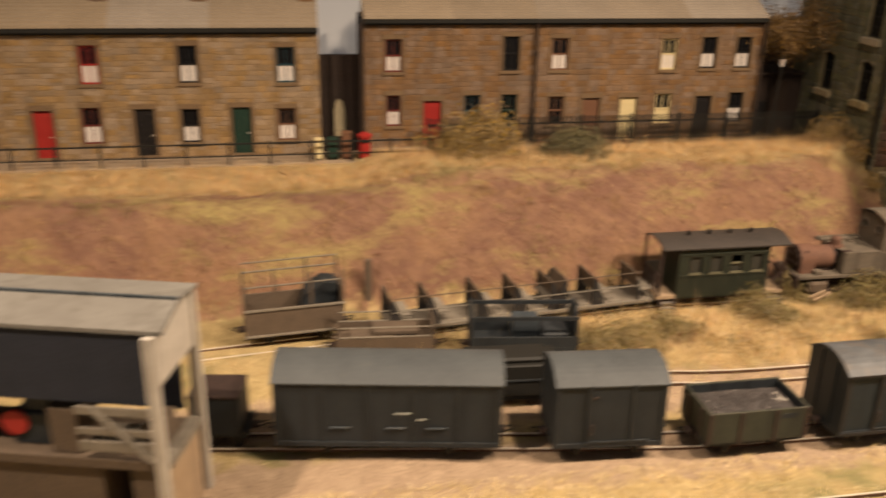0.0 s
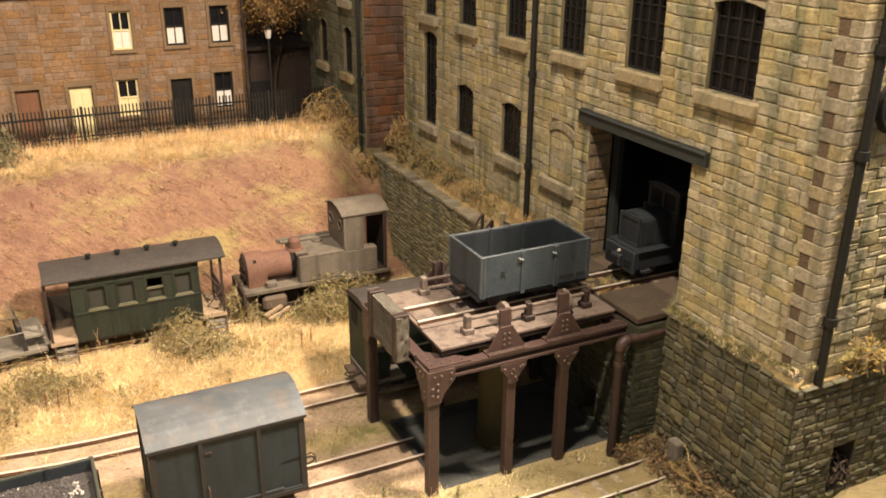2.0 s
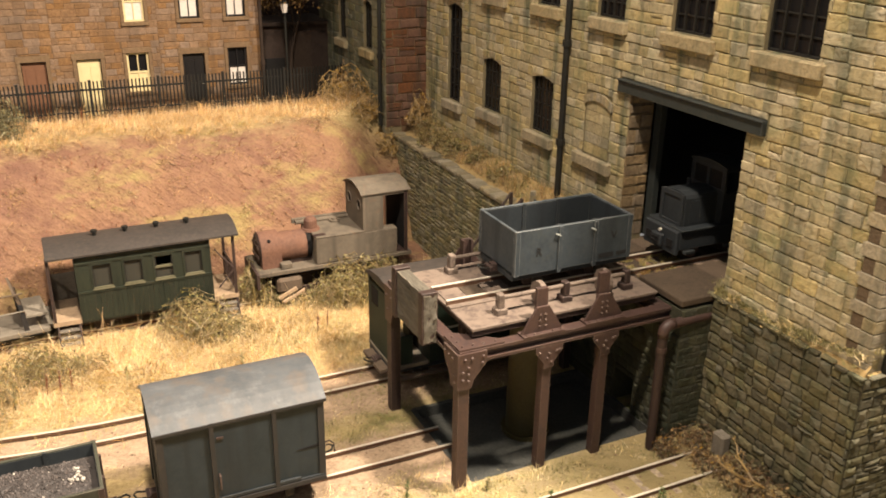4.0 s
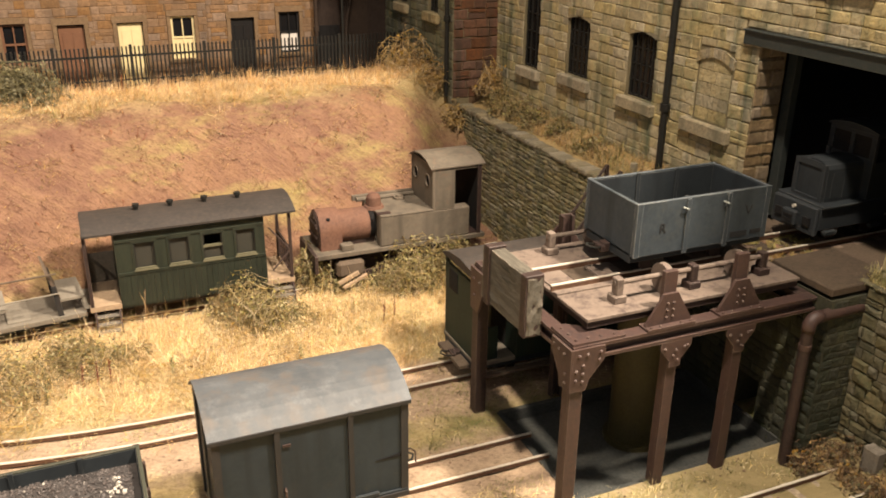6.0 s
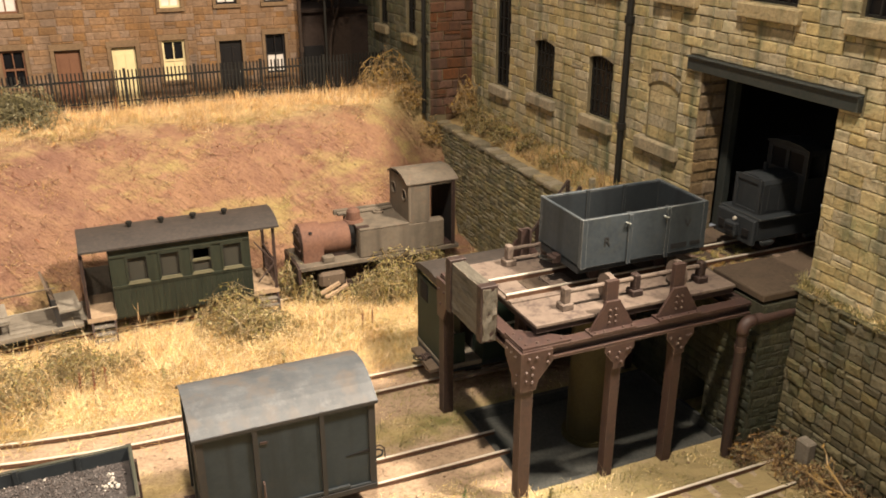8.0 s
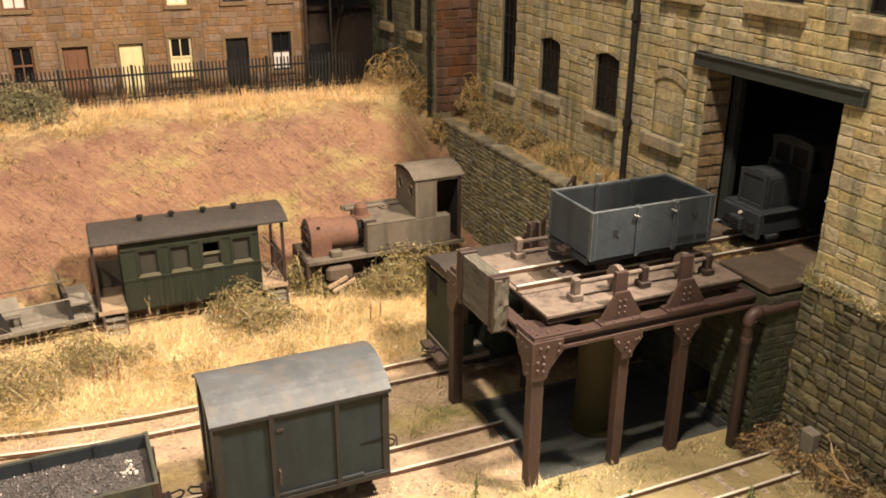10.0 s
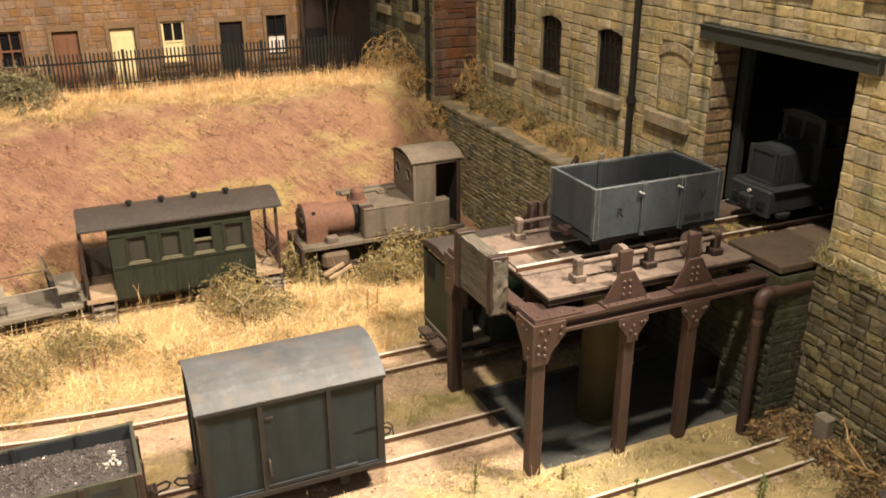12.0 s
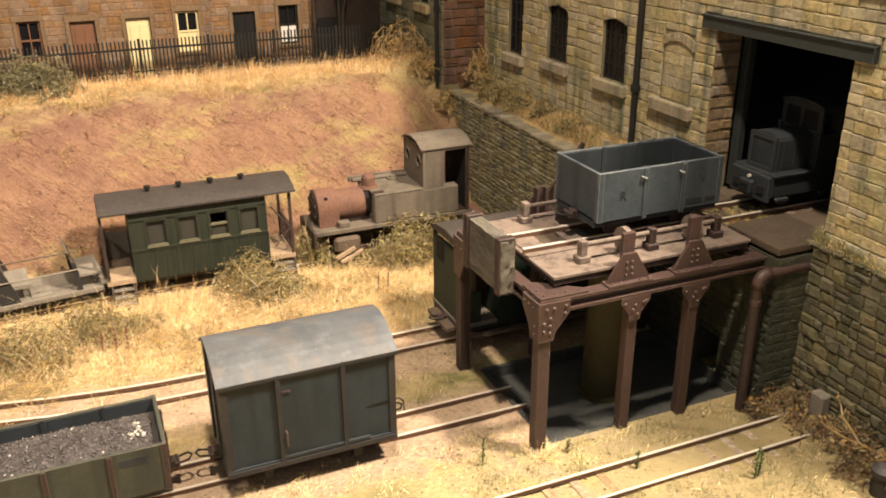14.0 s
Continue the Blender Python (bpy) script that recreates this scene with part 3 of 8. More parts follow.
build_ground()
tagged(obj("pavement", boxes((60, 560, 868, 884, 86, 92.5), (-900, 59.9, 840, 884, 82, 88.6)), "path_ground"), "grey pavement in front of the terraced houses", "pavement", kind="structure")
bm = boxes((PIT[0] - 1, PIT[1] + 1, PIT[2] - 1, PIT[3] + 1, -9, -5))
pit = tagged(obj("pit_floor", bm, "pit"), "black wet floor of the lift pit", "pit", kind="structure")
part("pit_kerb", boxes((PIT[0] - 1.5, PIT[1], PIT[3], PIT[3] + 2.5, -9, 1.4), (PIT[0] - 2.5, PIT[0], PIT[2], PIT[3] + 2.5, -9, 0.6), (PIT[0] - 1.5, PIT[1], PIT[2] - 2.0, PIT[2], -9, 0.2), (PIT[1], PIT[1] + 2, PIT[2], PIT[3], -9, 1.5)), "pit", pit, "black pit edging")

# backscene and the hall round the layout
tagged(obj("backdrop", boxes((-1000, 1300, 1000, 1006, -20, 700)), "sky"), "plain pale grey painted backscene with a faint added glow", "backdrop", kind="structure")

# ---- walls of stone blocks ----


def slab(bm, axis, at, thick, u0, u1, z0, z1, holes):
    """A wall slab with openings: axis 'x' is a wall in the plane x = at running along y, 'y' one in the plane y = at running along x."""
    us = sorted({u0, u1, *[min(max(h[k], u0), u1) for h in holes for k in (0, 1)]})
    zs = sorted({z0, z1, *[min(max(h[k], z0), z1) for h in holes for k in (2, 3)]})
    for a, b in zip(us, us[1:]):
        run = None
        for c, d in zip(zs, zs[1:]):
            solid = not any(h[0] <= (a + b) / 2 <= h[1] and h[2] <= (c + d) / 2 <= h[3] for h in holes)
            if solid:
                run = (run[0], d) if run else (c, d)
            if run and (not solid or d == zs[-1]):
                if axis == "x":
                    box(bm, at, at + thick, a, b, *run)
                else:
                    box(bm, a, b, at, at + thick, *run)
                run = None
    return bm


def stone_shapes(seed, course, long_min, long_max, u0, u1, z0, z1, holes, joint=0.5, uneven=0.15, split=0.10):
    """Places of the blocks of a coursed wall: (u0, u1, z0, z1)."""
    rnd = random.Random(seed)
    out, z = [], z0
    while z < z1 - 0.6:
        h = min(course * rnd.uniform(1 - uneven, 1 + uneven), z1 - z)
        u = u0 - rnd.uniform(0, long_max * 0.6)
        while u < u1:
            w = rnd.uniform(long_min, long_max)
            dz = rnd.uniform(-0.05, 0.05) * h
            pieces = [(max(u, u0), min(u + w, u1), z, z + h)]
            if h > 4.5 and rnd.random() < split:
                k = z + h * rnd.uniform(0.35, 0.65)
                pieces = [(max(u, u0), min(u + w, u1), z, k), (max(u, u0), min(u + w, u1), k, z + h)]
            for a, b, c, d in holes:
                nxt = []
                for p, q, r, s in pieces:
                    if q <= a or p >= b or s <= c or r >= d:
                        nxt.append((p, q, r, s))
                        continue
                    if p < a:
                        nxt.append((p, a, r, s))
                    if q > b:
                        nxt.append((b, q, r, s))
                    m0, m1 = max(p, a), min(q, b)
                    if r < c:
                        nxt.append((m0, m1, r, c))
                    if s > d:
                        nxt.append((m0, m1, d, s))
                pieces = nxt
            for p, q, r, s in pieces:
                if q - p > 1.4 and s - r > 1.2:
                    cut = p > u0 and q < u1 and s - r == h
                    out.append((p + joint / 2, q - joint / 2, r + joint / 2 + (dz if cut else 0), s - joint / 2 + (dz if cut else 0)))
            u += w
        z += h
    return out


BLOCK_MESHES = {}


def block_mesh(material, k):
    """A unit block, one across and one high, with a worn chamfer; its front looks along -y."""
    key = (material, k)
    if key not in BLOCK_MESHES:
        rnd = random.Random(k * 77 + 5)
        bm = bmesh.new()
        j = lambda s: rnd.uniform(-s, s)
        back = [bm.verts.new((x, 0, z)) for x, z in ((-0.5, -0.5), (0.5, -0.5), (0.5, 0.5), (-0.5, 0.5))]
        mid = [bm.verts.new((x + j(0.03), -0.55, z + j(0.06))) for x, z in ((-0.49, -0.48), (0.49, -0.48), (0.49, 0.48), (-0.49, 0.48))]
        hewn = material in ("rubble", "shaded_rubble", "drystone")
        tx, tz, jx = (0.38, 0.30, 0.08) if hewn else (0.465, 0.42, 0.03)
        top = [bm.verts.new((x + j(jx), -0.95 + j(0.25), z + j(jx + 0.03))) for x, z in ((-tx, -tz), (tx, -tz), (tx, tz), (-tx, tz))]
        for a, b in ((back, mid), (mid, top)):
            for i in range(4):
                n = (i + 1) % 4
                bm.faces.new((a[i], a[n], b[n], b[i]))
        c = bm.verts.new((j(0.2), -1.0 + j(0.35), j(0.2)))
        for i in range(4):
            bm.faces.new((top[i], top[(i + 1) % 4], c))
        me = bpy.data.meshes.new("block")
        bm.to_mesh(me)
        bm.free()
        me.materials.append(M[material])
        BLOCK_MESHES[key] = me
    return BLOCK_MESHES[key]


def lay_stones(parent, axis, at, shapes, material, proud=1.1, seed=1, single=(), name="stone"):
    """single: a stretch (u0, u1, z0, z1) whose blocks are parts of their own; the rest is one mesh. The face looks along -x or -y."""
    rnd = random.Random(seed)
    verts, faces = [], []
    for p, q, c, d in shapes:
        u, z, w, h = (p + q) / 2, (c + d) / 2, q - p, d - c
        z += 0.8 * wob(u, z * 0.3, 19, seed)
        k, deep = rnd.randrange(8), proud * (rnd.uniform(0.35, 1.3) if "rubble" in material else rnd.uniform(0.6, 1.3))
        flip = rnd.choice((1, -1))
        own = single and single[0] < u < single[1] and single[2] < z < single[3]
        if own:
            ob = new(name, block_mesh(material, k))
            ob.parent = parent
            rot = -90 if axis == "x" else 0
            loc = (at, u, z) if axis == "x" else (u, at, z)
            ob.matrix_basis = pose(*[v * U for v in loc], 0, 0, rot) @ Matrix.Diagonal((w * U, deep * U, h * U, 1))
        else:
            me = block_mesh(material, k)
            base = len(verts)
            for v in me.vertices:
                x, y, zz = v.co
                a, b = u + x * w, y * deep
                verts.append((at + b, a, z + zz * h) if axis == "x" else (a, at + b, z + zz * h))
            rev = axis == "x"
            for f in me.polygons:
                ids = [base + i for i in f.vertices]
                if rev:
                    ids = ids[::-1]
                faces.append(ids)
    if faces:
        bm_me = bpy.data.meshes.new(name + "work")
        bm_me.from_pydata([tuple(c * U for c in v) for v in verts], [], faces)
        bm_me.materials.append(M[material])
        ob = new(name + "work", bm_me)
        ob.parent = parent
        ob["kind"] = "stuff"


# ---- the mill: the long wall beside the yard, its end wall and the far wing ----
# openings along the long wall: (y0, y1, z0, z1)
UPPER = [(354, 386, 209, 253), (421, 451, 209, 253), (491, 517, 209, 253), (557, 583, 209, 253), (626, 651, 209, 253), (693, 715, 209, 253)]
LOWER = [(559, 585, 126, 164), (628, 655, 126, 164)]
TALL = [(692, 715, 121, 196)]
DOORWAY = (389, 478, 60, 171)
BLIND = (495, 522, 118, 165)
mill_holes = UPPER + LOWER + TALL + [DOORWAY]
mill = obj("wall_mill", slab(bmesh.new(), "x", 600, 16, 302, 757, 78, 330, mill_holes), "stone_mortar")
tagged(mill, "tall coursed sandstone mill wall with rows of barred windows", "wall", kind="structure")
end_holes = [(647, 669, 119, 150), (668, 690, 215, 262)]
mill_end = obj("wall_mill_end", slab(bmesh.new(), "y", 302, 16, 616, 820, 77, 330, end_holes), "stone_mortar")
tagged(mill_end, "sandstone end wall of the mill, mossy below", "wall", kind="structure")
wing_holes = [(786, 806, 150, 190), (852, 872, 150, 190), (786, 806, 214, 255)]
wing = obj("wall_mill_wing", slab(bmesh.new(), "x", 563, 14, 757, 930, 70, 330, wing_holes), "stone_mortar")
tagged(wing, "far mill wing of shaded sandstone with arched windows", "wall", kind="structure")
wing_end = obj("wall_wing_end", slab(bmesh.new(), "y", 757, 14, 577, 600, 70, 330, []), "brown_mortar")
tagged(wing_end, "narrow return wall of dark red stone", "wall", kind="structure")
# dark rooms behind the openings: sheets painted black in place of shade
tagged(obj("mill_interior", boxes((618, 820, 316, 318, 60, 330), (618, 820, 530, 533, 60, 200), (817, 820, 318, 530, 60, 200), (616, 820, 318, 530, 198, 201)), "black"), "inside of the mill, painted black to read as unlit", "wall", kind="structure")
tagged(obj("mill_floor", boxes((604, 816, 389, 480, 70, 82.0)), "timber_dark"), "worn dark floor inside the mill door", "floor", kind="structure")
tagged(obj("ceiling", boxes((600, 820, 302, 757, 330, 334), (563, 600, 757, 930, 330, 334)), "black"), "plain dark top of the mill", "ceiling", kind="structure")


def barred_window(axis, at, u0, u1, z0, z1, bars, rungs, name="window_1", sill=True, arch=2.5):
    """A mill window: black glass, iron bars, arched head and a heavy stone sill."""
    w = thing(name, *((at, (u0 + u1) / 2, z0) if axis == "x" else ((u0 + u1) / 2, at, z0)), -90 if axis == "x" else 0,
              "black barred mill window with a heavy stone sill", "window", "mill windows", "structure")
    h, half = z1 - z0, (u1 - u0) / 2
    part("pane", boxes((-half, half, 3.4, 4.2, 0, h)), "pane", w)
    bm = boxes((-half, -half + 1.0, 2.0, 3.3, 0, h), (half - 1.0, half, 2.0, 3.3, 0, h), (-half + 1.0, half - 1.0, 2.0, 3.3, 0, 1.2), (-half + 1.0, half - 1.0, 2.0, 3.3, h - 1.2, h))
    part("window_frame", bm, "black_iron", w)
    for i in range(bars):
        x = -half + (i + 1) * 2 * half / (bars + 1)
        part("bar", boxes((x - 0.4, x + 0.4, 1.5, 2.5, 1, h - 1)), "black_iron", w)
    for i in range(rungs):
        z = (i + 1) * h / (rungs + 1)
        part("glazing_bar", boxes((-half + 1, half - 1, 2.6, 3.3, z - 0.35, z + 0.35)), "black_iron", w)
    if arch:
        for s in (-1, 1):
            bm = bmesh.new()
            prism(bm, [(s * (half + 0.3), h + 0.6), (s * (half + 0.3), h - arch), (s * half * 0.62, h - arch * 0.35), (s * half * 0.2, h - 0.1), (s * half * 0.2, h + 0.6)], "y", -0.6, 1.9)
            part("arch_stone", bm, "stone_pale", w)
    if sill:
        part("window_sill", boxes((-half - 4.5, half + 4.5, -4.2, 4, -7.5, -0.4), bevel=0.7), "stone_pale", w, "pale dressed stone sill")
    return w


for i, (a, b, c, d) in enumerate(UPPER):
    barred_window("x", 600, a, b, c, d, 3, 4, "window_%d" % (i + 1))
for i, (a, b, c, d) in enumerate(LOWER):
    barred_window("x", 600, a, b, c, d, 4, 3, "window_%d" % (i + 11))
barred_window("x", 600, *TALL[0], 2, 5, "window_21")
for i, h in enumerate(wing_holes):
    barred_window("x", 563, *h, 2, 3, "window_%d" % (i + 31))
for i, h in enumerate(end_holes):
    barred_window("y", 302, *h, 2, 3, "window_%d" % (i + 41))

# blocked window: a shallow panel of stones under an arch, with its own sill
blind = thing("blocked_window", 600, 508.5, 127, -90, "blocked mill window filled with sandstone blocks", "window", kind="structure")
part("window_sill", boxes((-20, 18, -4.2, 0, -8.3, -0.8), bevel=0.7), "stone_pale", blind)
for i in range(9):
    a0, a1 = (i - 4.5) * 3.1 + 0.15, (i - 3.5) * 3.1 - 0.15
    z0_, z1_ = 36.0 - 0.022 * a0 * a0, 36.0 - 0.022 * a1 * a1
    bm = bmesh.new()
    prism(bm, [(a0, z0_ - 2.6), (a1, z1_ - 2.6), (a1 * 1.06, z1_ + 2.2), (a0 * 1.06, z0_ + 2.2)], "y", -1.3, 0)
    part("arch_stone", bm, "stone_pale", blind)
for i in range(5):
    for k in range(2):
        x0_ = -12.2 + k * (10.5 + 3 * (i % 2))
        part("stone", boxes((x0_, (-12.2 + 10.2 + 3 * (i % 2)) if k == 0 else 12.2, -0.15, 0, 0.2 + i * 6.6, 6.4 + i * 6.6), bevel=0.05), "stone", blind)

# the great doorway: steel lintel, left post, stone reveals
door = thing("doorway", 600, 433, 85, -90, "wide mill doorway under a grey-green iron lintel", "doorway", kind="structure")
part("lintel", boxes((-55, 56, -3.2, 10, 86, 92.4), (-55, 56, -4.4, 10, 92.4, 93.2), bevel=0.25), "green_iron", door, "grey-green riveted iron lintel")
part("door_post", boxes((-44.4, -39, 17, 21, 0, 86)), "green_iron", door, "grey-green iron door post")
part("door_post", boxes((39, 43, 17, 21, 0, 86)), "green_iron", door)


HOP = 258.0


def pipe_run(name, pts, r, collars, label, material="black_iron"):
    p = thing(name, *pts[0], 0, label, "downpipe", "downpipes")
    bm = bmesh.new()
    o = Vector(pts[0])
    for a, b in zip(pts, pts[1:]):
        rod(bm, Vector(a) - o, Vector(b) - o, r, 10)
    part("pipe", bm, material, p, smooth=False)
    for z in collars:
        bm = bmesh.new()
        a, b = Vector(pts[0]), Vector(pts[-1])
        k = (z - a.z) / (b.z - a.z)
        c = a.lerp(b, k) - o
        rod(bm, c - Vector((0, 0, 2)), c + Vector((0, 0, 2)), r * 1.45, 10)
        part("collar", bm, material, p)
    return p


dp = pipe_run("downpipe", [(596, 541, 84), (596, 541, HOP)], 2.0, (128, 190, 250), "black iron downpipe with a hopper on the mill wall")
bm = bmesh.new()
rod(bm, (0, 0, HOP - 86), (0, 0, HOP - 78), 2.4, 8, 4.6)
rod(bm, (0, 0, HOP - 78), (0, 0, HOP - 74), 4.8, 8)
part("hopper", bm, "black_iron", dp)
part("branch", rods(((0, 0, HOP - 76), (0, 45, HOP - 40), 1.6), ((0, 0, HOP - 76), (0, -66, HOP - 30), 1.6), n=10), "black_iron", dp, "sloping branch pipe")
pipe_run("downpipe", [(559, 760, 92), (559, 760, 330)], 1.8, (150, 220), "black iron downpipe on the far wing")
pipe_run("downpipe", [(610, 299.2, 84), (610, 299.2, 330)], 2.2, (118, 196, 240), "black iron downpipe at the mill corner")

# ring-shaped iron plaque on the end wall
pq = thing("wall_plaque", 628, 302, 216, 0, "round dark iron plaque on the mill end wall", "plaque")
part("disc", rods(((0, -2.4, 0), (0, 0.5, 0), 13), n=28), "van_post", pq)
bm = bmesh.new()
for i in range(24):
    a, b = 2 * math.pi * i / 24, 2 * math.pi * (i + 1) / 24
    rod(bm, (11.6 * math.cos(a), -2.6, 11.6 * math.sin(a)), (11.6 * math.cos(b), -2.6, 11.6 * math.sin(b)), 1.2, 6)
part("rim", bm, "black_iron", pq)
for i in range(6):
    a = math.pi / 3 * i
    part("boss", rods(((6.5 * math.cos(a), -3.6, 6.5 * math.sin(a)), (6.5 * math.cos(a), -2.4, 6.5 * math.sin(a)), 1.8), n=10), "wagon_grey", pq)

# ---- lower walls round the lift recess and under the mill ----
LOW_TOP = 83.6
low_a = obj("wall_under_mill", slab(bmesh.new(), "x", 597, 16, 299, 391, -10, LOW_TOP, []), "rubble_mortar")
tagged(low_a, "rough rubble stone retaining wall below the mill", "wall", kind="structure")
DRAIN = (630, 645, 16, 44)
low_b = obj("wall_yard_front", slab(bmesh.new(), "y", 299, 14, 613, 900, -10, LOW_TOP - 0.4, [DRAIN]), "rubble_mortar")
tagged(low_b, "rough rubble stone wall with greenish damp patches", "wall", kind="structure")
# Black backing stands in for the shade inside the drain hole.
part("drain_back", boxes((626, 649, 313.1, 314, 10, 48)), "black", low_b, "back of a broken drain hole, painted black for its shade")
low_c = obj("wall_recess_end", slab(bmesh.new(), "x", 577, 20, 411, 500, -10, 72, [(423, 440, -4, 22)]), "shaded_mortar")
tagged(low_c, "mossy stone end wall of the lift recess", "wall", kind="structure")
# Culvert depth is suggested by a black sheet, not by shade.
part("culvert_back", boxes((595, 596.6, 421, 442, -8, 24)), "black", low_c, "back of the culvert, painted black for its shade")
low_d = obj("wall_recess_return", slab(bmesh.new(), "y", 391, 19.9, 577, 616, -10, 79, []), "shaded_mortar")
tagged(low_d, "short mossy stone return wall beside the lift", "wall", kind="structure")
ret = obj("wall_retaining", slab(bmesh.new(), "x", 570, 9, 500, 866, -10, 82, []), "rubble_mortar")
tagged(ret, "drystone retaining wall below the mill verge", "wall", kind="structure")
rnd = random.Random(41)
y = 500.0
while y < 752:
    w = rnd.uniform(6, 11)
    part("coping_stone", boxes((568.6 + rnd.uniform(-0.8, 0.6), 579.5, y, y + w - 0.5, 81.6, 84.6 + rnd.uniform(-0.8, 0.9)), bevel=0.8), "coping", ret)
    y += w
x = 600.0
while x < 760:
    w = rnd.uniform(7, 12)
    part("coping_stone", boxes((x, x + w - 0.5, 297.2 + rnd.uniform(-0.6, 0.5), 303, LOW_TOP - 0.4, LOW_TOP + 1.6 + rnd.uniform(-0.7, 0.8)), bevel=0.7), "rubble", low_b)
    x += w
y = 299.0
while y < 390:
    w = rnd.uniform(6, 11)
    part("coping_stone", boxes((595.2 + rnd.uniform(-0.7, 0.5), 599.4, y, y + w - 0.5, LOW_TOP, LOW_TOP + 1.2 + rnd.uniform(-0.8, 0.9)), bevel=0.7), "rubble", low_a)
    y += w

# verges on top of the walls: sloping grassy ground up to the mill


def verge(name, x0, x1, y0, y1, zl, zr, label):
    bm = bmesh.new()
    nx, ny = 5, max(2, int((y1 - y0) / 6))
    g = [[bm.verts.new((x0 + (x1 - x0) * i / nx, y0 + (y1 - y0) * j / ny, zl + (zr - zl) * i / nx + wob(x0 + i * 5, y0 + j * 6, 14, 2) * 2.0)) for i in range(nx + 1)] for j in range(ny + 1)]
    for j in range(ny):
        for i in range(nx):
            bm.faces.new((g[j][i], g[j][i + 1], g[j + 1][i + 1], g[j + 1][i]))
    return tagged(obj(name, bm, "straw_ground", smooth=True), label, "ground", kind="structure")


verge("verge_mill", 577, 602, 500, 760, 84, 93, "grassy verge between retaining wall and mill")
verge("verge_corner", 597.6, 601, 300, 391, 84.2, 89, "mossy grass strip along the foot of the mill")
tagged(obj("verge_end", boxes((600, 760, 299.5, 303.5, 82, 85)), "straw_ground"), "grassy strip below the mill end wall", "ground", kind="structure")
tagged(obj("ledge", boxes((577, 604, 456, 478, 80, 84.6), (572, 604, 478.5, 502, 72, 83.8), (577, 614, 392, 428, 80.5, 84.4), (577, 604, 428.5, 455.5, 78, 81.6), bevel=0.6), "plank"), "dusty boarded ledge before the mill door", "ledge", kind="structure")

# ---- tracks ----


def ribbon(pts, w, h, z, name, material, parent):
    bm = bmesh.new()
    rows = []
    for i, (x, y) in enumerate(pts):
        a, b = Vector(pts[max(i - 1, 0)]), Vector(pts[min(i + 1, len(pts) - 1)])
        d = (b - a).normalized()
        n = Vector((-d.y, d.x)) * w / 2
        rows.append([bm.verts.new((x + s * n.x, y + s * n.y, zz)) for s, zz in ((1, z), (-1, z), (-1, z + h), (1, z + h))])
    for r, q in zip(rows, rows[1:]):
        for k in range(4):
            bm.faces.new((r[k], q[k], q[(k + 1) % 4], r[(k + 1) % 4]))
    bm.faces.new(rows[0])
    bm.faces.new(rows[-1][::-1])
    bmesh.ops.recalc_face_normals(bm, faces=bm.faces)
    return part(name, bm, material, parent)


def main_y(x):
    return 443.0 + 0.075 * (235 - x + math.sqrt((235 - x) ** 2 + 2500))


def back_y(x):
    return 519.5 + (0.0011 * (330 - x) ** 2 if x < 330 else 0)


def coach_y(x):
    return 655.0 - 0.125 * max(0, 270 - x)


def track(name, f, x0, x1, z, label, pitch=13.5, gauge=16.5, sleepers=True, wood="sleeper"):
    t = thing(name, 0, 0, 0, 0, label, "railway track")
    xs = np.linspace(x0, x1, 40)
    for s in (-1, 1):
        pts = [(float(x), f(float(x)) + s * (gauge / 2 + 0.5)) for x in xs]
        r = ribbon(pts, 0.8, 1.9, z + 0.6, "rail", "rail", t)
        ribbon(pts, 1.1, 0.5, z + 2.5, "rail_head", "rail_top", r)["label"] = "bright worn rail head"
    if sleepers:
        me = None
        x = x0 + 4
        while x < x1 - 3:
            if me is None:
                bm = boxes((-2.1, 2.1, -13, 13, -1.8, 0.12), bevel=0.3)
                ob = part("sleeper", bm, wood, t)
                me = ob.data
            else:
                ob = new("sleeper", me)
                ob.parent = t
            ob.matrix_basis = pose(x * U, f(x) * U, z * U, 0, 0, random.uniform(-2, 2))
            x += pitch
    return t


track("railway_track", lambda x: 367.0, -420, 590, 0.2, "front siding half buried in straw-coloured ballast", wood="buried_sleeper")
track("railway_track", main_y, -420, 470, 0.0, "main line with bright worn rail heads in trodden ground", sleepers=False)
track("railway_track", back_y, -420, 588, 0.4, "rear siding with rusty rails in pale grit", sleepers=False)
track("railway_track", coach_y, -420, 560, 0.6, "overgrown siding under the coach and old engine")

# ---- terraced houses ----


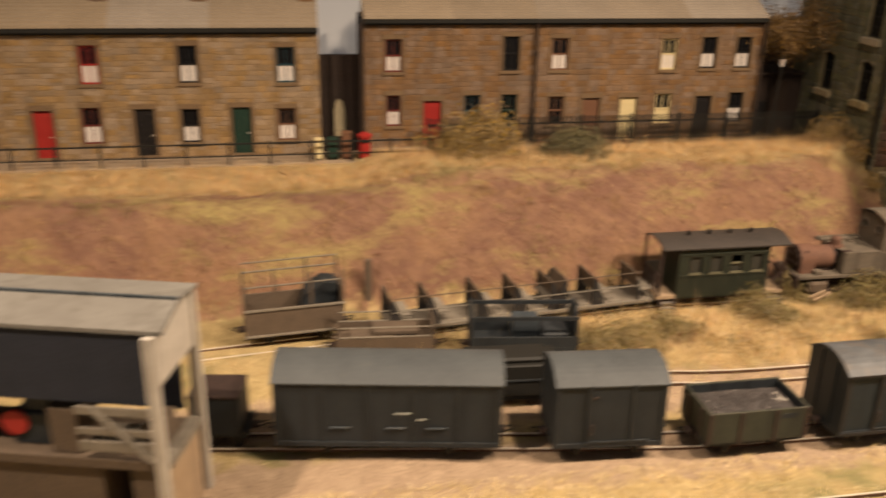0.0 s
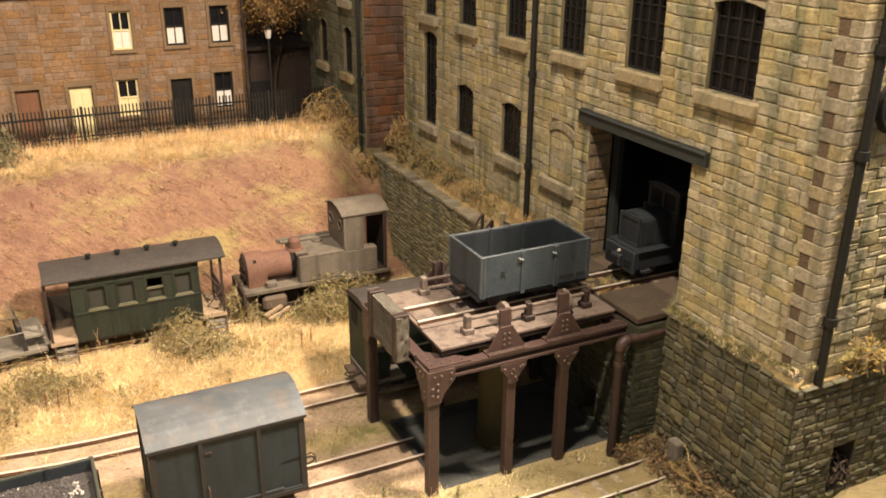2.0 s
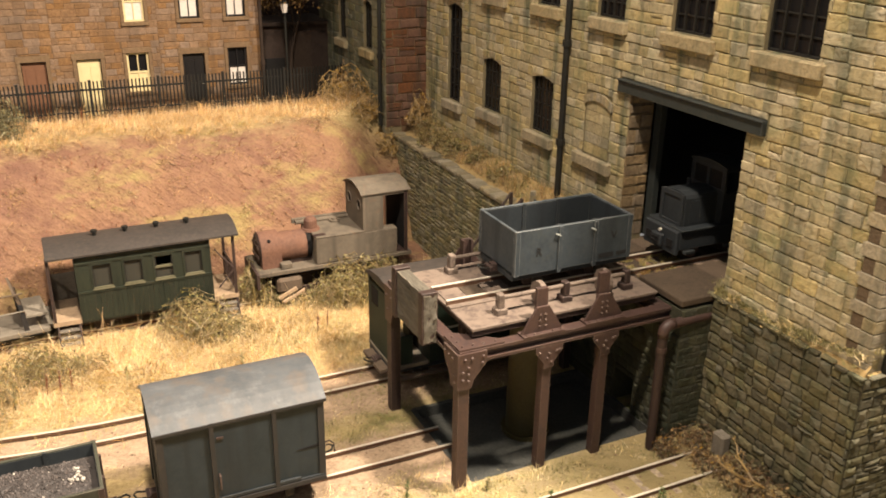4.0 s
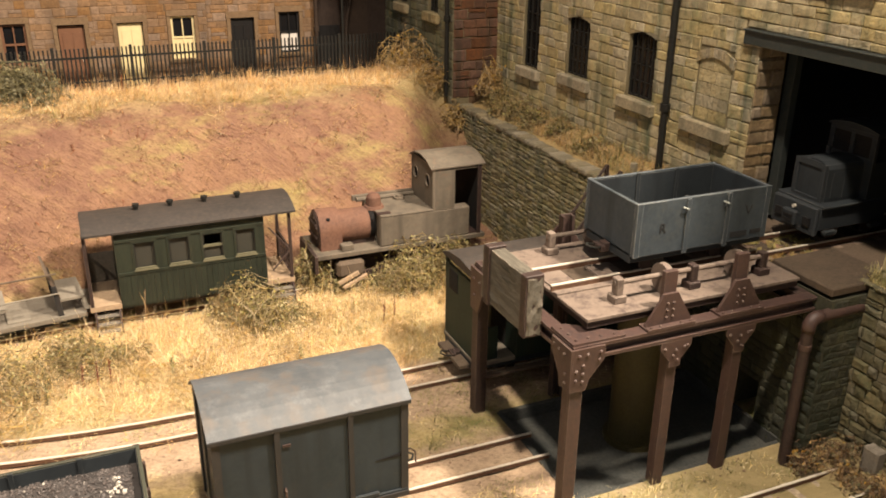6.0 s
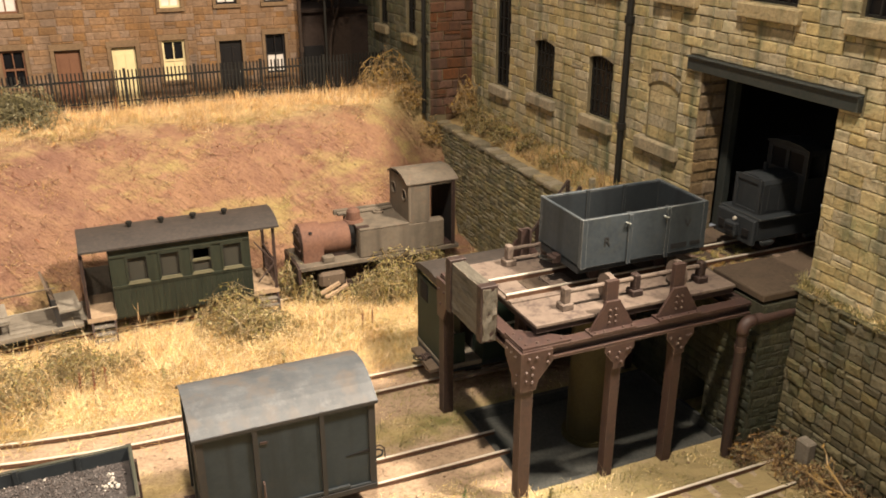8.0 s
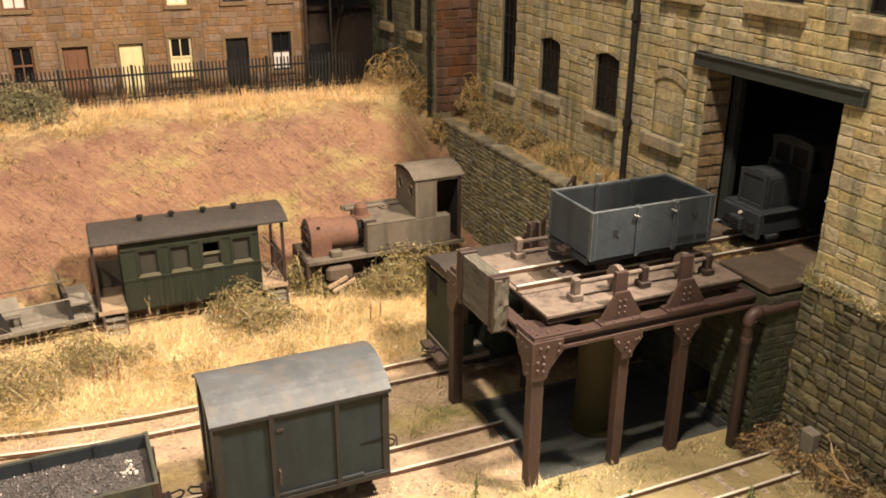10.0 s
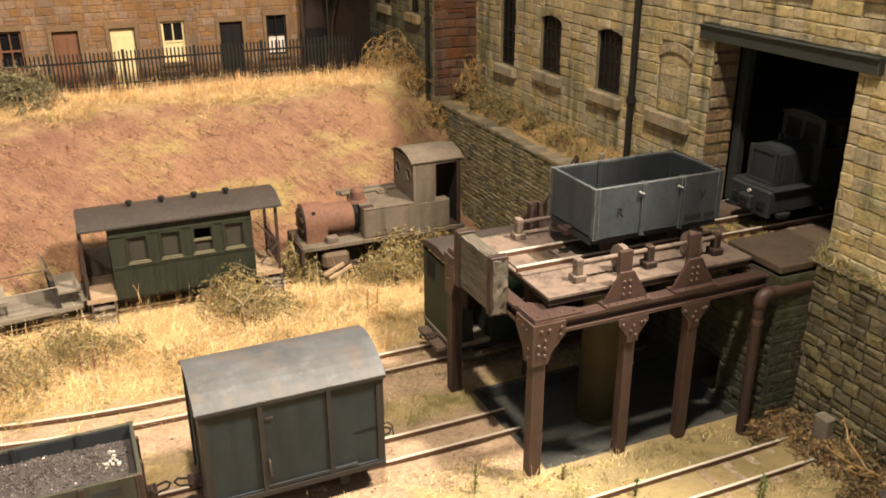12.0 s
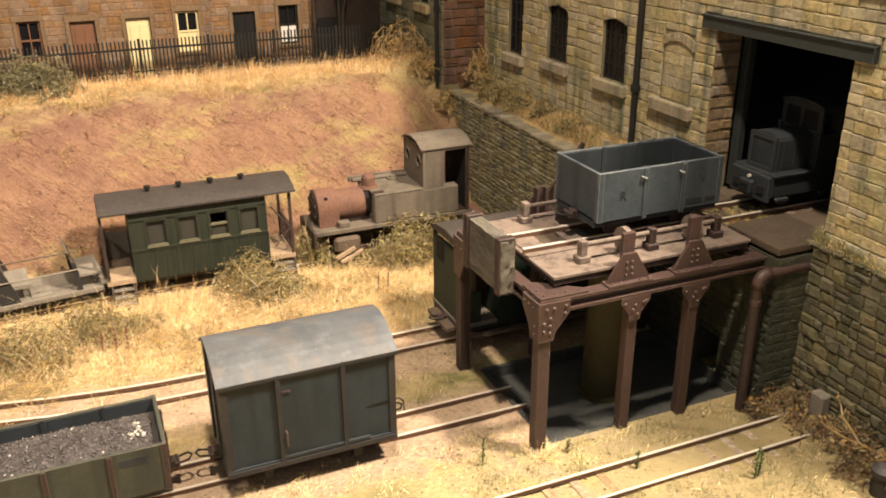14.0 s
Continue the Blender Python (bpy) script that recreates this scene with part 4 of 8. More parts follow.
def sash(parent, x, z, w, h, frame, curtain=True, y=879):
    """A sash window with stone surround; x is its middle."""
    win = thing("window", x, y, z, 0)
    win.parent = parent
    win.matrix_basis = Matrix.Translation(((x - parent["x0"]) * U, 0, (z - 92) * U))
    hw = w / 2
    part("pane", boxes((-hw, hw, 3.0, 3.6, 0, h)), "pane", win)
    f = 1.6
    bm = boxes((-hw, -hw + f, 1.2, 2.9, 0, h), (hw - f, hw, 1.2, 2.9, 0, h), (-hw + f, hw - f, 1.2, 2.9, 0, f), (-hw + f, hw - f, 1.2, 2.9, h - f, h), (-hw + f, hw - f, 1.4, 2.9, h * 0.5 - 0.7, h * 0.5 + 0.7), (-0.45, 0.45, 1.5, 2.9, f, h - f))
    part("window_frame", bm, frame, win)
    part("window_sill", boxes((-hw - 3, hw + 3, -2.0, 3, -3.2, -0.1), bevel=0.3), "lintel_stone", win)
    part("window_head", boxes((-hw - 3, hw + 3, -1.2, 3, h + 0.1, h + 4.6), bevel=0.3), "lintel_stone", win)
    for s_ in (-1, 1):
        a_, b_ = sorted((s_ * (hw + 0.05), s_ * (hw + 2.8)))
        part("window_jamb", boxes((a_, b_, -1.0, 3, 0, h), bevel=0.25), "lintel_stone", win)
    if curtain:
        cloth = curtain if isinstance(curtain, str) else "curtain"
        part("curtain", boxes((-hw + f, -0.5, 2.2, 2.7, f, h * 0.48), (0.5, hw - f, 2.2, 2.7, f, h * 0.48)), cloth, win, "pale net curtain")
    return win


def house(x0, x1, doors, windows, seed, label, eave=218, roof_tone=0):
    """doors: (x, material); windows: (x, z, w, h, frame, curtain)."""
    hs = thing("terraced_house", x0, 879, 92, 0, label, "house", "stone terrace")
    hs["x0"] = x0
    holes = [(x - 9.5, x + 9.5, 92, 141) for x, _ in doors] + [(x - w / 2, x + w / 2, z, z + h) for x, z, w, h, _, _ in windows]
    bm = slab(bmesh.new(), "y", 879, 12, x0, x1, 60, eave, holes)
    bmesh.ops.translate(bm, verts=bm.verts, vec=(-x0, -879, -92))
    wall = part("wall", bm, "brown_mortar" if x0 > 40 else "tan_mortar", hs)
    sh = stone_shapes(seed, 5.6, 6, 14, x0, x1, 92, eave, [(a - 3, b + 3, c - 3.3, d + 4.7) for a, b, c, d in holes], 0.3, 0.2)
    sh = [(p - x0, q - x0, c - 92, d - 92) for p, q, c, d in sh]
    lay_stones(hs, "y", 0, sh, "brown_stone" if x0 > 40 else "tan_stone", 0.4, seed)
    for x, m in doors:
        d = part("door", boxes((x - 9 - x0, x + 9 - x0, 2.0, 3.5, 0, 48), (x - 6.5 - x0, x - 0.8 - x0, 1.5, 2.1, 5, 20), (x + 0.8 - x0, x + 6.5 - x0, 1.5, 2.1, 5, 20), (x - 6.5 - x0, x - 0.8 - x0, 1.5, 2.1, 24, 43), (x + 0.8 - x0, x + 6.5 - x0, 1.5, 2.1, 24, 43)), m, hs)
        part("knob", rods(((x + 6 - x0, 0.6, 22), (x + 6 - x0, 2.0, 22), 0.7)), "rail_top", d)
        part("door_surround", boxes((x - 12.5 - x0, x - 9.6 - x0, -1.1, 3, 0, 49), (x + 9.6 - x0, x + 12.5 - x0, -1.1, 3, 0, 49), (x - 13 - x0, x + 13 - x0, -1.2, 3, 49.1, 54)), "lintel_stone", hs)
        part("doorstep", boxes((x - 11 - x0, x + 11 - x0, -6, 2, -1, 1.4)), "lintel_stone", hs)
    for x, z, w, h, fr, cu in windows:
        sash(hs, x, z, w, h, fr, cu)
    L = x1 - x0
    # roof of overlapping slate courses, gutter at the eave
    rise, deep, n = (18.0 if x0 > 40 else 25.0), 34.0, 8
    bm = bmesh.new()
    top = []
    for i in range(n):
        ya, yb = -6 + deep * i / n, -6 + deep * (i + 1) / n
        za, zb = eave - 89 + rise * i / n, eave - 89 + rise * (i + 1) / n
        top += [(ya, za + 0.2), (ya, za + 2.6), (yb, zb + 0.9)]
    prism(bm, [(-6, eave - 89.4)] + top + [(deep - 6, eave - 89 + rise - 2), (-2, eave - 90)], "x", 0, L)
    rf = part("roof", bm, "slate", hs, "pale stone-slated roof")
    part("roof_back", boxes((0, L, 25, 28.4, -20, eave - 92 + rise)), "dark_wall", rf)
    ch = part("chimney", boxes((L - 17, L - 2, 20, 34, eave - 92 + 10, eave - 92 + 44), bevel=0.6), "brown_stone", hs, "square stone chimney stack")
    part("chimney_cap", boxes((L - 18.5, L - 0.5, 18.5, 35.5, eave - 92 + 44, eave - 92 + 47), bevel=0.5), "lintel_stone", ch)
    part("gutter", boxes((0, L, -7.5, -3.5, eave - 92 - 1.5, eave - 92 + 2.2), (0, L, -3.5, 0, eave - 92 - 4, eave - 92 - 1)), "black_iron", hs)
    return hs


WZ0, WH = 111.0, 32.0
UZ0, UH = 171.0, 33.0
lab = "brown stone terraced house with "
houses = [
    (57, 148, [(128, "red_paint")], [(87, 115, 15, 32, "maroon", True), (87, UZ0, 17, UH, "maroon", True)], lab + "a red door and maroon windows"),
    (148, 236, [], [(170, 112, 17, 34, "teal", False), (210, 112, 17, 34, "door_green", False), (210, UZ0, 17, UH + 2, "door_black", False)], lab + "dark green windows behind a bush"),
    (236, 317, [(301, "brown_paint")], [(261.5, 113, 17, 30, "brown_paint", False), (262.5, UZ0, 18, UH, "brown_paint", True)], lab + "a brown door and windows"),
    (317, 402, [(343.5, "cream")], [(383, WZ0, 18, 33, "cream", "cream"), (384, UZ0 - 1, 16.5, UH, "cream", True)], lab + "a cream door and cream windows"),
    (402, 491, [(430, "door_black")], [(468.5, WZ0, 17, 33, "door_black", True), (429.5, UZ0, 17, UH, "door_black", True), (469.5, UZ0, 17, UH, "door_black", True)], lab + "a black door and black windows"),
    (-92, 12, [(-67, "door_green")], [(-22, 106, 18, 33, "brown_paint", True), (-21, 165, 18, 35, "teal", True)], lab + "a green door beside the alley"),
    (-186, -92, [(-161, "door_black")], [(-117, 106, 17, 34, "door_black", True), (-115, 166, 18, 36, "door_black", True)], lab + "a black door and black windows"),
    (-290, -186, [(-256, "red_paint")], [(-211, 107, 18, 36, "maroon", True), (-207, 166, 17, 37, "red_paint", True)], lab + "a bright red door and red windows"),
    (-400, -290, [(-360, "brown_paint")], [(-310, 107, 18, 36, "brown_paint", True), (-310, 166, 18, 36, "brown_paint", True)], lab + "brown painted windows"),
    (-520, -400, [(-430, "door_green")], [(-480, 107, 18, 36, "white", True), (-480, 166, 18, 36, "white", True)], lab + "white windows"),
]
for i, (a, b, ds, ws, lb) in enumerate(houses):
    hs = house(a, b, ds, ws, 100 + i, lb, 222 if a > 40 else 217)
    if a < 40:
        hs.location.z -= 3 * U
for x in (54, 236, 490):
    pipe_run("downpipe", [(x, 874, 92), (x, 874, 220)], 1.6, (130, 190), "dark iron downpipe on the terrace", "timber_shade")
# the alley between the two rows, and the dark sheds beyond the last house
al = obj("wall_alley", boxes((12, 57, 905, 910, 60, 185)), "dark_wall")
tagged(al, "dark wall closing the alley", "wall", kind="structure")
bm = bmesh.new()
prism(bm, [(27, 100), (38, 100), (38, 128), (36, 136), (32.5, 140), (29, 136), (27, 128)], "y", 902.5, 904.8)
part("blocked_arch", bm, "stone_pale", al, "pale blocked arch in the alley wall")
tagged(obj("wall_alley_sides", boxes((8, 12, 884, 960, 60, 216), (57, 61, 892, 960, 60, 222)), "dark_wall"), "dark gable walls of the alley", "wall", kind="structure")
sheds = thing("dark_shed", 493, 905, 92, 0, "nearly black timber shed behind the railings", "shed")
part("wall", boxes((0, 70, 0, 60, 0, 66)), "dark_wall", sheds)
part("doorway", boxes((6, 26, -1.2, 0.2, 0, 36)), "black", sheds)
part("door", boxes((34, 52, -1.5, 0.2, 0, 60)), "timber_shade", sheds)
part("roof", boxes((-3, 72, -4, 62, 66, 69)), "dark_wall", sheds)
tagged(obj("wall_behind", boxes((490, 600, 960, 965, 60, 215)), "dark_wall"), "dark wall behind the sheds", "wall", kind="structure")

# ---- railings along the pavement ----
FENCE_Z = 94.0
f = thing("railings", 0, 860, FENCE_Z, 0, "black iron railings with flat pales in front of the terrace", "railings")
part("top_rail", boxes((120, 563, 0.6, 1.6, 24, 25.6)), "black_iron", f)
part("bottom_rail", boxes((120, 563, 0.6, 1.6, 6, 7.4)), "black_iron", f)
me_p, me_q = None, None
x = 121.0
k = 0
while x < 562:
    tall = k % 18 == 0
    if tall and me_q is None:
        ob = part("post", boxes((-1.1, 1.1, -0.8, 1.8, -4, 33)), "black_iron", f)
        me_q = ob.data
    elif not tall and me_p is None:
        ob = part("pale", boxes((-0.6, 0.6, -0.4, 0.5, 0, 32)), "black_iron", f)
        me_p = ob.data
    else:
        ob = new("post" if tall else "pale", me_q if tall else me_p)
        ob.parent = f
    ob.matrix_basis = Matrix.Translation((x * U, 0, 0))
    x += 3.05
    k += 1
f2 = thing("rail_fence", -520, 843, 87.5, 0, "low dark rail fence along the pavement edge", "fence")
part("top_rail", boxes((0, 640, 0, 1.2, 21, 22.6)), "black_iron", f2)
part("lower_rail", boxes((0, 640, 0, 1.2, 9, 10.2)), "black_iron", f2)
for i in range(17):
    part("post", boxes((i * 40 - 1, i * 40 + 1, -0.6, 1.8, -3, 24)), "black_iron", f2)

# post box and bins in the alley mouth
pb = thing("post_box", 54, 850, 88, 0, "bright red pillar box on the pavement", "post box")
bm = rods(((0, 0, 0), (0, 0, 24), 6.2), n=16)
part("body", bm, "red_paint", pb)
part("plinth", rods(((0, 0, -1), (0, 0, 3), 6.8), n=16), "door_black", pb)
bm = bmesh.new()
rod(bm, (0, 0, 24), (0, 0, 26.2), 7.4, 16)
rod(bm, (0, 0, 26.2), (0, 0, 28.6), 7.0, 16, 3.0)
part("cap", bm, "red_paint", pb)
part("slot", boxes((-3, 3, -6.7, -5.8, 19, 20.4)), "door_black", pb)
for x, m, h, w in ((36, "brown_paint", 26, 9), (22, "door_green", 20, 10), (8, "cream", 20, 7)):
    b = thing("dustbin", x, 855, 88.6, 0, {"brown_paint": "brown upright bin by the alley", "door_green": "dark green bin by the alley", "cream": "small cream box by the alley"}[m], "bin")
    part("body", boxes((-w / 2, w / 2, -w / 2, w / 2, 0, h), bevel=0.5), m, b)
    part("lid", boxes((-w / 2 - 0.6, w / 2 + 0.6, -w / 2 - 0.6, w / 2 + 0.6, h, h + 1.8), bevel=0.5), m, b)
lp = thing("street_lamp", 511, 868, 92, 0, "black street lamp with a small glass lantern", "street lamp")
part("pole", rods(((0, 0, 0), (0, 0, 82), 1.0)), "black_iron", lp)
bm = bmesh.new()
rod(bm, (0, 0, 82), (0, 0, 90), 2.2, 6, 3.6)
part("lantern", bm, "curtain", lp)
bm = bmesh.new()
rod(bm, (0, 0, 90), (0, 0, 94), 4.0, 6, 0.6)
part("cap", bm, "black_iron", lp)

# ---- rolling stock ----


def wheelset(parent, x, r=5.2, gauge=16.5, z0=0.0):
    """Two wheels on an axle; wheels are parts of the vehicle."""
    for s in (-1, 1):
        bm = bmesh.new()
        rod(bm, (x, s * gauge / 2 - 0.9, z0 + r), (x, s * gauge / 2 + 0.9, z0 + r), r, 16)
        rod(bm, (x, s * gauge / 2 + 0.9, z0 + r), (x, s * gauge / 2 + 1.6, z0 + r), r * 0.35, 8)
        part("wheel", bm, "rust_dark", parent)
    part("axle", rods(((x, -gauge / 2, z0 + r), (x, gauge / 2, z0 + r), 0.8)), "rust_dark", parent)


def coupling(parent, x, s, z):
    """A centre buffer with a hook and loop; s is the way it points."""
    c = part("coupling", boxes((min(x, x + 3 * s), max(x, x + 3 * s), -2.2, 2.2, z - 2, z + 2), (min(x + 3 * s, x + 5 * s), max(x + 3 * s, x + 5 * s), -3.4, 3.4, z - 1.4, z + 1.4), bevel=0.3), "rust_dark", parent)
    bm = bmesh.new()
    pts = [(x + 4 * s, -2.4, z), (x + 9 * s, -2.6, z + 1.2), (x + 10.5 * s, 0, z + 1.6), (x + 9 * s, 2.6, z + 1.2), (x + 4 * s, 2.4, z)]
    for a, b in zip(pts, pts[1:]):
        rod(bm, a, b, 0.45, 6)
    part("loop", bm, "black_iron", c)


def underframe(parent, L, W, z=9.0):
    part("underframe", boxes((-L / 2, L / 2, -W / 2 + 2, -W / 2 + 5, z, z + 4), (-L / 2, L / 2, W / 2 - 5, W / 2 - 2, z, z + 4), (-L / 2, -L / 2 + 3, -W / 2 + 5, W / 2 - 5, z, z + 4), (L / 2 - 3, L / 2, -W / 2 + 5, W / 2 - 5, z, z + 4)), "wagon_dark", parent)
    for x in (-L * 0.27, L * 0.27):
        wheelset(parent, x)
        for s in (-1, 1):
            part("axle_box", boxes((x - 2.2, x + 2.2, s * (W / 2 - 4.5) - 1.6, s * (W / 2 - 4.5) + 1.6, 3.2, z), bevel=0.4), "black_iron", parent)
    for s in (-1, 1):
        coupling(parent, s * L / 2, s, z + 2)


def open_wagon(x, y, z, rz, L, W, h, material, label, straps, iron, inside="timber_dark", posts=True, planks=True):
    w = thing("open_wagon", x, y, z, rz, label, "wagon", "goods wagons")
    zb = 12.0
    part("floor", boxes((-L / 2 + 1.5, L / 2 - 1.5, -W / 2 + 1.5, W / 2 - 1.5, zb, zb + 1.5)), inside, w)
    for s in (-1, 1):
        a, b = (s * W / 2, s * (W / 2 - 1.5))
        side = part("side", boxes((-L / 2, L / 2, min(a, b), max(a, b), zb, zb + h), bevel=0.25), material, w)
        for zz in (0.33, 0.66) if planks else ():
            part("plank_joint", boxes((-L / 2 + 0.5, L / 2 - 0.5, s * W / 2 - 0.06, s * W / 2 + 0.06, zb + h * zz - 0.15, zb + h * zz + 0.15)), "wagon_dark", side)
        e = s * L / 2
        end = part("end", boxes((min(e, e - s * 1.5), max(e, e - s * 1.5), -W / 2 + 1.5, W / 2 - 1.5, zb, zb + h), bevel=0.25), material, w)
        for yy in (-W * 0.22, W * 0.22) if posts else ():
            part("end_post", boxes((min(e, e + s * 1.1), max(e, e + s * 1.1), yy - 1.0, yy + 1.0, zb, zb + h - 1.5)), iron, end)
        for xx in straps:
            st = part("strap", boxes((xx - 1.0, xx + 1.0, s * (W / 2 + 0.35) - 0.35, s * (W / 2 + 0.35) + 0.35, zb - 1, zb + h - 0.6)), iron, side)
            part("strap_inside", boxes((xx - 0.9, xx + 0.9, s * (W / 2 - 1.9) - 0.4, s * (W / 2 - 1.9) + 0.4, zb + 1.6, zb + h + 0.1)), inside, side)
    for sx in (-1, 1):
        for sy in (-1, 1):
            part("corner_iron", boxes((min(sx * L / 2, sx * (L / 2 - 2.5)), max(sx * L / 2, sx * (L / 2 - 2.5)), sy * (W / 2 + 0.2) - 0.22, sy * (W / 2 + 0.2) + 0.22, zb, zb + h)), iron, w)
    # Thin dark sheets added inside, so that the wagon's interior reads as shaded.
    part("lining", boxes((-L / 2 + 1.6, L / 2 - 1.6, W / 2 - 1.8, W / 2 - 1.55, zb + 1.6, zb + h - 0.8), (-L / 2 + 1.6, L / 2 - 1.6, -W / 2 + 1.55, -W / 2 + 1.8, zb + 1.6, zb + h - 0.8), (-L / 2 + 1.55, -L / 2 + 1.8, -W / 2 + 1.9, W / 2 - 1.9, zb + 1.6, zb + h - 0.8), (L / 2 - 1.8, L / 2 - 1.55, -W / 2 + 1.9, W / 2 - 1.9, zb + 1.6, zb + h - 0.8)), inside, w, "added dark sheets that put shade on the inside faces")
    underframe(w, L, W)
    return w


def heap(parent, L, W, z, top, n, seed, material="coal", name="coal_lump"):
    """A load of lumps over a mounded bed."""
    rnd = random.Random(seed)
    bm = bmesh.new()
    nx, ny = 20, 12
    g = [[bm.verts.new((-L / 2 + L * i / nx, -W / 2 + W * j / ny, z + top * (math.sin(math.pi * i / nx) * math.sin(math.pi * j / ny)) ** 0.5 * rnd.uniform(0.85, 1.1))) for i in range(nx + 1)] for j in range(ny + 1)]
    for j in range(ny):
        for i in range(nx):
            bm.faces.new((g[j][i], g[j][i + 1], g[j + 1][i + 1], g[j + 1][i]))
    for _ in range(n):
        u, v = rnd.uniform(0.04, 0.96), rnd.uniform(0.06, 0.94)
        zz = z + top * (math.sin(math.pi * u) * math.sin(math.pi * v)) ** 0.5
        r = rnd.uniform(0.2, 0.5) * (1.8 if rnd.random() < 0.06 else 1)
        m = Matrix.Translation((-L / 2 + L * u, -W / 2 + W * v, zz + r * 0.2)) @ Euler((rnd.random() * 6, rnd.random() * 6, rnd.random() * 6)).to_matrix().to_4x4()
        bmesh.ops.create_cube(bm, size=r * 1.5, matrix=m @ Matrix.Diagonal((1, rnd.uniform(0.6, 1), rnd.uniform(0.6, 1), 1)))
    ob = part(name, bm, material, parent, "heap of small coal")
    ob["kind"] = "stuff"
    return ob


def text_on(parent, s, size, m, material):
    cu = bpy.data.curves.new("lettering", "FONT")
    cu.body, cu.size, cu.align_x, cu.extrude = s, size * U, "CENTER", 0.00008
    cu.materials.append(M[material])
    ob = new("lettering", cu)
    ob.parent = parent
    ob.matrix_basis = m
    return ob


def front_text(parent, s, size, x, y, z, material):
    return text_on(parent, s, size, pose(x * U, y * U, z * U, 90, 0, 0), material)


# coal wagon on the main line
cw = open_wagon(265, 443, 1.5, 0, 68, 39, 22, "wagon_green", "faded green open wagon full of small coal", (-12, 12), "rust_dark", "wagon_dark", planks=False)
part("number_bars", boxes((15, 26, -19.62, -19.4, 27, 30.5)), "wagon_dark", cw, "faded painted number")
heap(cw, 64.6, 35.6, 27, 4.0, 2600, 3)
bm = bmesh.new()
rnd = random.Random(9)
for k in range(16):
    m = Matrix.Translation((24 + rnd.uniform(-4, 3), rnd.uniform(-5, 6), 30.6 + rnd.uniform(-0.6, 0.3))) @ Euler((rnd.random() * 6, rnd.random() * 6, 0)).to_matrix().to_4x4()
    bmesh.ops.create_cube(bm, size=rnd.uniform(0.6, 1.5), matrix=m)
for k in range(22):
    m = Matrix.Translation((rnd.uniform(-30, 30), rnd.uniform(-16, 14), 30.2 + rnd.uniform(-0.4, 0.5))) @ Euler((rnd.random() * 6, rnd.random() * 6, 0)).to_matrix().to_4x4()
    bmesh.ops.create_cube(bm, size=rnd.uniform(0.35, 0.8), matrix=m)
part("white_stone", bm, "white", cw, "few white stones on the coal")


def box_van(x, y, z, rz, L, W, h, label, body="van_body", roof="van_roof", doors=True, name="box_van", bogies=False):
    """A covered goods van with an arched roof, a hinged door and iron strapping."""
    v = thing(name, x, y, z, rz, label, "van", "goods vans")
    zb = 13.0
    b = part("body", boxes((-L / 2, L / 2, -W / 2, W / 2, zb, zb + h), bevel=0.3), body, v)
    n, rise = 12, 9.0
    rows = []
    for i in range(n + 1):
        a = -1 + 2 * i / n
        rows.append((a * (W / 2 + 1.2), zb + h - 0.2 + rise * (1 - abs(a) ** 2.1)))
    outline = rows + [(y_, z_ - 1.0) for y_, z_ in reversed(rows)]
    bm = bmesh.new()
    prism(bm, outline, "x", -L / 2 - 1.2, L / 2 + 1.2)
    part("roof", bm, roof, v, "blue-grey weathered arched roof")
    for s in (-1, 1):
        bm = bmesh.new()
        prism(bm, [(y_ * 0.97, z_ - 0.9) for y_, z_ in rows] + [(W / 2 * 0.97, zb + h - 0.5), (-W / 2 * 0.97, zb + h - 0.5)], "x", min(s * L / 2, s * (L / 2 - 1)), max(s * L / 2, s * (L / 2 - 1)))
        part("end_panel", bm, body, v)
        e = s * L / 2
        for yy in (-W * 0.2, W * 0.2):
            part("end_post", boxes((min(e, e + s * 0.9), max(e, e + s * 0.9), yy - 0.9, yy + 0.9, zb, zb + h + 4)), body, v)
    for sy in (-1, 1):
        y0 = sy * W / 2
        for sx in (-1, 1):
            part("corner_post", boxes((min(sx * L / 2, sx * (L / 2 - 3)), max(sx * L / 2, sx * (L / 2 - 3)), min(y0, y0 + sy * 0.7), max(y0, y0 + sy * 0.7), zb, zb + h)), "van_post" if body == "van_body" else body, v)
        part("sole_bar", boxes((-L / 2, L / 2, min(y0, y0 + sy * 0.9), max(y0, y0 + sy * 0.9), zb - 2, zb + 1.2)), "wagon_dark", v)
        if doors:
            d = part("door", boxes((-13, 13, min(y0, y0 + sy * 0.5), max(y0, y0 + sy * 0.5), zb + 2.5, zb + h - 1.5), bevel=0.15), body, v)
            for xx in (-14, 14):
                part("door_post", boxes((xx - 1.0, xx + 1.0, min(y0, y0 + sy * 1.5), max(y0, y0 + sy * 1.5), zb, zb + h)), "van_post" if body == "van_body" else body, d, "worn door post")
            part("hinge", boxes((-12, -9, min(y0, y0 + sy * 1.1), max(y0, y0 + sy * 1.1), zb + h - 9, zb + h - 8)), "rust_dark", d)
            bm = rods(((-12, y0 + sy * 2.2, zb + 8), (-12, y0 + sy * 2.2, zb + 15), 0.5), ((-12, y0 + sy * 0.5, zb + 8), (-12, y0 + sy * 2.2, zb + 8), 0.45), ((-12, y0 + sy * 0.5, zb + 15), (-12, y0 + sy * 2.2, zb + 15), 0.45), n=6)
            part("handle", bm, "rust_dark", d)
            part("bottom_rail", boxes((-13, 25, min(y0, y0 + sy * 1.3), max(y0, y0 + sy * 1.3), zb + 1.4, zb + 2.6)), "wagon_dark", d)
    underframe(v, L, W)
    return v


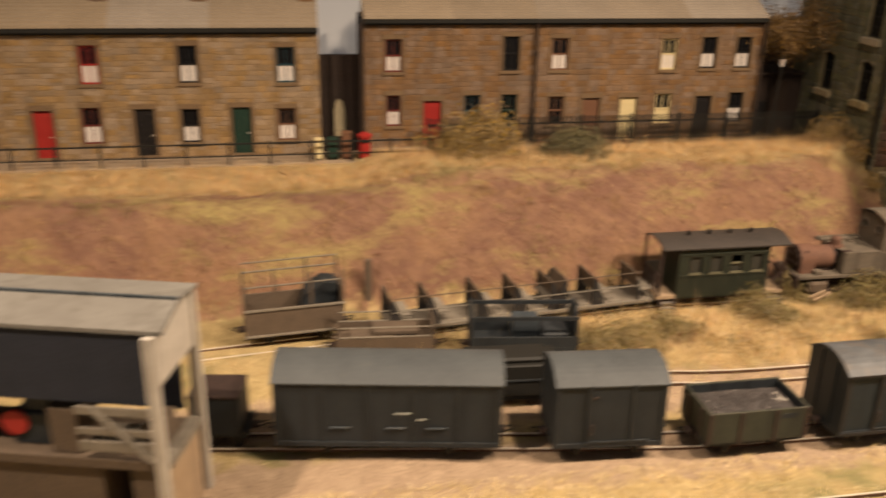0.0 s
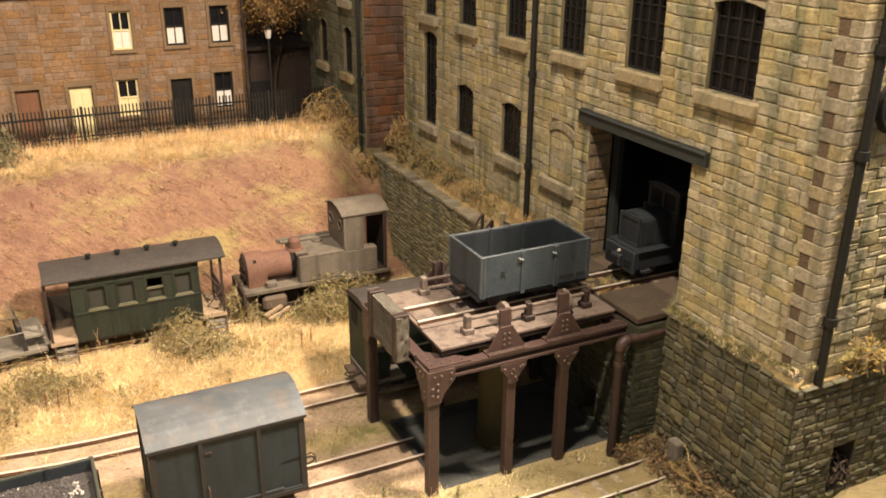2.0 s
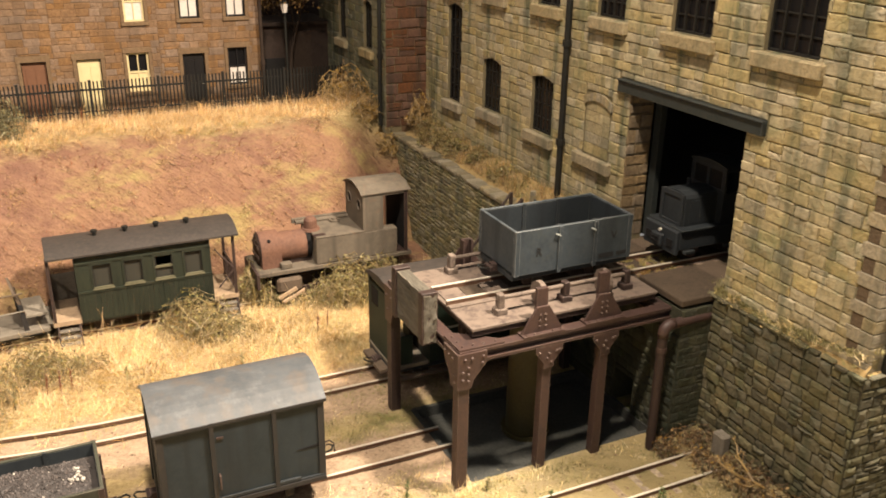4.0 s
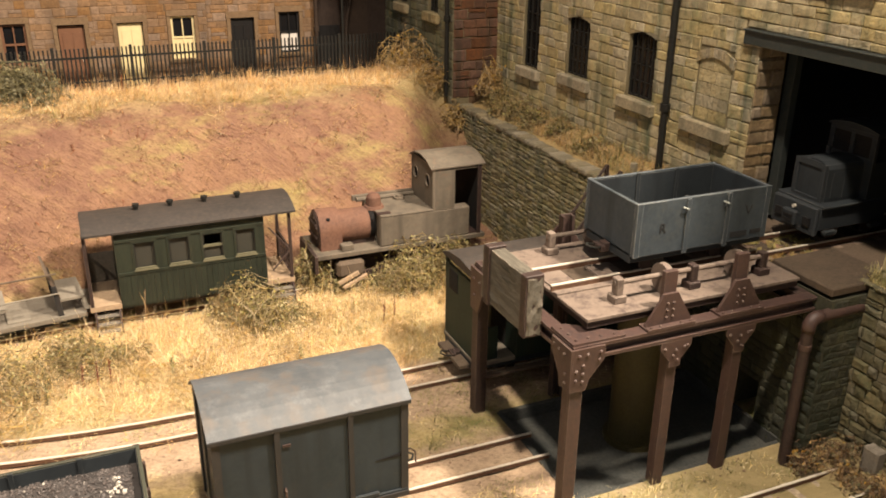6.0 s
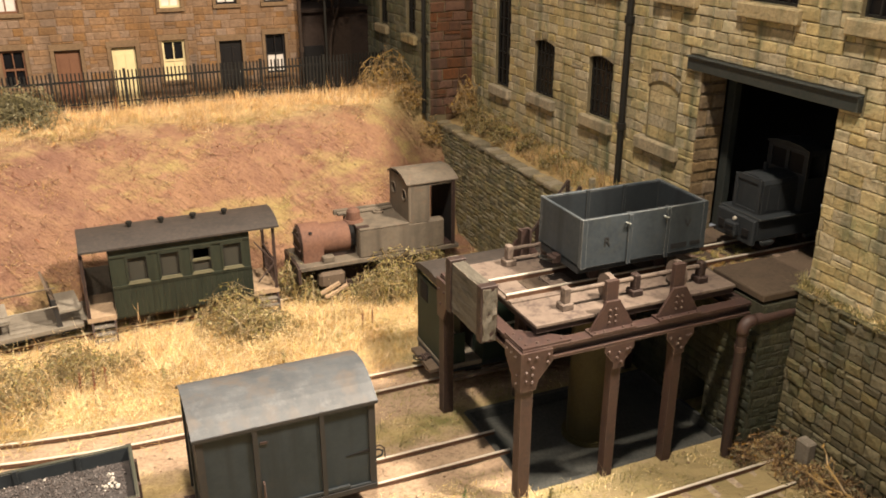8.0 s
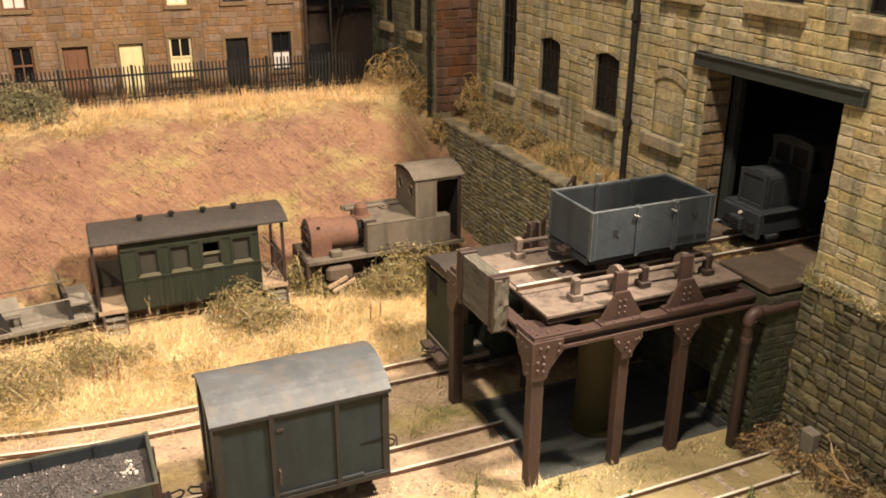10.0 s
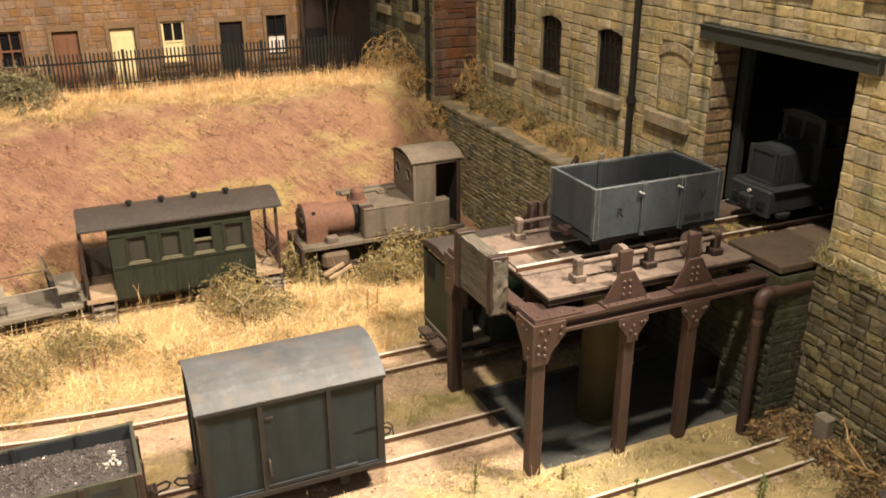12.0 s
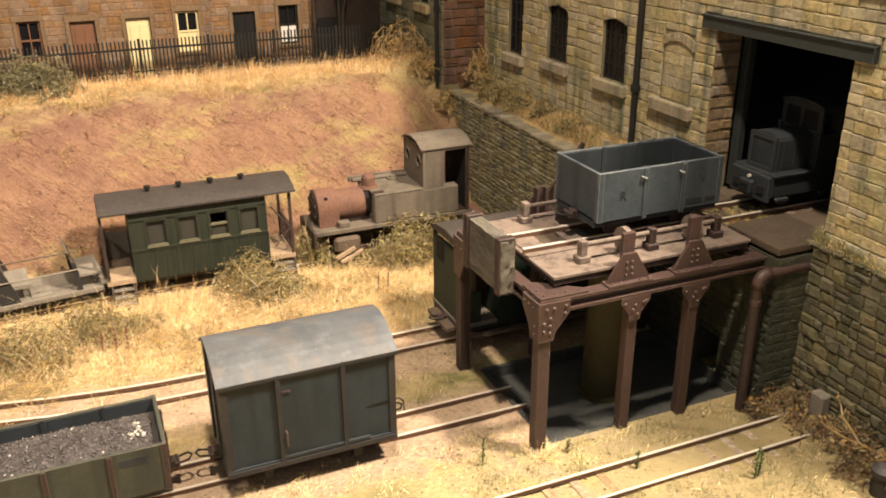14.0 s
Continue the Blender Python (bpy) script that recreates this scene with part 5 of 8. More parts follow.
van = box_van(359, 443, 1.5, 0, 75, 42.5, 42.5, "slate-grey covered goods van with a pale arched roof")
# crack and dark gap in the near side, brake lever
bm = bmesh.new()
prism(bm, [(24, 30.2), (36.4, 31.6), (36.4, 29.8)], "y", -21.6, -21.2)
part("split_board", bm, "black", van, "split in a board")
bm = bmesh.new()
hose = [(37.6, -6, 17), (41, -6.5, 20), (44.5, -6, 20.5), (47, -5, 17.5), (47.5, -4.5, 12)]
for a, b in zip(hose, hose[1:]):
    rod(bm, a, b, 0.35, 6)
part("brake_hose", bm, "rust_dark", van, "thin brake hose")
part("sole_edge", boxes((-37.4, 37.4, -22.9, -22.2, 11.2, 13.4)), "van_post", van, "worn brown lower edge")
part("roof_edge", boxes((-38.4, 38.4, -22.9, -22.3, 54.0, 55.4)), "van_post", van, "rusty roof edge")
box_van(170.5, 454.0, 1.5, -4.5, 70, 42.5, 42.5, "dark grey covered goods van", "wagon_dark", "grey_roof")
lv = box_van(35, 474.5, 1.5, -9.5, 141, 42.5, 43, "long dark bogie van with a grey arched roof", "wagon_dark", "grey_roof", doors=False, name="bogie_van")
for x_ in (-40, -12, 16, 44):
    part("strap", boxes((x_ - 0.8, x_ + 0.8, -22.0, -21.2, 13, 55)), "wagon_dark", lv)
for x_ in (-30, 5, 30):
    part("bar", boxes((x_ - 6, x_ + 6, -22.3, -21.2, 24, 24.8)), "wagon_grey", lv)
part("white_letters", boxes((4, 14, -21.5, -21.2, 34, 35.2), (18, 24, -21.5, -21.2, 30, 31)), "letter", lv, "traces of white lettering")

# ---- the lift: frame, guides, platform, ram ----


def beam(bm, axis, at, lo, hi, z0, z1, w=6.0, t=1.4):
    """A rolled joist."""
    def b(a, c, d, e):
        if axis == "x":
            box(bm, lo, hi, at + a, at + c, d, e)
        else:
            box(bm, at + a, at + c, lo, hi, d, e)
    b(-w / 2, w / 2, z1 - t, z1)
    b(-w / 2, w / 2, z0, z0 + t)
    b(-t / 2, t / 2, z0 + t, z1 - t)
    return bm


def stanchion(bm, x, y, z0, z1, w=6.4, t=1.3):
    box(bm, x - w / 2, x + w / 2, y - w / 2, y - w / 2 + t, z0, z1)
    for s in (-1, 1):
        box(bm, min(x + s * w / 2, x + s * (w / 2 - t)), max(x + s * w / 2, x + s * (w / 2 - t)), y - w / 2 + t, y + w / 2, z0, z1)
    return bm


lift = thing("wagon_lift_frame", 0, 0, 0, 0, "rusty riveted steel frame of the wagon lift", "lift frame")
Z0, Z1 = 71.5, 78.0
part("beam", beam(bmesh.new(), "x", 402, 461.4, 577, Z0, Z1), "rust", lift)
part("beam", beam(bmesh.new(), "x", 484, 461.4, 577, Z0, Z1), "rust", lift)
part("beam", beam(bmesh.new(), "y", 458.2, 399, 487, Z0, Z1), "rust", lift)
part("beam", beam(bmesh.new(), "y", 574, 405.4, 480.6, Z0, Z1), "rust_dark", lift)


def rivets(parent, pts, axis, r=0.75):
    for p in pts:
        d = {"x": (0.8, 0, 0), "y": (0, 0.8, 0), "z": (0, 0, 0.8)}[axis]
        bm = bmesh.new()
        rod(bm, p, Vector(p) - Vector(d) if axis != "z" else Vector(p) + Vector(d), r, 6, r * 0.6)
        part("rivet", bm, "rust", parent)


def gusset_front(x, y, z, w_top, w_bot, h):
    """A plate under the beam, riveted to a post, facing the yard."""
    bm = bmesh.new()
    prism(bm, [(x - w_top, z), (x + w_top, z), (x + w_top, z - h * 0.25), (x + w_bot, z - h * 0.75), (x + w_bot, z - h), (x - w_bot, z - h), (x - w_bot, z - h * 0.75), (x - w_top, z - h * 0.25)], "y", y - 0.9, y)
    g = part("gusset", bm, "rust", lift)
    rivets(g, [(x - w_top + 2, y - 0.9, z - 3), (x + w_top - 2, y - 0.9, z - 3), (x - 1.2, y - 0.9, z - h * 0.55), (x + 1.2, y - 0.9, z - h * 0.75), (x, y - 0.9, z - h * 0.35), (x + 4, y - 0.9, z - 3.4)], "y")
    return g


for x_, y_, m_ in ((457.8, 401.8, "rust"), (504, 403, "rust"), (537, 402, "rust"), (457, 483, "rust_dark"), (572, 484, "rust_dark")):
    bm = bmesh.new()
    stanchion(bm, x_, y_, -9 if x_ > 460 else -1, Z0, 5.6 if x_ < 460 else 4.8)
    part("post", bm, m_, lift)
bm = bmesh.new()
prism(bm, [(454.6, 77.4), (469, 77.4), (469, 71.5), (462.5, 63.5), (461.2, 59), (454.6, 59)], "y", 397.9, 398.9)
g = part("gusset", bm, "rust", lift)
rivets(g, [(457.5, 397.9, 74.5), (461.2, 397.9, 74.5), (467, 397.9, 74.8), (466.6, 397.9, 71.5), (459.4, 397.9, 70), (459.4, 397.9, 66.5), (459.4, 397.9, 63), (456.4, 397.9, 68), (456.4, 397.9, 64)], "y", 0.9)
for x_ in (504, 537):
    gusset_front(x_, 399.9, 71.5, 7.5, 2.8, 12)
# corner plates: on top, and on the end face
for y0_, s_ in ((399.6, 1), (486.6, -1)):
    bm = bmesh.new()
    prism(bm, [(455.4, y0_), (479, y0_), (479, y0_ + s_ * 3), (461, y0_ + s_ * 17), (455.4, y0_ + s_ * 17)], "z", Z1, Z1 + 1.1)
    g = part("corner_plate", bm, "rust", lift, "riveted corner plate")
    rivets(g, [(458, y0_ + s_ * 2.5, Z1 + 1), (463.5, y0_ + s_ * 2.5, Z1 + 1), (469, y0_ + s_ * 2.5, Z1 + 1), (475, y0_ + s_ * 2, Z1 + 1), (458, y0_ + s_ * 8, Z1 + 1), (458, y0_ + s_ * 13.5, Z1 + 1)], "z", 0.9)
bm = bmesh.new()
prism(bm, [(398.0, 77.4), (413, 77.4), (413, 71.5), (406.5, 63.5), (405.5, 59), (398.0, 59)], "x", 453.9, 454.9)
g = part("gusset", bm, "rust", lift)
rivets(g, [(453.9, 401.5, 62), (453.9, 401.5, 66), (453.9, 403, 74), (453.9, 407, 74.3), (453.9, 411, 74.6)], "x")
bm = bmesh.new()
prism(bm, [(470, 77), (488, 77), (487, 56), (479.5, 56)], "x", 453.6, 454.8)
g = part("gusset", bm, "rust", lift)
rivets(g, [(453.6, 478, 72), (453.6, 484, 72), (453.6, 483, 64)], "x")


def guide(x, y, z_top, tri=True, face=-1):
    """A guide post on the beam with riveted triangular cheeks."""
    bm = bmesh.new()
    prism(bm, [(x - 11, Z1), (x + 11, Z1), (x + 11, Z1 + 1.6), (x + 3.4, Z1 + 14), (x - 3.4, Z1 + 14), (x - 11, Z1 + 1.6)], "y", y - 0.6, y + 0.6)
    g = part("guide_bracket", bm, "rust", lift)
    part("foot_flange", boxes((x - 11.5, x + 11.5, y - 3.2, y + 3.2, Z1, Z1 + 1.0)), "rust", g)
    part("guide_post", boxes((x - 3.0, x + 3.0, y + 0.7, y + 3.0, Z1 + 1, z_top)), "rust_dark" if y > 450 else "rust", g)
    rivets(g, [(x + a, y - 0.6, Z1 + b) for a, b in ((-1.6, 4), (1.6, 4), (-1.5, 7), (1.5, 7), (-1.4, 10), (1.4, 10))], "y", 0.6)
    rivets(g, [(x + a, y - 2.2, Z1 + 1.0) for a in (-9.5, -5, 5, 9.5)], "z", 0.8)


guide(500.5, 402, 101)
guide(536, 402, 103)
# tall channel guides on the far side, from the pit floor past the beam
for x_ in (499.5, 540.0):
    bm = bmesh.new()
    prism(bm, [(x_ - 12, Z1), (x_ + 12, Z1), (x_ + 12, Z1 + 1.2), (x_ + 3.2, Z1 + 14), (x_ - 3.2, Z1 + 14), (x_ - 12, Z1 + 1.2)], "y", 483.2, 484.4)
    g = part("guide_bracket", bm, "rust", lift)
    part("foot_flange", boxes((x_ - 12.5, x_ + 12.5, 481, 487, Z1, Z1 + 0.9)), "rust", g)
    bm = bmesh.new()
    prism(bm, [(x_ - 12, Z0), (x_ + 12, Z0), (x_ + 12, Z0 - 1.6), (x_ + 3.0, Z0 - 13), (x_ - 3.0, Z0 - 13), (x_ - 12, Z0 - 1.6)], "y", 480.4, 481.4)
    part("gusset", bm, "rust_dark", g)
    bm = boxes((x_ - 3.0, x_ - 1.9, 478.6, 482.6, -8, 98), (x_ + 1.9, x_ + 3.0, 478.6, 482.6, -8, 98), (x_ - 1.9, x_ + 1.9, 481.2, 482.6, -8, 98))
    part("guide_channel", bm, "rust_dark", g, "dark upright channel guide")

# water pipe with an elbow at the front corner
wp = thing("iron_pipe", 566.5, 391.5, 0, 0, "rust-red iron pipe with an elbow into the wall", "pipe")
# Riser in darker rust than elbow and branch, to show it in shadow.
part("riser", rods(((0, 0, -1), (0, 0, 67.5), 2.5), n=24), "rust_dark", wp)
bm = bmesh.new()
arc = [Vector((0, 0, 67))] + [Vector((4.0 - 4.0 * math.cos(a), 0, 69 + 4.0 * math.sin(a))) for a in (math.pi / 12 * i for i in range(7))] + [Vector((6, 0, 73))]
rings = []
for i, p in enumerate(arc):
    d = (arc[min(i + 1, len(arc) - 1)] - arc[max(i - 1, 0)]).normalized()
    side = Vector((0, 1, 0))
    up_ = side.cross(d)
    rings.append([bm.verts.new(p + (side * math.cos(2 * math.pi * k / 20) + up_ * math.sin(2 * math.pi * k / 20)) * 2.85) for k in range(20)])
for a, b in zip(rings, rings[1:]):
    for k in range(20):
        bm.faces.new((a[k], b[k], b[(k + 1) % 20], a[(k + 1) % 20]))
bm.faces.new(rings[0])
bm.faces.new(rings[-1][::-1])
bmesh.ops.recalc_face_normals(bm, faces=bm.faces)
part("elbow", bm, "rust", wp, smooth=True)
part("branch", rods(((5.5, 0, 73), (31.5, 1, 73), 2.6), n=24), "rust", wp)
part("band", rods(((0, 0, 58.5), (0, 0, 61.0), 2.8), n=20), "rust", wp, "rusty joint")

# timber stop block on the end beam
sb = thing("stop_block", 451, 444, 72, 0, "weathered timber stop block with iron straps", "stop block")
bm = boxes((-2.5, 4.0, -20, 21, 0, 25))
bmesh.ops.subdivide_edges(bm, edges=bm.edges, cuts=7, use_grid_fill=True)
for v in bm.verts:
    k = 0.9 if v.co.y < -18 else 0.45
    v.co += Vector((noise.noise(v.co * 0.5), noise.noise(v.co * 0.45 + Vector((9, 0, 0))), noise.noise(v.co * 0.4 + Vector((0, 9, 0))))) * k
part("timber", bm, "baulk", sb)
for yy in (-17.5, 15.5):
    part("strap", boxes((-3.6, 4.8, yy - 2.2, yy + 2.2, -1, 26.4), bevel=0.3), "rust_dark", sb)

DZ = 85.0
deck = thing("lift_platform", 519, 443, DZ, 0, "dusty plated lift platform standing at the upper level", "lift platform")
part("plate", boxes((-54, 53.5, -37, 35, -1.6, 0), bevel=0.25), "deck", deck)
part("deck_frame", boxes((-53.3, 52.8, -36.2, -32, -4.4, -1.6), (-53, 52.5, 28, 32, -6.5, -1.8), (-53, -49, -32, 28, -4.4, -1.6), (48.5, 52.5, -32, 28, -6.5, -1.8), (-6, 6, -28, 28, -6.5, -1.8)), "rust_dark", deck)
for s in (-1, 1):
    r = part("rail", boxes((-54, 53.5, s * 8.75 - 0.5, s * 8.75 + 0.5, 0, 2.2)), "rail", deck)
    part("rail_head", boxes((-54, 53.5, s * 8.75 - 0.6, s * 8.75 + 0.6, 2.2, 2.7)), "rail_top", r)
for x_ in (-46, -22, 4, 30):
    part("cross_plate", boxes((x_ - 6, x_ + 6, -7.6, 7.6, 0, 0.7), bevel=0.2), "deck", deck)
for x_ in (-34, -9, 17, 43):
    part("well_plate", boxes((x_ - 5.4, x_ + 5.4, -7.6, 7.6, 0, 0.3)), "plank", deck, "dark plate between the rails")
part("check_plate", boxes((-54, 53.5, -14, -10.5, 0, 0.8)), "deck", deck)
for s in (-1, 1):
    yy = -27 * s
    sh = part("shaft", rods(((-36, yy, 8.2), (42, yy, 8.2), 1.1), n=10), "deck", deck, "long locking shaft")
    for xx in (-34, 3, 40):
        bm = boxes((xx - 3, xx + 3, yy - 3, yy + 3, 0, 3.2), (xx - 1.7, xx + 1.7, yy - 2, yy + 2, 3.2, 10.5), bevel=0.4)
        part("bearing", bm, "rust_dark" if xx > -30 else "deck", sh)
    for xx in (-12, 26):
        bm = bmesh.new()
        rod(bm, (xx - 1.3, yy, 6.6), (xx + 1.3, yy, 6.6), 6.5, 20)
        part("cam_wheel", bm, "deck", sh, "worn iron locking wheel")
ram = thing("lift_ram", 519, 441, -5, 0, "olive-brown hydraulic ram under the platform", "ram")
part("piston", rods(((0, 0, 0), (0, 0, 83), 11.2), n=48), "ram", ram, smooth=False)
part("collar", rods(((0, 0, 0), (0, 0, 2.5), 13.5), n=28), "ram", ram)

# grey wagon on the platform
gw = open_wagon(531.5, 443, DZ + 1.5, 0, 69, 37.5, 23.5, "wagon_grey", "weathered grey open wagon standing on the lift", (-9, 12), "wagon_grey", "wagon_dark", posts=False, planks=False)
front_text(gw, "R", 6.0, -21, -18.95, 21.5, "letter_dark")
front_text(gw, "V", 6.0, 23.5, -18.95, 24, "letter_dark")
part("number_bars", boxes((15, 24, -18.98, -18.8, 14.2, 16.6), (26, 32, -18.98, -18.8, 14.4, 16.4)), "letter_dark", gw, "painted out numbers")
for x_ in (-11.5, 9.5):
    part("latch", rods(((x_, -19.9, 31.5), (x_ + 2, -19.9, 30.6), 0.4), ((x_, -19, 31.5), (x_, -20.2, 31.5), 0.4), n=6), "letter", gw, "worn bright latch")

# green van behind the lift, on the rear siding
gv = thing("green_van", 507, 519.5, 1.5, 0, "dark green brake van lettered in white behind the lift", "van")
part("body", boxes((-21, 53, -20, 20, 13, 61), bevel=0.4), "dark_green", gv)
bm = bmesh.new()
prism(bm, [(-21.5, 60.6), (-14, 63.4), (0, 64.8), (14, 63.4), (21.5, 60.6), (21.5, 59.6), (-21.5, 59.6)], "x", -44.5, 54.5)
part("roof", bm, "coach_roof", gv, "dusty dark grey roof")
part("floor", boxes((-44, -21.1, -20, 20, 12, 14.6), bevel=0.3), "timber", gv, "pale worn balcony boards")
part("end_panel", slab(bmesh.new(), "x", -43.5, 1.6, -19.5, 19.5, 14.6, 56, []), "dark_green", gv, "grey-green balcony end")
# No hole here: a black inset takes the place of a shaded opening.
part("end_window", boxes((-43.9, -43.5, 4, 14, 43, 54)), "black", gv, "black inset painted as a dark opening in the balcony end")
for y_ in (-18.6, 18.6):
    part("balcony_post", boxes((-43.6, -41.2, y_ - 1.2, y_ + 1.2, 56, 60.4)), "dark_green", gv)
    part("balcony_side", boxes((-42, -31, y_ - 0.6, y_ + 0.6, 14.6, 33), bevel=0.2), "dark_green", gv)
part("doorway", boxes((-21.6, -21.0, -8, 8, 15, 54)), "black", gv)
for x_ in (-20, 2, 50):
    part("rib", boxes((x_ - 1, x_ + 1, -21, -20, 13, 60)), "dark_green", gv)
part("waist_strip", boxes((-21, 53, -20.9, -20, 33.6, 34.6)), "letter", gv, "chipped pale waist strip")
dk = part("ducket", boxes((13, 33.5, -23.4, -20, 37, 55), bevel=0.3), "dark_green", gv, "projecting guard's lookout")
bm = bmesh.new()
prism(bm, [(-24.2, 54.9), (-24.0, 56.2), (-20, 58.8), (-20, 55)], "x", 12, 34.5)
part("lookout_roof", bm, "timber_dark", dk, "pale sloping lip of the lookout")
front_text(gv, "RVY", 6.5, 23, -23.5, 43, "letter")
part("step_board", boxes((-50, -44, -14, 14, 9, 11), (-44, 53, -24, -20, 7, 8.5)), "timber_dark", gv)
underframe(gv, 97, 40)
for o in gv.children:
    if o.name.startswith(("underframe", "wheel", "axle", "coupling")):
        o.matrix_basis = Matrix.Translation((4.5 * U, 0, 0))

# diesel in the mill doorway
dl = thing("diesel_locomotive", 632, 443, 82, 0, "small dusty grey diesel engine in the mill doorway", "locomotive")
dl.matrix_world = pose(634.5 * U, 443.3 * U, 85.6 * U) @ Matrix.Scale(0.92, 4)
part("frame", boxes((-33, 13, -14.5, 14.5, 8, 20), bevel=0.5), "diesel", dl)
for x_ in (-26, 5):
    part("side_step", boxes((x_ - 4, x_ + 4, -17, -14.5, 6, 8), bevel=0.3), "wagon_dark", dl)
part("running_board", boxes((-33, 13, -16.2, 16.2, 20, 21.2), bevel=0.3), "wagon_dark", dl)
part("buffer_beam", boxes((-36, -33, -15, 15, 5.5, 20.5), bevel=0.7), "diesel", dl)
bm = bmesh.new()
prism(bm, [(-10.4, 21.2), (10.4, 21.2), (10.4, 38.5), (9.4, 40.6), (5, 41.8), (0, 42.2), (-5, 41.8), (-9.4, 40.6), (-10.4, 38.5)], "x", -28, -4.1)
part("bonnet", bm, "diesel", dl)
for x_ in (-21, -13):
    part("bonnet_door", boxes((x_ - 3.4, x_ + 3.4, -10.6, -10.4, 23, 37), bevel=0.08), "diesel", dl)
gr = part("radiator", boxes((-29.2, -28, -8, 8, 22, 39)), "wagon_dark", dl, "grey dusty radiator")
part("radiator_frame", boxes((-30, -29, -10, -7.8, 21.4, 41), (-30, -29, 7.8, 10, 21.4, 41), (-30, -29, -7.8, 7.8, 38.6, 41.6), (-30, -29, -7.8, 7.8, 21.4, 23)), "diesel", gr)
bm = boxes((-4, -2, -15, 15, 21.2, 42), (-4, -2, -15, -12, 42, 53), (-4, -2, 12, 15, 42, 53), (-4, -2, -1.2, 1.2, 42, 53), (-4, -2, -15, 15, 53, 56), (9, 11, -15, 15, 21.2, 56), (-2, 9, -15, -13.5, 21.2, 40), (-2, 9, 13.5, 15, 21.2, 40), (-2, 9, -15, -13.5, 53, 56), (-2, 9, 13.5, 15, 53, 56))
part("cab", bm, "diesel", dl)
bm = bmesh.new()
prism(bm, [(-16, 56), (-9, 57.6), (0, 58.4), (9, 57.6), (16, 56), (16, 55), (-16, 55)], "x", -4.8, 12)
part("cab_roof", bm, "wagon_dark", dl)
# Windows closed with black panels that paint the unlit cab behind them.
for y_ in (-6.6, 6.6):
    part("cab_window", boxes((-3.3, -2.8, y_ - 5.3, y_ + 5.3, 42, 53)), "black", dl, "cab window filled black for the dark cab inside")
for x_ in (-18, 8):
    wheelset(dl, x_)
for y_ in (-9.5, 9.5):
    part("buffer_pocket", boxes((-37, -36, y_ - 2.6, y_ + 2.6, 10, 14.5), bevel=0.3), "black", dl)
part("coupling", boxes((-39.5, -36, -4.5, 4.5, 8.5, 16), bevel=0.6), "diesel", dl)
for z_ in (10.4, 12.8):
    part("coupling_slot", boxes((-39.9, -39.4, -3, 3, z_, z_ + 1.3)), "black", dl)
part("lamp", rods(((-36, -0.5, 17.8), (-37.4, -0.5, 17.8), 1.0), n=10), "rail_top", dl)
part("exhaust", rods(((-14, 5, 42), (-14, 5, 46), 1.3), n=10), "wagon_dark", dl)
track("railway_track", lambda x: 443.0, 577, 800, 82.0, "short track on the mill ledge")

# ---- the old engine and the coach on the overgrown siding ----
en = thing("tank_engine", 478, 655, 1.0, 0, "derelict tank engine with rust-red boiler and dusty grey tanks", "locomotive")
part("footplate", boxes((-58, 56, -19, 19, 24, 27), bevel=0.3), "loco_grey", en)
part("buffer_beam", boxes((-60, -58, -19, 19, 15, 27), bevel=0.3), "rust_dark", en)
part("frames", boxes((-54, 50, -8.5, -7.3, 5, 24), (-54, 50, 7.3, 8.5, 5, 24)), "rust_dark", en)
bm = bmesh.new()
ring = [(12.2 * math.cos(a), 38.5 + 12.2 * math.sin(a)) for a in [math.pi * i / 32 for i in range(33)]]
prism(bm, ring + [(-12.2, 27), (12.2, 27)], "x", -54, -40)
part("smokebox", bm, "rust_red", en, "rust-red smokebox")
bm = bmesh.new()
rod(bm, (-55.2, 0, 38.5), (-54, 0, 38.5), 10.2, 24, 11.4)
d_ = part("smokebox_door", bm, "rust_dark", en)
rivets(d_, [(-55.2, 9 * math.cos(a), 38.5 + 9 * math.sin(a)) for a in (0.4, 1.2, 2.0, 2.8, 3.6, 4.4, 5.2, 6.0)], "x", 0.5)
part("door_strap", boxes((-56.2, -55.2, -8, 8, 42, 43.4), (-56.2, -55.2, -8, 8, 34, 35.4)), "rust_dark", d_)
bm = bmesh.new()
rod(bm, (-48, -9.2, 46.6), (-48, -9.4, 47.0), 1.3, 10)
part("bolt_hole", bm, "black", en)
bm = bmesh.new()
rod(bm, (-40, 0, 38), (-20, 0, 38), 10.6, 48)
part("boiler", bm, "rust_red", en, "bare rusty boiler", smooth=False)
bm = bmesh.new()
rod(bm, (-15, 0, 47.6), (-15, 0, 49.4), 7.0, 18, 6.2)
rod(bm, (-15, 0, 49.4), (-15, 0, 55.0), 4.9, 18, 4.6)
rod(bm, (-15, 0, 55.0), (-15, 0, 56.8), 4.6, 18, 3.4)
rod(bm, (-15, 0, 56.8), (-15, 0, 57.6), 3.4, 18, 1.4)
part("dome", bm, "rust_red", en, "rusty dome stub")
for s in (-1, 1):
    a0, a1 = sorted((s * 10.8, s * 18.5))
    part("side_tank", boxes((-17, 45, a0, a1, 27, 47), bevel=0.8), "loco_grey", en, "dusty grey side tank")
part("tank_top", boxes((-16.5, 19, -18.8, 18.8, 46.8, 47.8), bevel=0.2), "loco_grey", en, "dusty tank top")
# Black ring in place of the shadowed gap between boiler and tanks.
part("boiler_band", rods(((-20.5, 0, 38), (-17.2, 0, 38), 10.8), n=32), "black", en, "black ring painted as the shaded gap behind the boiler")
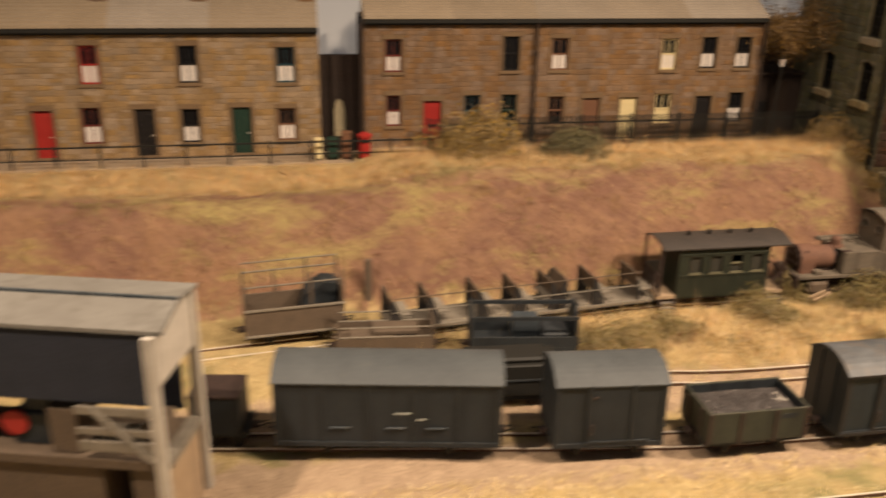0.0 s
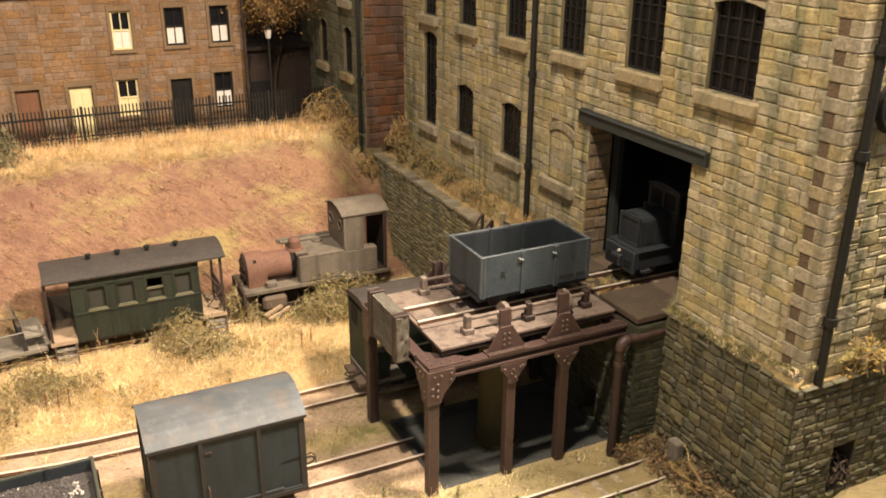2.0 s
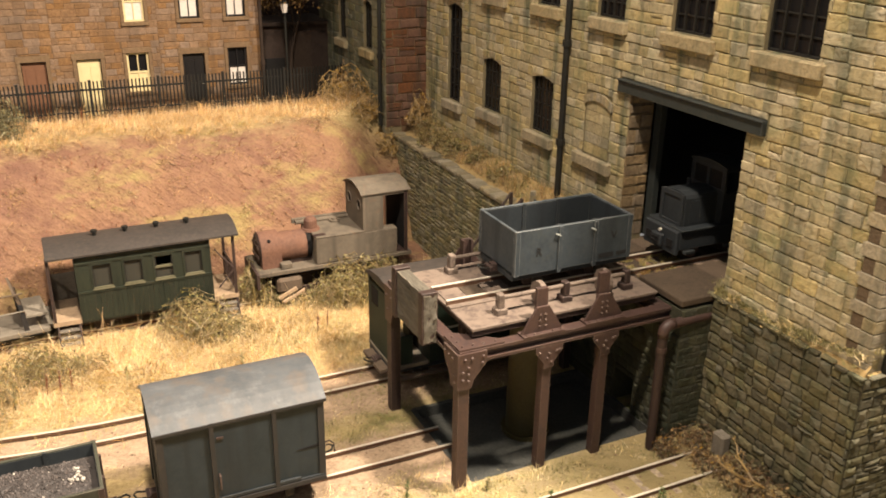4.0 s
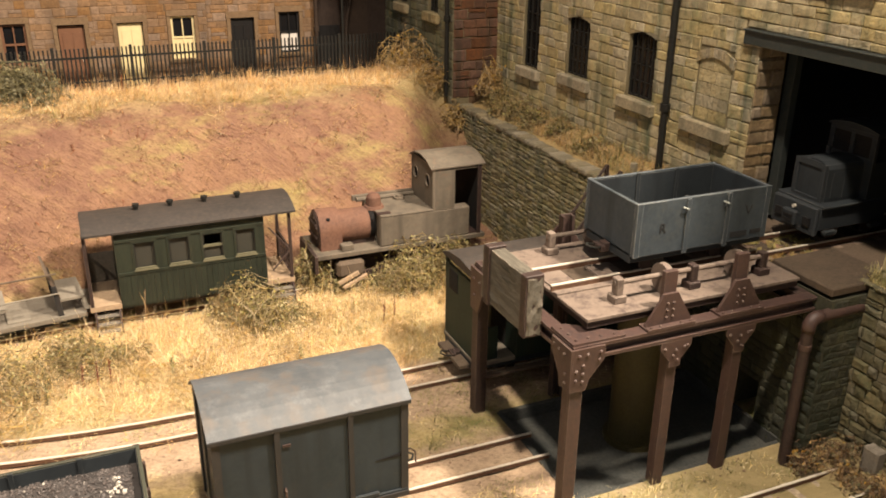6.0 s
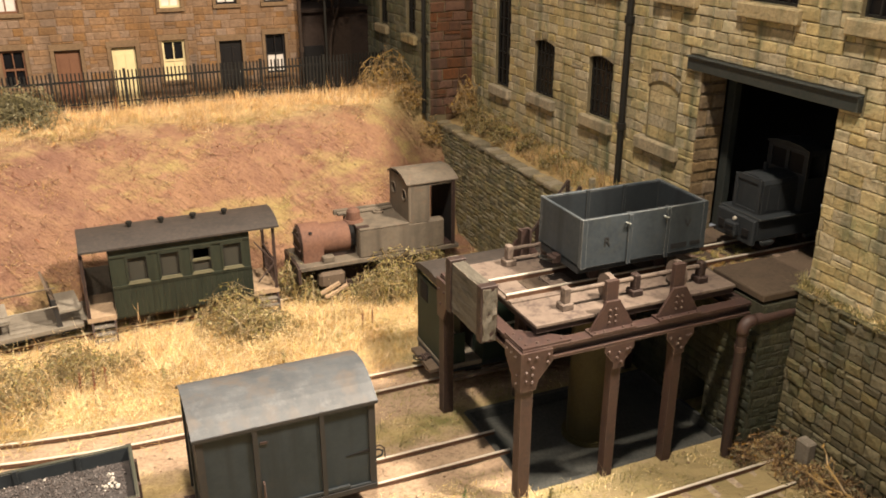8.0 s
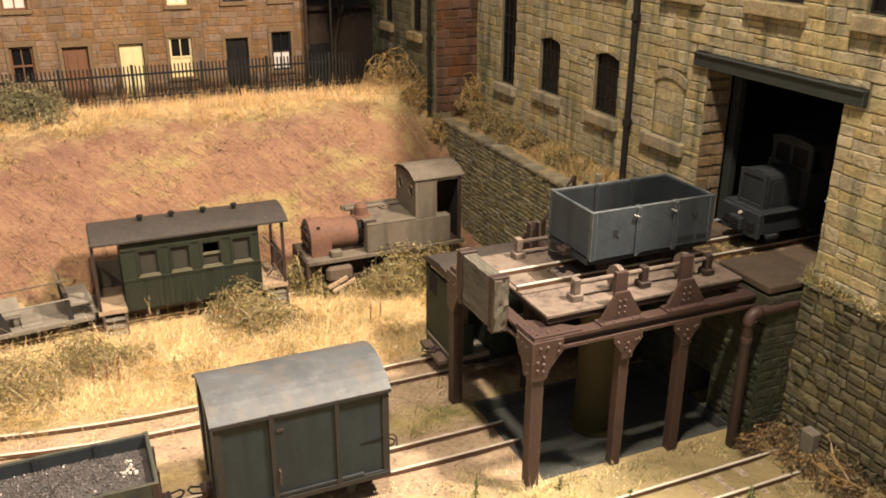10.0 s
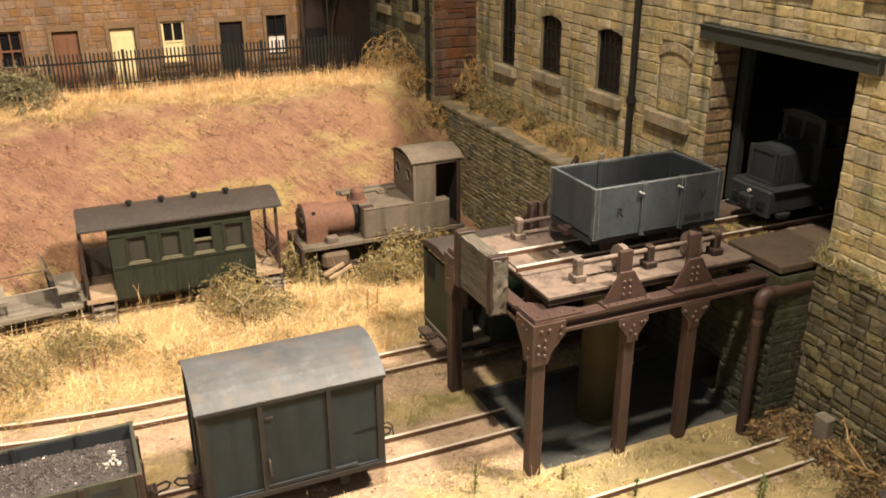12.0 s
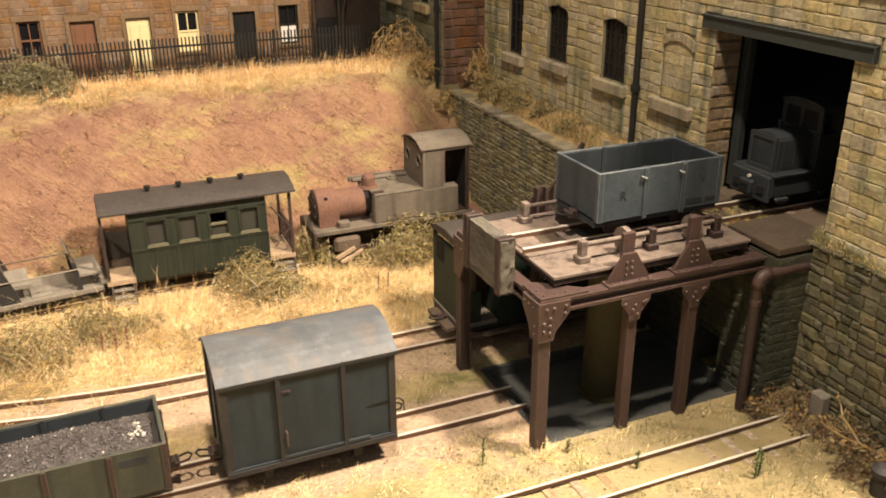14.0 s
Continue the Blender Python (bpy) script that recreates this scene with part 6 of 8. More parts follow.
part("saddle", boxes((-40, -17, -7, 7, 26.9, 30)), "rust_dark", en)
part("tank_top_pipe", rods(((-22, 14, 49), (18, 14, 49), 1.6), n=8), "loco_grey", en)
part("far_rail", boxes((-24, 18, 15.5, 18.5, 47.8, 51)), "loco_grey", en)
bm = bmesh.new()
rod(bm, (6, 9, 47.8), (6, 9, 49.4), 3.8, 14)
rod(bm, (6, 9, 49.4), (6, 9, 50.6), 2.2, 14)
part("filler", bm, "loco_grey", en)
part("lid_plate", boxes((-18, -9, -16, -13, 47.8, 48.6)), "rust_dark", en)
cf = part("cab_front", slab(bmesh.new(), "x", 18.6, 1.3, -18.5, 18.5, 47.8, 76, [(-13, -7, 61, 69), (7, 13, 61, 69)]), "loco_grey", en)
for s in (-1, 1):
    q, r_ = sorted((s * 17.2, s * 18.5))
    part("cab_side", boxes((19.9, 34, q, r_, 47, 75), (34, 50, q, r_, 72.5, 75)), "loco_grey", en)
    part("cab_pillar", boxes((50.5, 53, q, r_, 27, 75)), "rust_dark", en)
    bm = bmesh.new()
    for i in range(14):
        a, b_ = 2 * math.pi * i / 14, 2 * math.pi * (i + 1) / 14
        rod(bm, (18.4, s * 10 + 3.9 * math.cos(a), 65 + 3.9 * math.sin(a)), (18.4, s * 10 + 3.9 * math.cos(b_), 65 + 3.9 * math.sin(b_)), 0.5, 5)
    part("spectacle_rim", bm, "loco_grey", cf)
    # Black disc paints the darkness of the cab behind the opening.
    part("spectacle_glass", rods(((19.2, s * 10, 65), (19.9, s * 10, 65), 3.9), n=16), "black", cf, "spectacle opening closed by a black disc for the dark cab")
    for cy in (-1, 1):
        for cz in (-1, 1):
            bm = bmesh.new()
            prism(bm, [(s * 10 + cy * 3.2, 65 + cz * 4.1), (s * 10 + cy * 1.2, 65 + cz * 4.1), (s * 10 + cy * 3.2, 65 + cz * 1.8)], "x", 18.7, 19.8)
            part("spectacle_corner", bm, "loco_grey", cf)
# Back sheet painted black to keep the cab's inside dark.
part("cab_back", boxes((51, 52.5, -17.2, 17.2, 27, 75)), "black", en)
part("cab_floor", boxes((19.9, 52, -17.2, 17.2, 27, 28)), "rust_dark", en)
bm = bmesh.new()
prism(bm, [(-19.5, 75.2), (-11, 79.0), (0, 80.5), (11, 79.0), (19.0, 75.2), (19.0, 74.4), (11, 78.0), (0, 79.5), (-11, 78.0), (-19.5, 74.4)], "x", 17, 55)
part("cab_roof", bm, "loco_grey", en, "dusty grey curved cab roof")
part("cylinder", boxes((-46, -28, -20, -11, 10, 21), bevel=2.0), "timber_dark", en)
part("cylinder", boxes((-46, -28, 11, 20, 10, 21), bevel=2.0), "timber_dark", en)
part("toolbox", boxes((-42, -34, -17, -11, 27, 31), bevel=0.5), "loco_grey", en)
bm = bmesh.new()
rod(bm, (-46, -22, 8), (-34, -25, 15), 1.6, 5)
rod(bm, (-44, -25, 6), (-28, -23, 12), 1.3, 5)
part("broken_board", bm, "tan_boards", en, "broken brown boards by the footplate")
part("side_rod", boxes((-30, 26, -14, -12.6, 8, 11)), "rust_dark", en)
for x_ in (-24, 2, 26):
    wheelset(en, x_, 9.0)

co = thing("coach", 346, 655, 1.0, 0, "derelict green end-balcony coach with a tarred roof", "coach")
hl, W2 = 42.0, 18.5
b = part("body", boxes((-hl, hl, -W2, -W2 + 1.4, 13, 34), (-hl, hl, W2 - 1.4, W2, 13, 58), (-hl, -hl + 1.4, -W2 + 1.4, W2 - 1.4, 13, 58), (hl - 1.4, hl, -W2 + 1.4, W2 - 1.4, 13, 58), (-hl, hl, -W2, -W2 + 1.4, 53, 58)), "coach_green", co)
xs = [-hl, -33, -19.5, -14, -0.5, 5, 18.5, 24, 37.5, hl]
for i in range(0, 10, 2):
    part("window_pillar", boxes((xs[i], xs[i + 1], -W2, -W2 + 1.4, 34, 53)), "coach_green", b)
part("waist_rail", boxes((-hl, hl, -W2 - 0.8, -W2, 33, 34.6)), "coach_green", b, "raised waist moulding")
part("top_rail", boxes((-hl, hl, -W2 - 0.6, -W2, 53, 54.2)), "coach_green", b)
for i in range(1, 9, 2):
    wn = part("window", boxes((xs[i], xs[i + 1], -W2 + 1.5, -W2 + 1.9, 34, 53 if i != 5 else 44)), "coach_pane", co, "dusty coach window" if i != 5 else "dropped coach window")
    part("window_frame", boxes((xs[i], xs[i] + 1.2, -W2 - 0.5, -W2 + 0.5, 34.6, 53), (xs[i + 1] - 1.2, xs[i + 1], -W2 - 0.5, -W2 + 0.5, 34.6, 53), (xs[i] + 1.2, xs[i + 1] - 1.2, -W2 - 0.5, -W2 + 0.5, 51.6, 53)), "coach_green", wn)
    part("window_sill", boxes((xs[i] + 0.2, xs[i + 1] - 0.2, -W2 - 1.3, -W2 + 0.5, 34.7, 35.5), (xs[i] + 0.8, xs[i + 1] - 0.8, -W2 - 0.7, -W2 + 0.5, 35.5, 36.5)), "coach_sill", wn, "dusty stepped sill")
    if i == 5:
        part("sash_rail", boxes((xs[i] + 1.2, xs[i + 1] - 1.2, -W2 + 0.1, -W2 + 1.4, 43.2, 44.6)), "coach_sill", wn, "top rail of the dropped sash")
    part("reveal", boxes((xs[i] + 1.2, xs[i] + 2.0, -W2 + 0.2, -W2 + 1.4, 36.5, 51.6), (xs[i + 1] - 2.0, xs[i + 1] - 1.2, -W2 + 0.2, -W2 + 1.4, 36.5, 51.6), (xs[i] + 2.0, xs[i + 1] - 2.0, -W2 + 0.2, -W2 + 1.4, 50.8, 51.6)), "black_iron", wn, "dark inner frame")
for i in range(26):
    x_ = -hl + 1.6 + i * 3.25
    part("matchboard", boxes((x_ - 1.45, x_ + 1.45, -W2 - 0.35, -W2, 14, 33)), "coach_green", b)
for s in (-1, 1):
    a0, a1 = sorted((s * hl, s * (hl + 17)))
    part("balcony_floor", boxes((a0, a1, -W2, W2, 13, 16)), "tan_boards", co)
    for sy in (-1, 1):
        part("balcony_post", boxes((s * (hl + 15.5) - 0.9, s * (hl + 15.5) + 0.9, sy * (W2 - 1) - 0.9, sy * (W2 - 1) + 0.9, 16, 60)), "rust_dark", co)
        for z_, o_ in ((9.6, 1.2), (5.6, 3.0), (1.8, 4.8)):
            y_ = sy * (W2 + o_)
            part("step", boxes((a0 + 3, a1 - 2, y_ - 2.0, y_ + 2.0, z_, z_ + 0.9), bevel=0.15), "step_board", co, "dusty worn tread")
        for x_ in (a0 + 2, a1 - 2):
            bm = bmesh.new()
            prism(bm, [(sy * (W2 - 1), 13), (sy * (W2 + 2), 13), (sy * (W2 + 7), 1), (sy * (W2 + 3), 0.6)], "x", x_, x_ + 1.0)
            part("step_hanger", bm, "rust_dark", co)
    if s < 0:
        part("balcony_panel", boxes((a0 + 1, a1, W2 - 1.0, W2 - 0.2, 16, 35), bevel=0.2), "step_board", co, "grey dusty balcony side panel")
    else:
        part("handrail", rods(((a0 + 3, -W2 + 0.6, 50), (a1 - 2, -W2 + 0.6, 34), 0.5), ((a1 - 2, -W2 + 0.6, 34), (a0 + 4, -W2 + 0.6, 22), 0.5), n=8), "rust_dark", co, "sloping iron handrail")
    part("balcony_rail", boxes((s * (hl + 15.5) - 0.6, s * (hl + 15.5) + 0.6, -W2 + 1, W2 - 1, 33, 34.4), (s * (hl + 15.5) - 0.6, s * (hl + 15.5) + 0.6, -W2 + 1, W2 - 1, 18, 19.2)), "rust_dark", co)
    for k in range(7):
        yy = -W2 + 4 + k * 5
        part("baluster", boxes((s * (hl + 15.5) - 0.4, s * (hl + 15.5) + 0.4, yy - 0.5, yy + 0.5, 19, 33)), "rust_dark", co)
    bm = rods(((s * (hl + 16), -W2 + 1, 32), (s * (hl + 16), 0, 20), 0.5), ((s * (hl + 16), -W2 + 1, 20), (s * (hl + 16), 0, 32), 0.5), n=6)
    part("cross_brace", bm, "rust_dark", co)
part("floor", boxes((-hl, hl, -W2 + 1.4, W2 - 1.4, 13, 15)), "timber_dark", co)
rows = []
for i in range(13):
    a = -1 + 2 * i / 12
    rows.append((a * 21.0, 60 + 5.0 * (1 - abs(a) ** 2.2)))
bm = bmesh.new()
prism(bm, rows + [(y_, z_ - 1.2) for y_, z_ in reversed(rows)], "x", -58, 61)
part("roof", bm, "coach_roof", co, "tarred coach roof")
for x_ in (-27, -8, 11.5, 31):
    bm = bmesh.new()
    rod(bm, (x_, 0, 64.5), (x_, 0, 67), 1.3, 8)
    rod(bm, (x_, 0, 67), (x_, 0, 68.6), 2.0, 8)
    part("roof_vent", bm, "black_iron", co)
for x_ in (-30, 30):
    wheelset(co, x_)
part("underframe", boxes((-hl - 16, hl + 16, -12, -9, 8.5, 13), (-hl - 16, hl + 16, 9, 12, 8.5, 13)), "rust_dark", co)

# open bench carriage, seven back-to-back seats
bc = thing("bench_carriage", 172, coach_y(172), 1.0, 7.1, "open-sided bench carriage with dark seat ends and pale bench boards", "carriage")
part("floor", boxes((-124, 112, -17, 17, 10, 13), bevel=0.3), "timber", bc)
part("underframe", boxes((-124, 112, -12, -9, 6.5, 10), (-124, 112, 9, 12, 6.5, 10)), "wagon_dark", bc)
for x_ in (-120, -89, -47, -14, 18, 27, 57, 97):
    lean = 1 if x_ != 27 else -1
    tri = [(x_ - 3 * lean, 13), (x_ + 8 * lean, 13), (x_ + 6 * lean, 21), (x_ + 0.5 * lean, 36), (x_ - 3 * lean, 38)] if x_ < 90 else [(x_, 13), (x_ + 3, 13), (x_ + 1, 31), (x_ - 1.5, 31)]
    bm = bmesh.new()
    prism(bm, tri, "y", -16, -14.6)
    s_ = part("seat_end", bm, "van_post", bc, "dark grey-brown shaped seat end")
    bm = bmesh.new()
    prism(bm, tri, "y", 14.6, 16)
    part("seat_end", bm, "van_post", bc)
    bm = bmesh.new()
    prism(bm, [(x_ + 1 * lean, 23), (x_ + 2.6 * lean, 23), (x_ - 2 * lean, 39), (x_ - 3.4 * lean, 39)], "y", -14.6, 14.6)
    part("seat_back", bm, "timber_dark", s_)
    part("seat", boxes((min(x_ + 2 * lean, x_ + 15 * lean), max(x_ + 2 * lean, x_ + 15 * lean), -14.6, 14.6, 21, 22.4)), "bench_board", s_, "bleached bench board")
    part("foot_board", boxes((x_ + 14, x_ + 26, -14, 14, 13, 13.8)), "bench_board", s_)
part("hand_rail", rods(((-121, -16.5, 39), (99, -16.5, 39), 0.5), n=6), "timber_dark", bc)
part("lower_rail", rods(((-121, -16.5, 27), (99, -16.5, 27), 0.45), n=6), "bench_board", bc)
for x_ in (-95, -70, 60, 85):
    wheelset(bc, x_, 4.2)

# wagons further down the sidings
bw = thing("stake_wagon", -24, 636, 1.0, 6, "brown timber wagon with open top rails", "wagon")
part("body", boxes((-39, 39, -17, -15, 12, 34), (-39, 39, 15, 17, 12, 34), (-39, -37, -15, 15, 12, 34), (37, 39, -15, 15, 12, 46)), "timber_dark", bw)
part("floor", boxes((-37, 37, -15, 15, 12, 14)), "timber", bw)
part("edge_board", boxes((-39.4, 39.4, -18, -17, 33, 34.6), (-39.4, 39.4, -18, -17, 11, 12.6)), "bench_board", bw, "bleached edge board")
for x_ in (-38, -13, 13, 38):
    for y_ in (-16, 16):
        part("stake", boxes((x_ - 0.9, x_ + 0.9, y_ - 0.9, y_ + 0.9, 34, 62 if x_ > 0 else 54)), "timber_dark", bw)
part("top_rail", rods(((-39, -16, 53), (39, -16, 54), 0.7), ((-39, 16, 53), (39, 16, 54), 0.7), ((-38, 16, 61), (39, 16, 62), 0.6), n=6), "timber", bw)
bm = bmesh.new()
prism(bm, [(4, 14), (35, 14), (35, 47), (24, 49), (10, 40)], "y", -8, 12)
part("load", bm, "wagon_dark", bw, "dark sheeted load")
underframe(bw, 78, 34)
fw = thing("flat_wagon", 151, 580, 1.0, -7, "dark grey low wagon with upright ends and a high side bar", "wagon")
part("floor", boxes((-41, 41, -16, 16, 11, 14)), "wagon_dark", fw)
part("side", boxes((-41, 41, -16, -14.6, 14, 23), (-41, 41, 14.6, 16, 14, 23)), "wagon_dark", fw)
for s in (-1, 1):
    bm = bmesh.new()
    prism(bm, [(-15, 14), (15, 14), (15, 30), (7, 46), (-7, 46), (-15, 30)], "x", min(s * 41, s * 39.4), max(s * 41, s * 39.4))
    part("end", bm, "wagon_dark", fw)
for y_ in (-15.2, 15.2):
    part("top_bar", boxes((-41, 41, y_ - 0.8, y_ + 0.8, 37, 40)), "wagon_dark", fw)
    for x_ in (-40, 40):
        part("bar_post", boxes((x_ - 1, x_ + 1, y_ - 0.8, y_ + 0.8, 23, 37)), "wagon_dark", fw)
part("crate", boxes((-8, 12, -8, 8, 14, 34), bevel=0.5), "wagon_grey", fw)
part("tarpaulin", boxes((14, 36, -12, 12, 14, 25), bevel=2.0), "wagon_dark", fw)
underframe(fw, 82, 32)
lw = thing("low_timber_wagon", 46, 600, 1.0, -4, "low brown timber wagon with side rails", "wagon")
part("floor", boxes((-38, 38, -15, 15, 9, 12)), "timber_dark", lw)
part("side", boxes((-38, 38, -15, -13.6, 12, 19), (-38, 38, 13.6, 15, 12, 19), (-38, -36.4, -13.6, 13.6, 12, 19), (36.4, 38, -13.6, 13.6, 12, 28)), "timber_dark", lw)
for z_ in (20, 28):
    part("side_rail", rods(((-37, -14.4, z_), (37, -14.4, z_), 0.6), ((-37, 14.4, z_), (37, 14.4, z_), 0.6), n=6), "bench_board", lw)
for x_ in (-37, 37):
    for y_ in (-14.4, 14.4):
        part("stake", boxes((x_ - 0.8, x_ + 0.8, y_ - 0.8, y_ + 0.8, 19, 30)), "timber_dark", lw)
part("load", boxes((-28, 8, -10, 8, 12, 17), (-10, 26, -6, 12, 17, 21), bevel=0.8), "timber_dark", lw)
underframe(lw, 76, 30, 5)
kw = thing("tar_wagon", 122, 518, 0.5, -3, "tarry black low wagon standing behind the vans", "wagon", "goods wagons")
part("body", boxes((-37, 37, -14.5, 14.5, 10, 34), bevel=0.8), "black_iron", kw)
part("edge_rail", boxes((-37.6, 37.6, -15.2, 15.2, 22, 23.2)), "wagon_dark", kw, "worn grey edge rail")
part("lid", boxes((-30, 30, -11, 11, 34, 38), bevel=1.5), "black_iron", kw)
underframe(kw, 74, 29, 6.0)
gp = thing("timber_post", 41, 684, 0, 0, "weathered brown timber post at the bank foot", "post")
part("post", boxes((-3, 3, -2, 2, -6, 46), bevel=0.6), "timber_dark", gp)
dw = thing("dark_wagon", -69, 494, 1.5, -9, "small dark wagon between the shed and the long van", "wagon", "goods wagons")
part("body", boxes((-20, 12, -14, 14, 11, 38), bevel=0.8), "wagon_dark", dw)
part("top_rail", boxes((-20.4, 12.4, -14.4, 14.4, 38, 39.4)), "rust_dark", dw)
underframe(dw, 32, 30)

# ---- loading shed at the near end of the yard ----
ls = thing("loading_shed", -92, 404, 0, -15, "old loading shed with grey roof, blue boards and white posts", "shed")
part("platform", boxes((-230, -4, -7, 38, 46, 52), bevel=0.4), "timber_dark", ls)
part("base_wall", boxes((-230, -36, -4, 36, -2, 46), (-20, -4.2, -4, 36, -2, 46), (-36, -20, 30, 36, -2, 46)), "timber_dark", ls)
part("upper_wall", boxes((-230, -3, -6, -4, 86, 128)), "shed_blue", ls, "dark blue hanging boards")
part("back_wall", boxes((-230, -6, 40, 42, 56, 128)), "shed_blue", ls)
bm = bmesh.new()
prism(bm, [(-7.5, 127.5), (18, 134.5), (44, 132), (44, 134), (18, 137), (-7.5, 129.8)], "x", -232, 7)
part("roof", bm, "felt_roof", ls, "pale grey felted roof")
part("ridge_batten", boxes((-232, 7, 16, 17.6, 136.4, 138)), "wagon_grey", ls)
bm = bmesh.new()
prism(bm, [(-5.5, 98), (41, 98), (41, 132.2), (18, 134.3), (-5.5, 127.9)], "x", 1, 3)
part("gable", bm, "white", ls, "dirty white boarded gable")
for x_, y_, h_ in ((0, -8.2, 127), (2, 43.5, 131.5)):
    part("post", boxes((x_ - 3, x_ + 3, y_ - 2.4, y_ + 2.4, -2, h_), bevel=0.4), "white", ls, "dirty white post")
for z_, d_ in ((62, 6), (72, 4), (84, 5)):
    part("rail_board", boxes((-44, -3, -8.6, -7.2, z_ - 4, z_ + d_ - 4), bevel=0.2), "bench_board", ls, "bleached rail board")
bm = bmesh.new()
rod(bm, (-34, -9.5, 84), (-4, -9.5, 54), 1.8, 6)
part("brace", bm, "timber", ls)
part("machine", boxes((-86, -58, 2, 18, 52, 72), (-80, -64, 4, 16, 72, 84), bevel=1.2), "wagon_dark", ls, "dark oily pumping engine")
bm = bmesh.new()
rod(bm, (-84, 0.6, 66), (-84, 2.4, 66), 7.5, 16)
part("flywheel", bm, "red_paint", ls, "red flywheel")
part("end_wall", boxes((-4, 1.6, -4, 38, -2, 46.8)), "tan_boards", ls, "tan boarded end wall under the platform")
for k in range(6):
    part("end_board", boxes((1.6, 2.3, -3.6 + k * 6.9, 2.9 + k * 6.9, -1.5, 46.4), bevel=0.2), "tan_boards", ls)
for k, (x0_, x1_, y_, z_) in enumerate(((-44, -6, 4, 54.5), (-42, -8, 12, 57.5), (-45, -10, 20, 55.5))):
    part("stacked_plank", boxes((x0_, x1_, y_ - 3.4, y_ + 3.4, 52, z_), bevel=0.4), "bench_board", ls, "bleached stacked planks")
part("crate", boxes((-62, -46, -4, 20, 52, 80), bevel=0.6), "timber_dark", ls)
part("crate", boxes((-16, -4, 8, 24, 52, 68), bevel=0.6), "timber_dark", ls)
part("end_platform", boxes((-3.5, 4, -5.4, 40, 47, 52), bevel=0.4), "timber", ls)

bl = thing("bollard", 577, 316, ground_z(577, 316), 0, "dark grey cast iron bollard in the yard corner", "bollard")
part("shaft", rods(((0, 0, -1), (0, 0, 9), 4.2), n=16), "van_post", bl)
bm = bmesh.new()
rod(bm, (0, 0, 9), (0, 0, 11.5), 5.2, 16)
rod(bm, (0, 0, 11.5), (0, 0, 13.5), 5.0, 16, 2.6)
part("cap", bm, "van_post", bl)
bs = thing("buffer_block", 592, 367, ground_z(592, 367), 0, "weathered grey block at the end of the front siding", "buffer block")
part("block", boxes((-3, 3, -4, 4, -1, 12), bevel=0.9), "timber", bs)

# white rail fence on the ledge, and the steps with dark handrails
wf = thing("ledge_fence", 572, 505.5, 85, 0, "short weathered white post and rail fence", "fence")
for y_ in (-26, 0, 26):
    part("post", boxes((-1.5, 1.5, y_ - 1.5, y_ + 1.5, -2, 13.5), bevel=0.3), "stone_pale", wf)
    part("cap", rods(((0, y_, 13.5), (0, y_, 16), 1.9), n=10), "stone_pale", wf)
for z_ in (5.5, 10.5):
    part("rail", rods(((0, -26, z_), (0, 26, z_), 0.7), n=6), "green_iron", wf)
st = thing("steps", 569, 538.5, 85, 0, "dark timber steps with handrails down from the ledge", "steps")
for k in range(9):
    part("tread", boxes((-4.5 - k * 4.8, 0.5 - k * 4.8, -6, 6, -6 - k * 6, -4.6 - k * 6)), "timber_dark", st)
for y_ in (-6.6, 6.6):
    part("stringer", rods(((0, y_, -4), (-44, y_, -59), 1.5), n=6), "timber_dark", st)
    part("handrail", rods(((-5, y_, 12), (-49, y_, -43), 0.9), n=6), "rust_dark", st)
    for k in (0, 1, 2):
        x_ = -5 - 20 * k
        part("baluster", boxes((x_ - 0.9, x_ + 0.9, y_ - 0.9, y_ + 0.9, -10 - 25 * k, 12 - 25 * k)), "rust_dark", st)

# ---- vegetation ----


def surface_z(x, y):
    if x > 570 and y > 498:
        k = min(1, max(0, (x - 577) / 25))
        return 85 + 9 * k + (10 * min(1, (y - 728) / 30) if y > 728 else 0)
    if x > 594 and y < 402:
        return 84.0 + 4.0 * min(1, max(0, (x - 596) / 4)) + 7.0 * min(1, max(0, (345 - y) / 45))

    return ground_z(x, y)


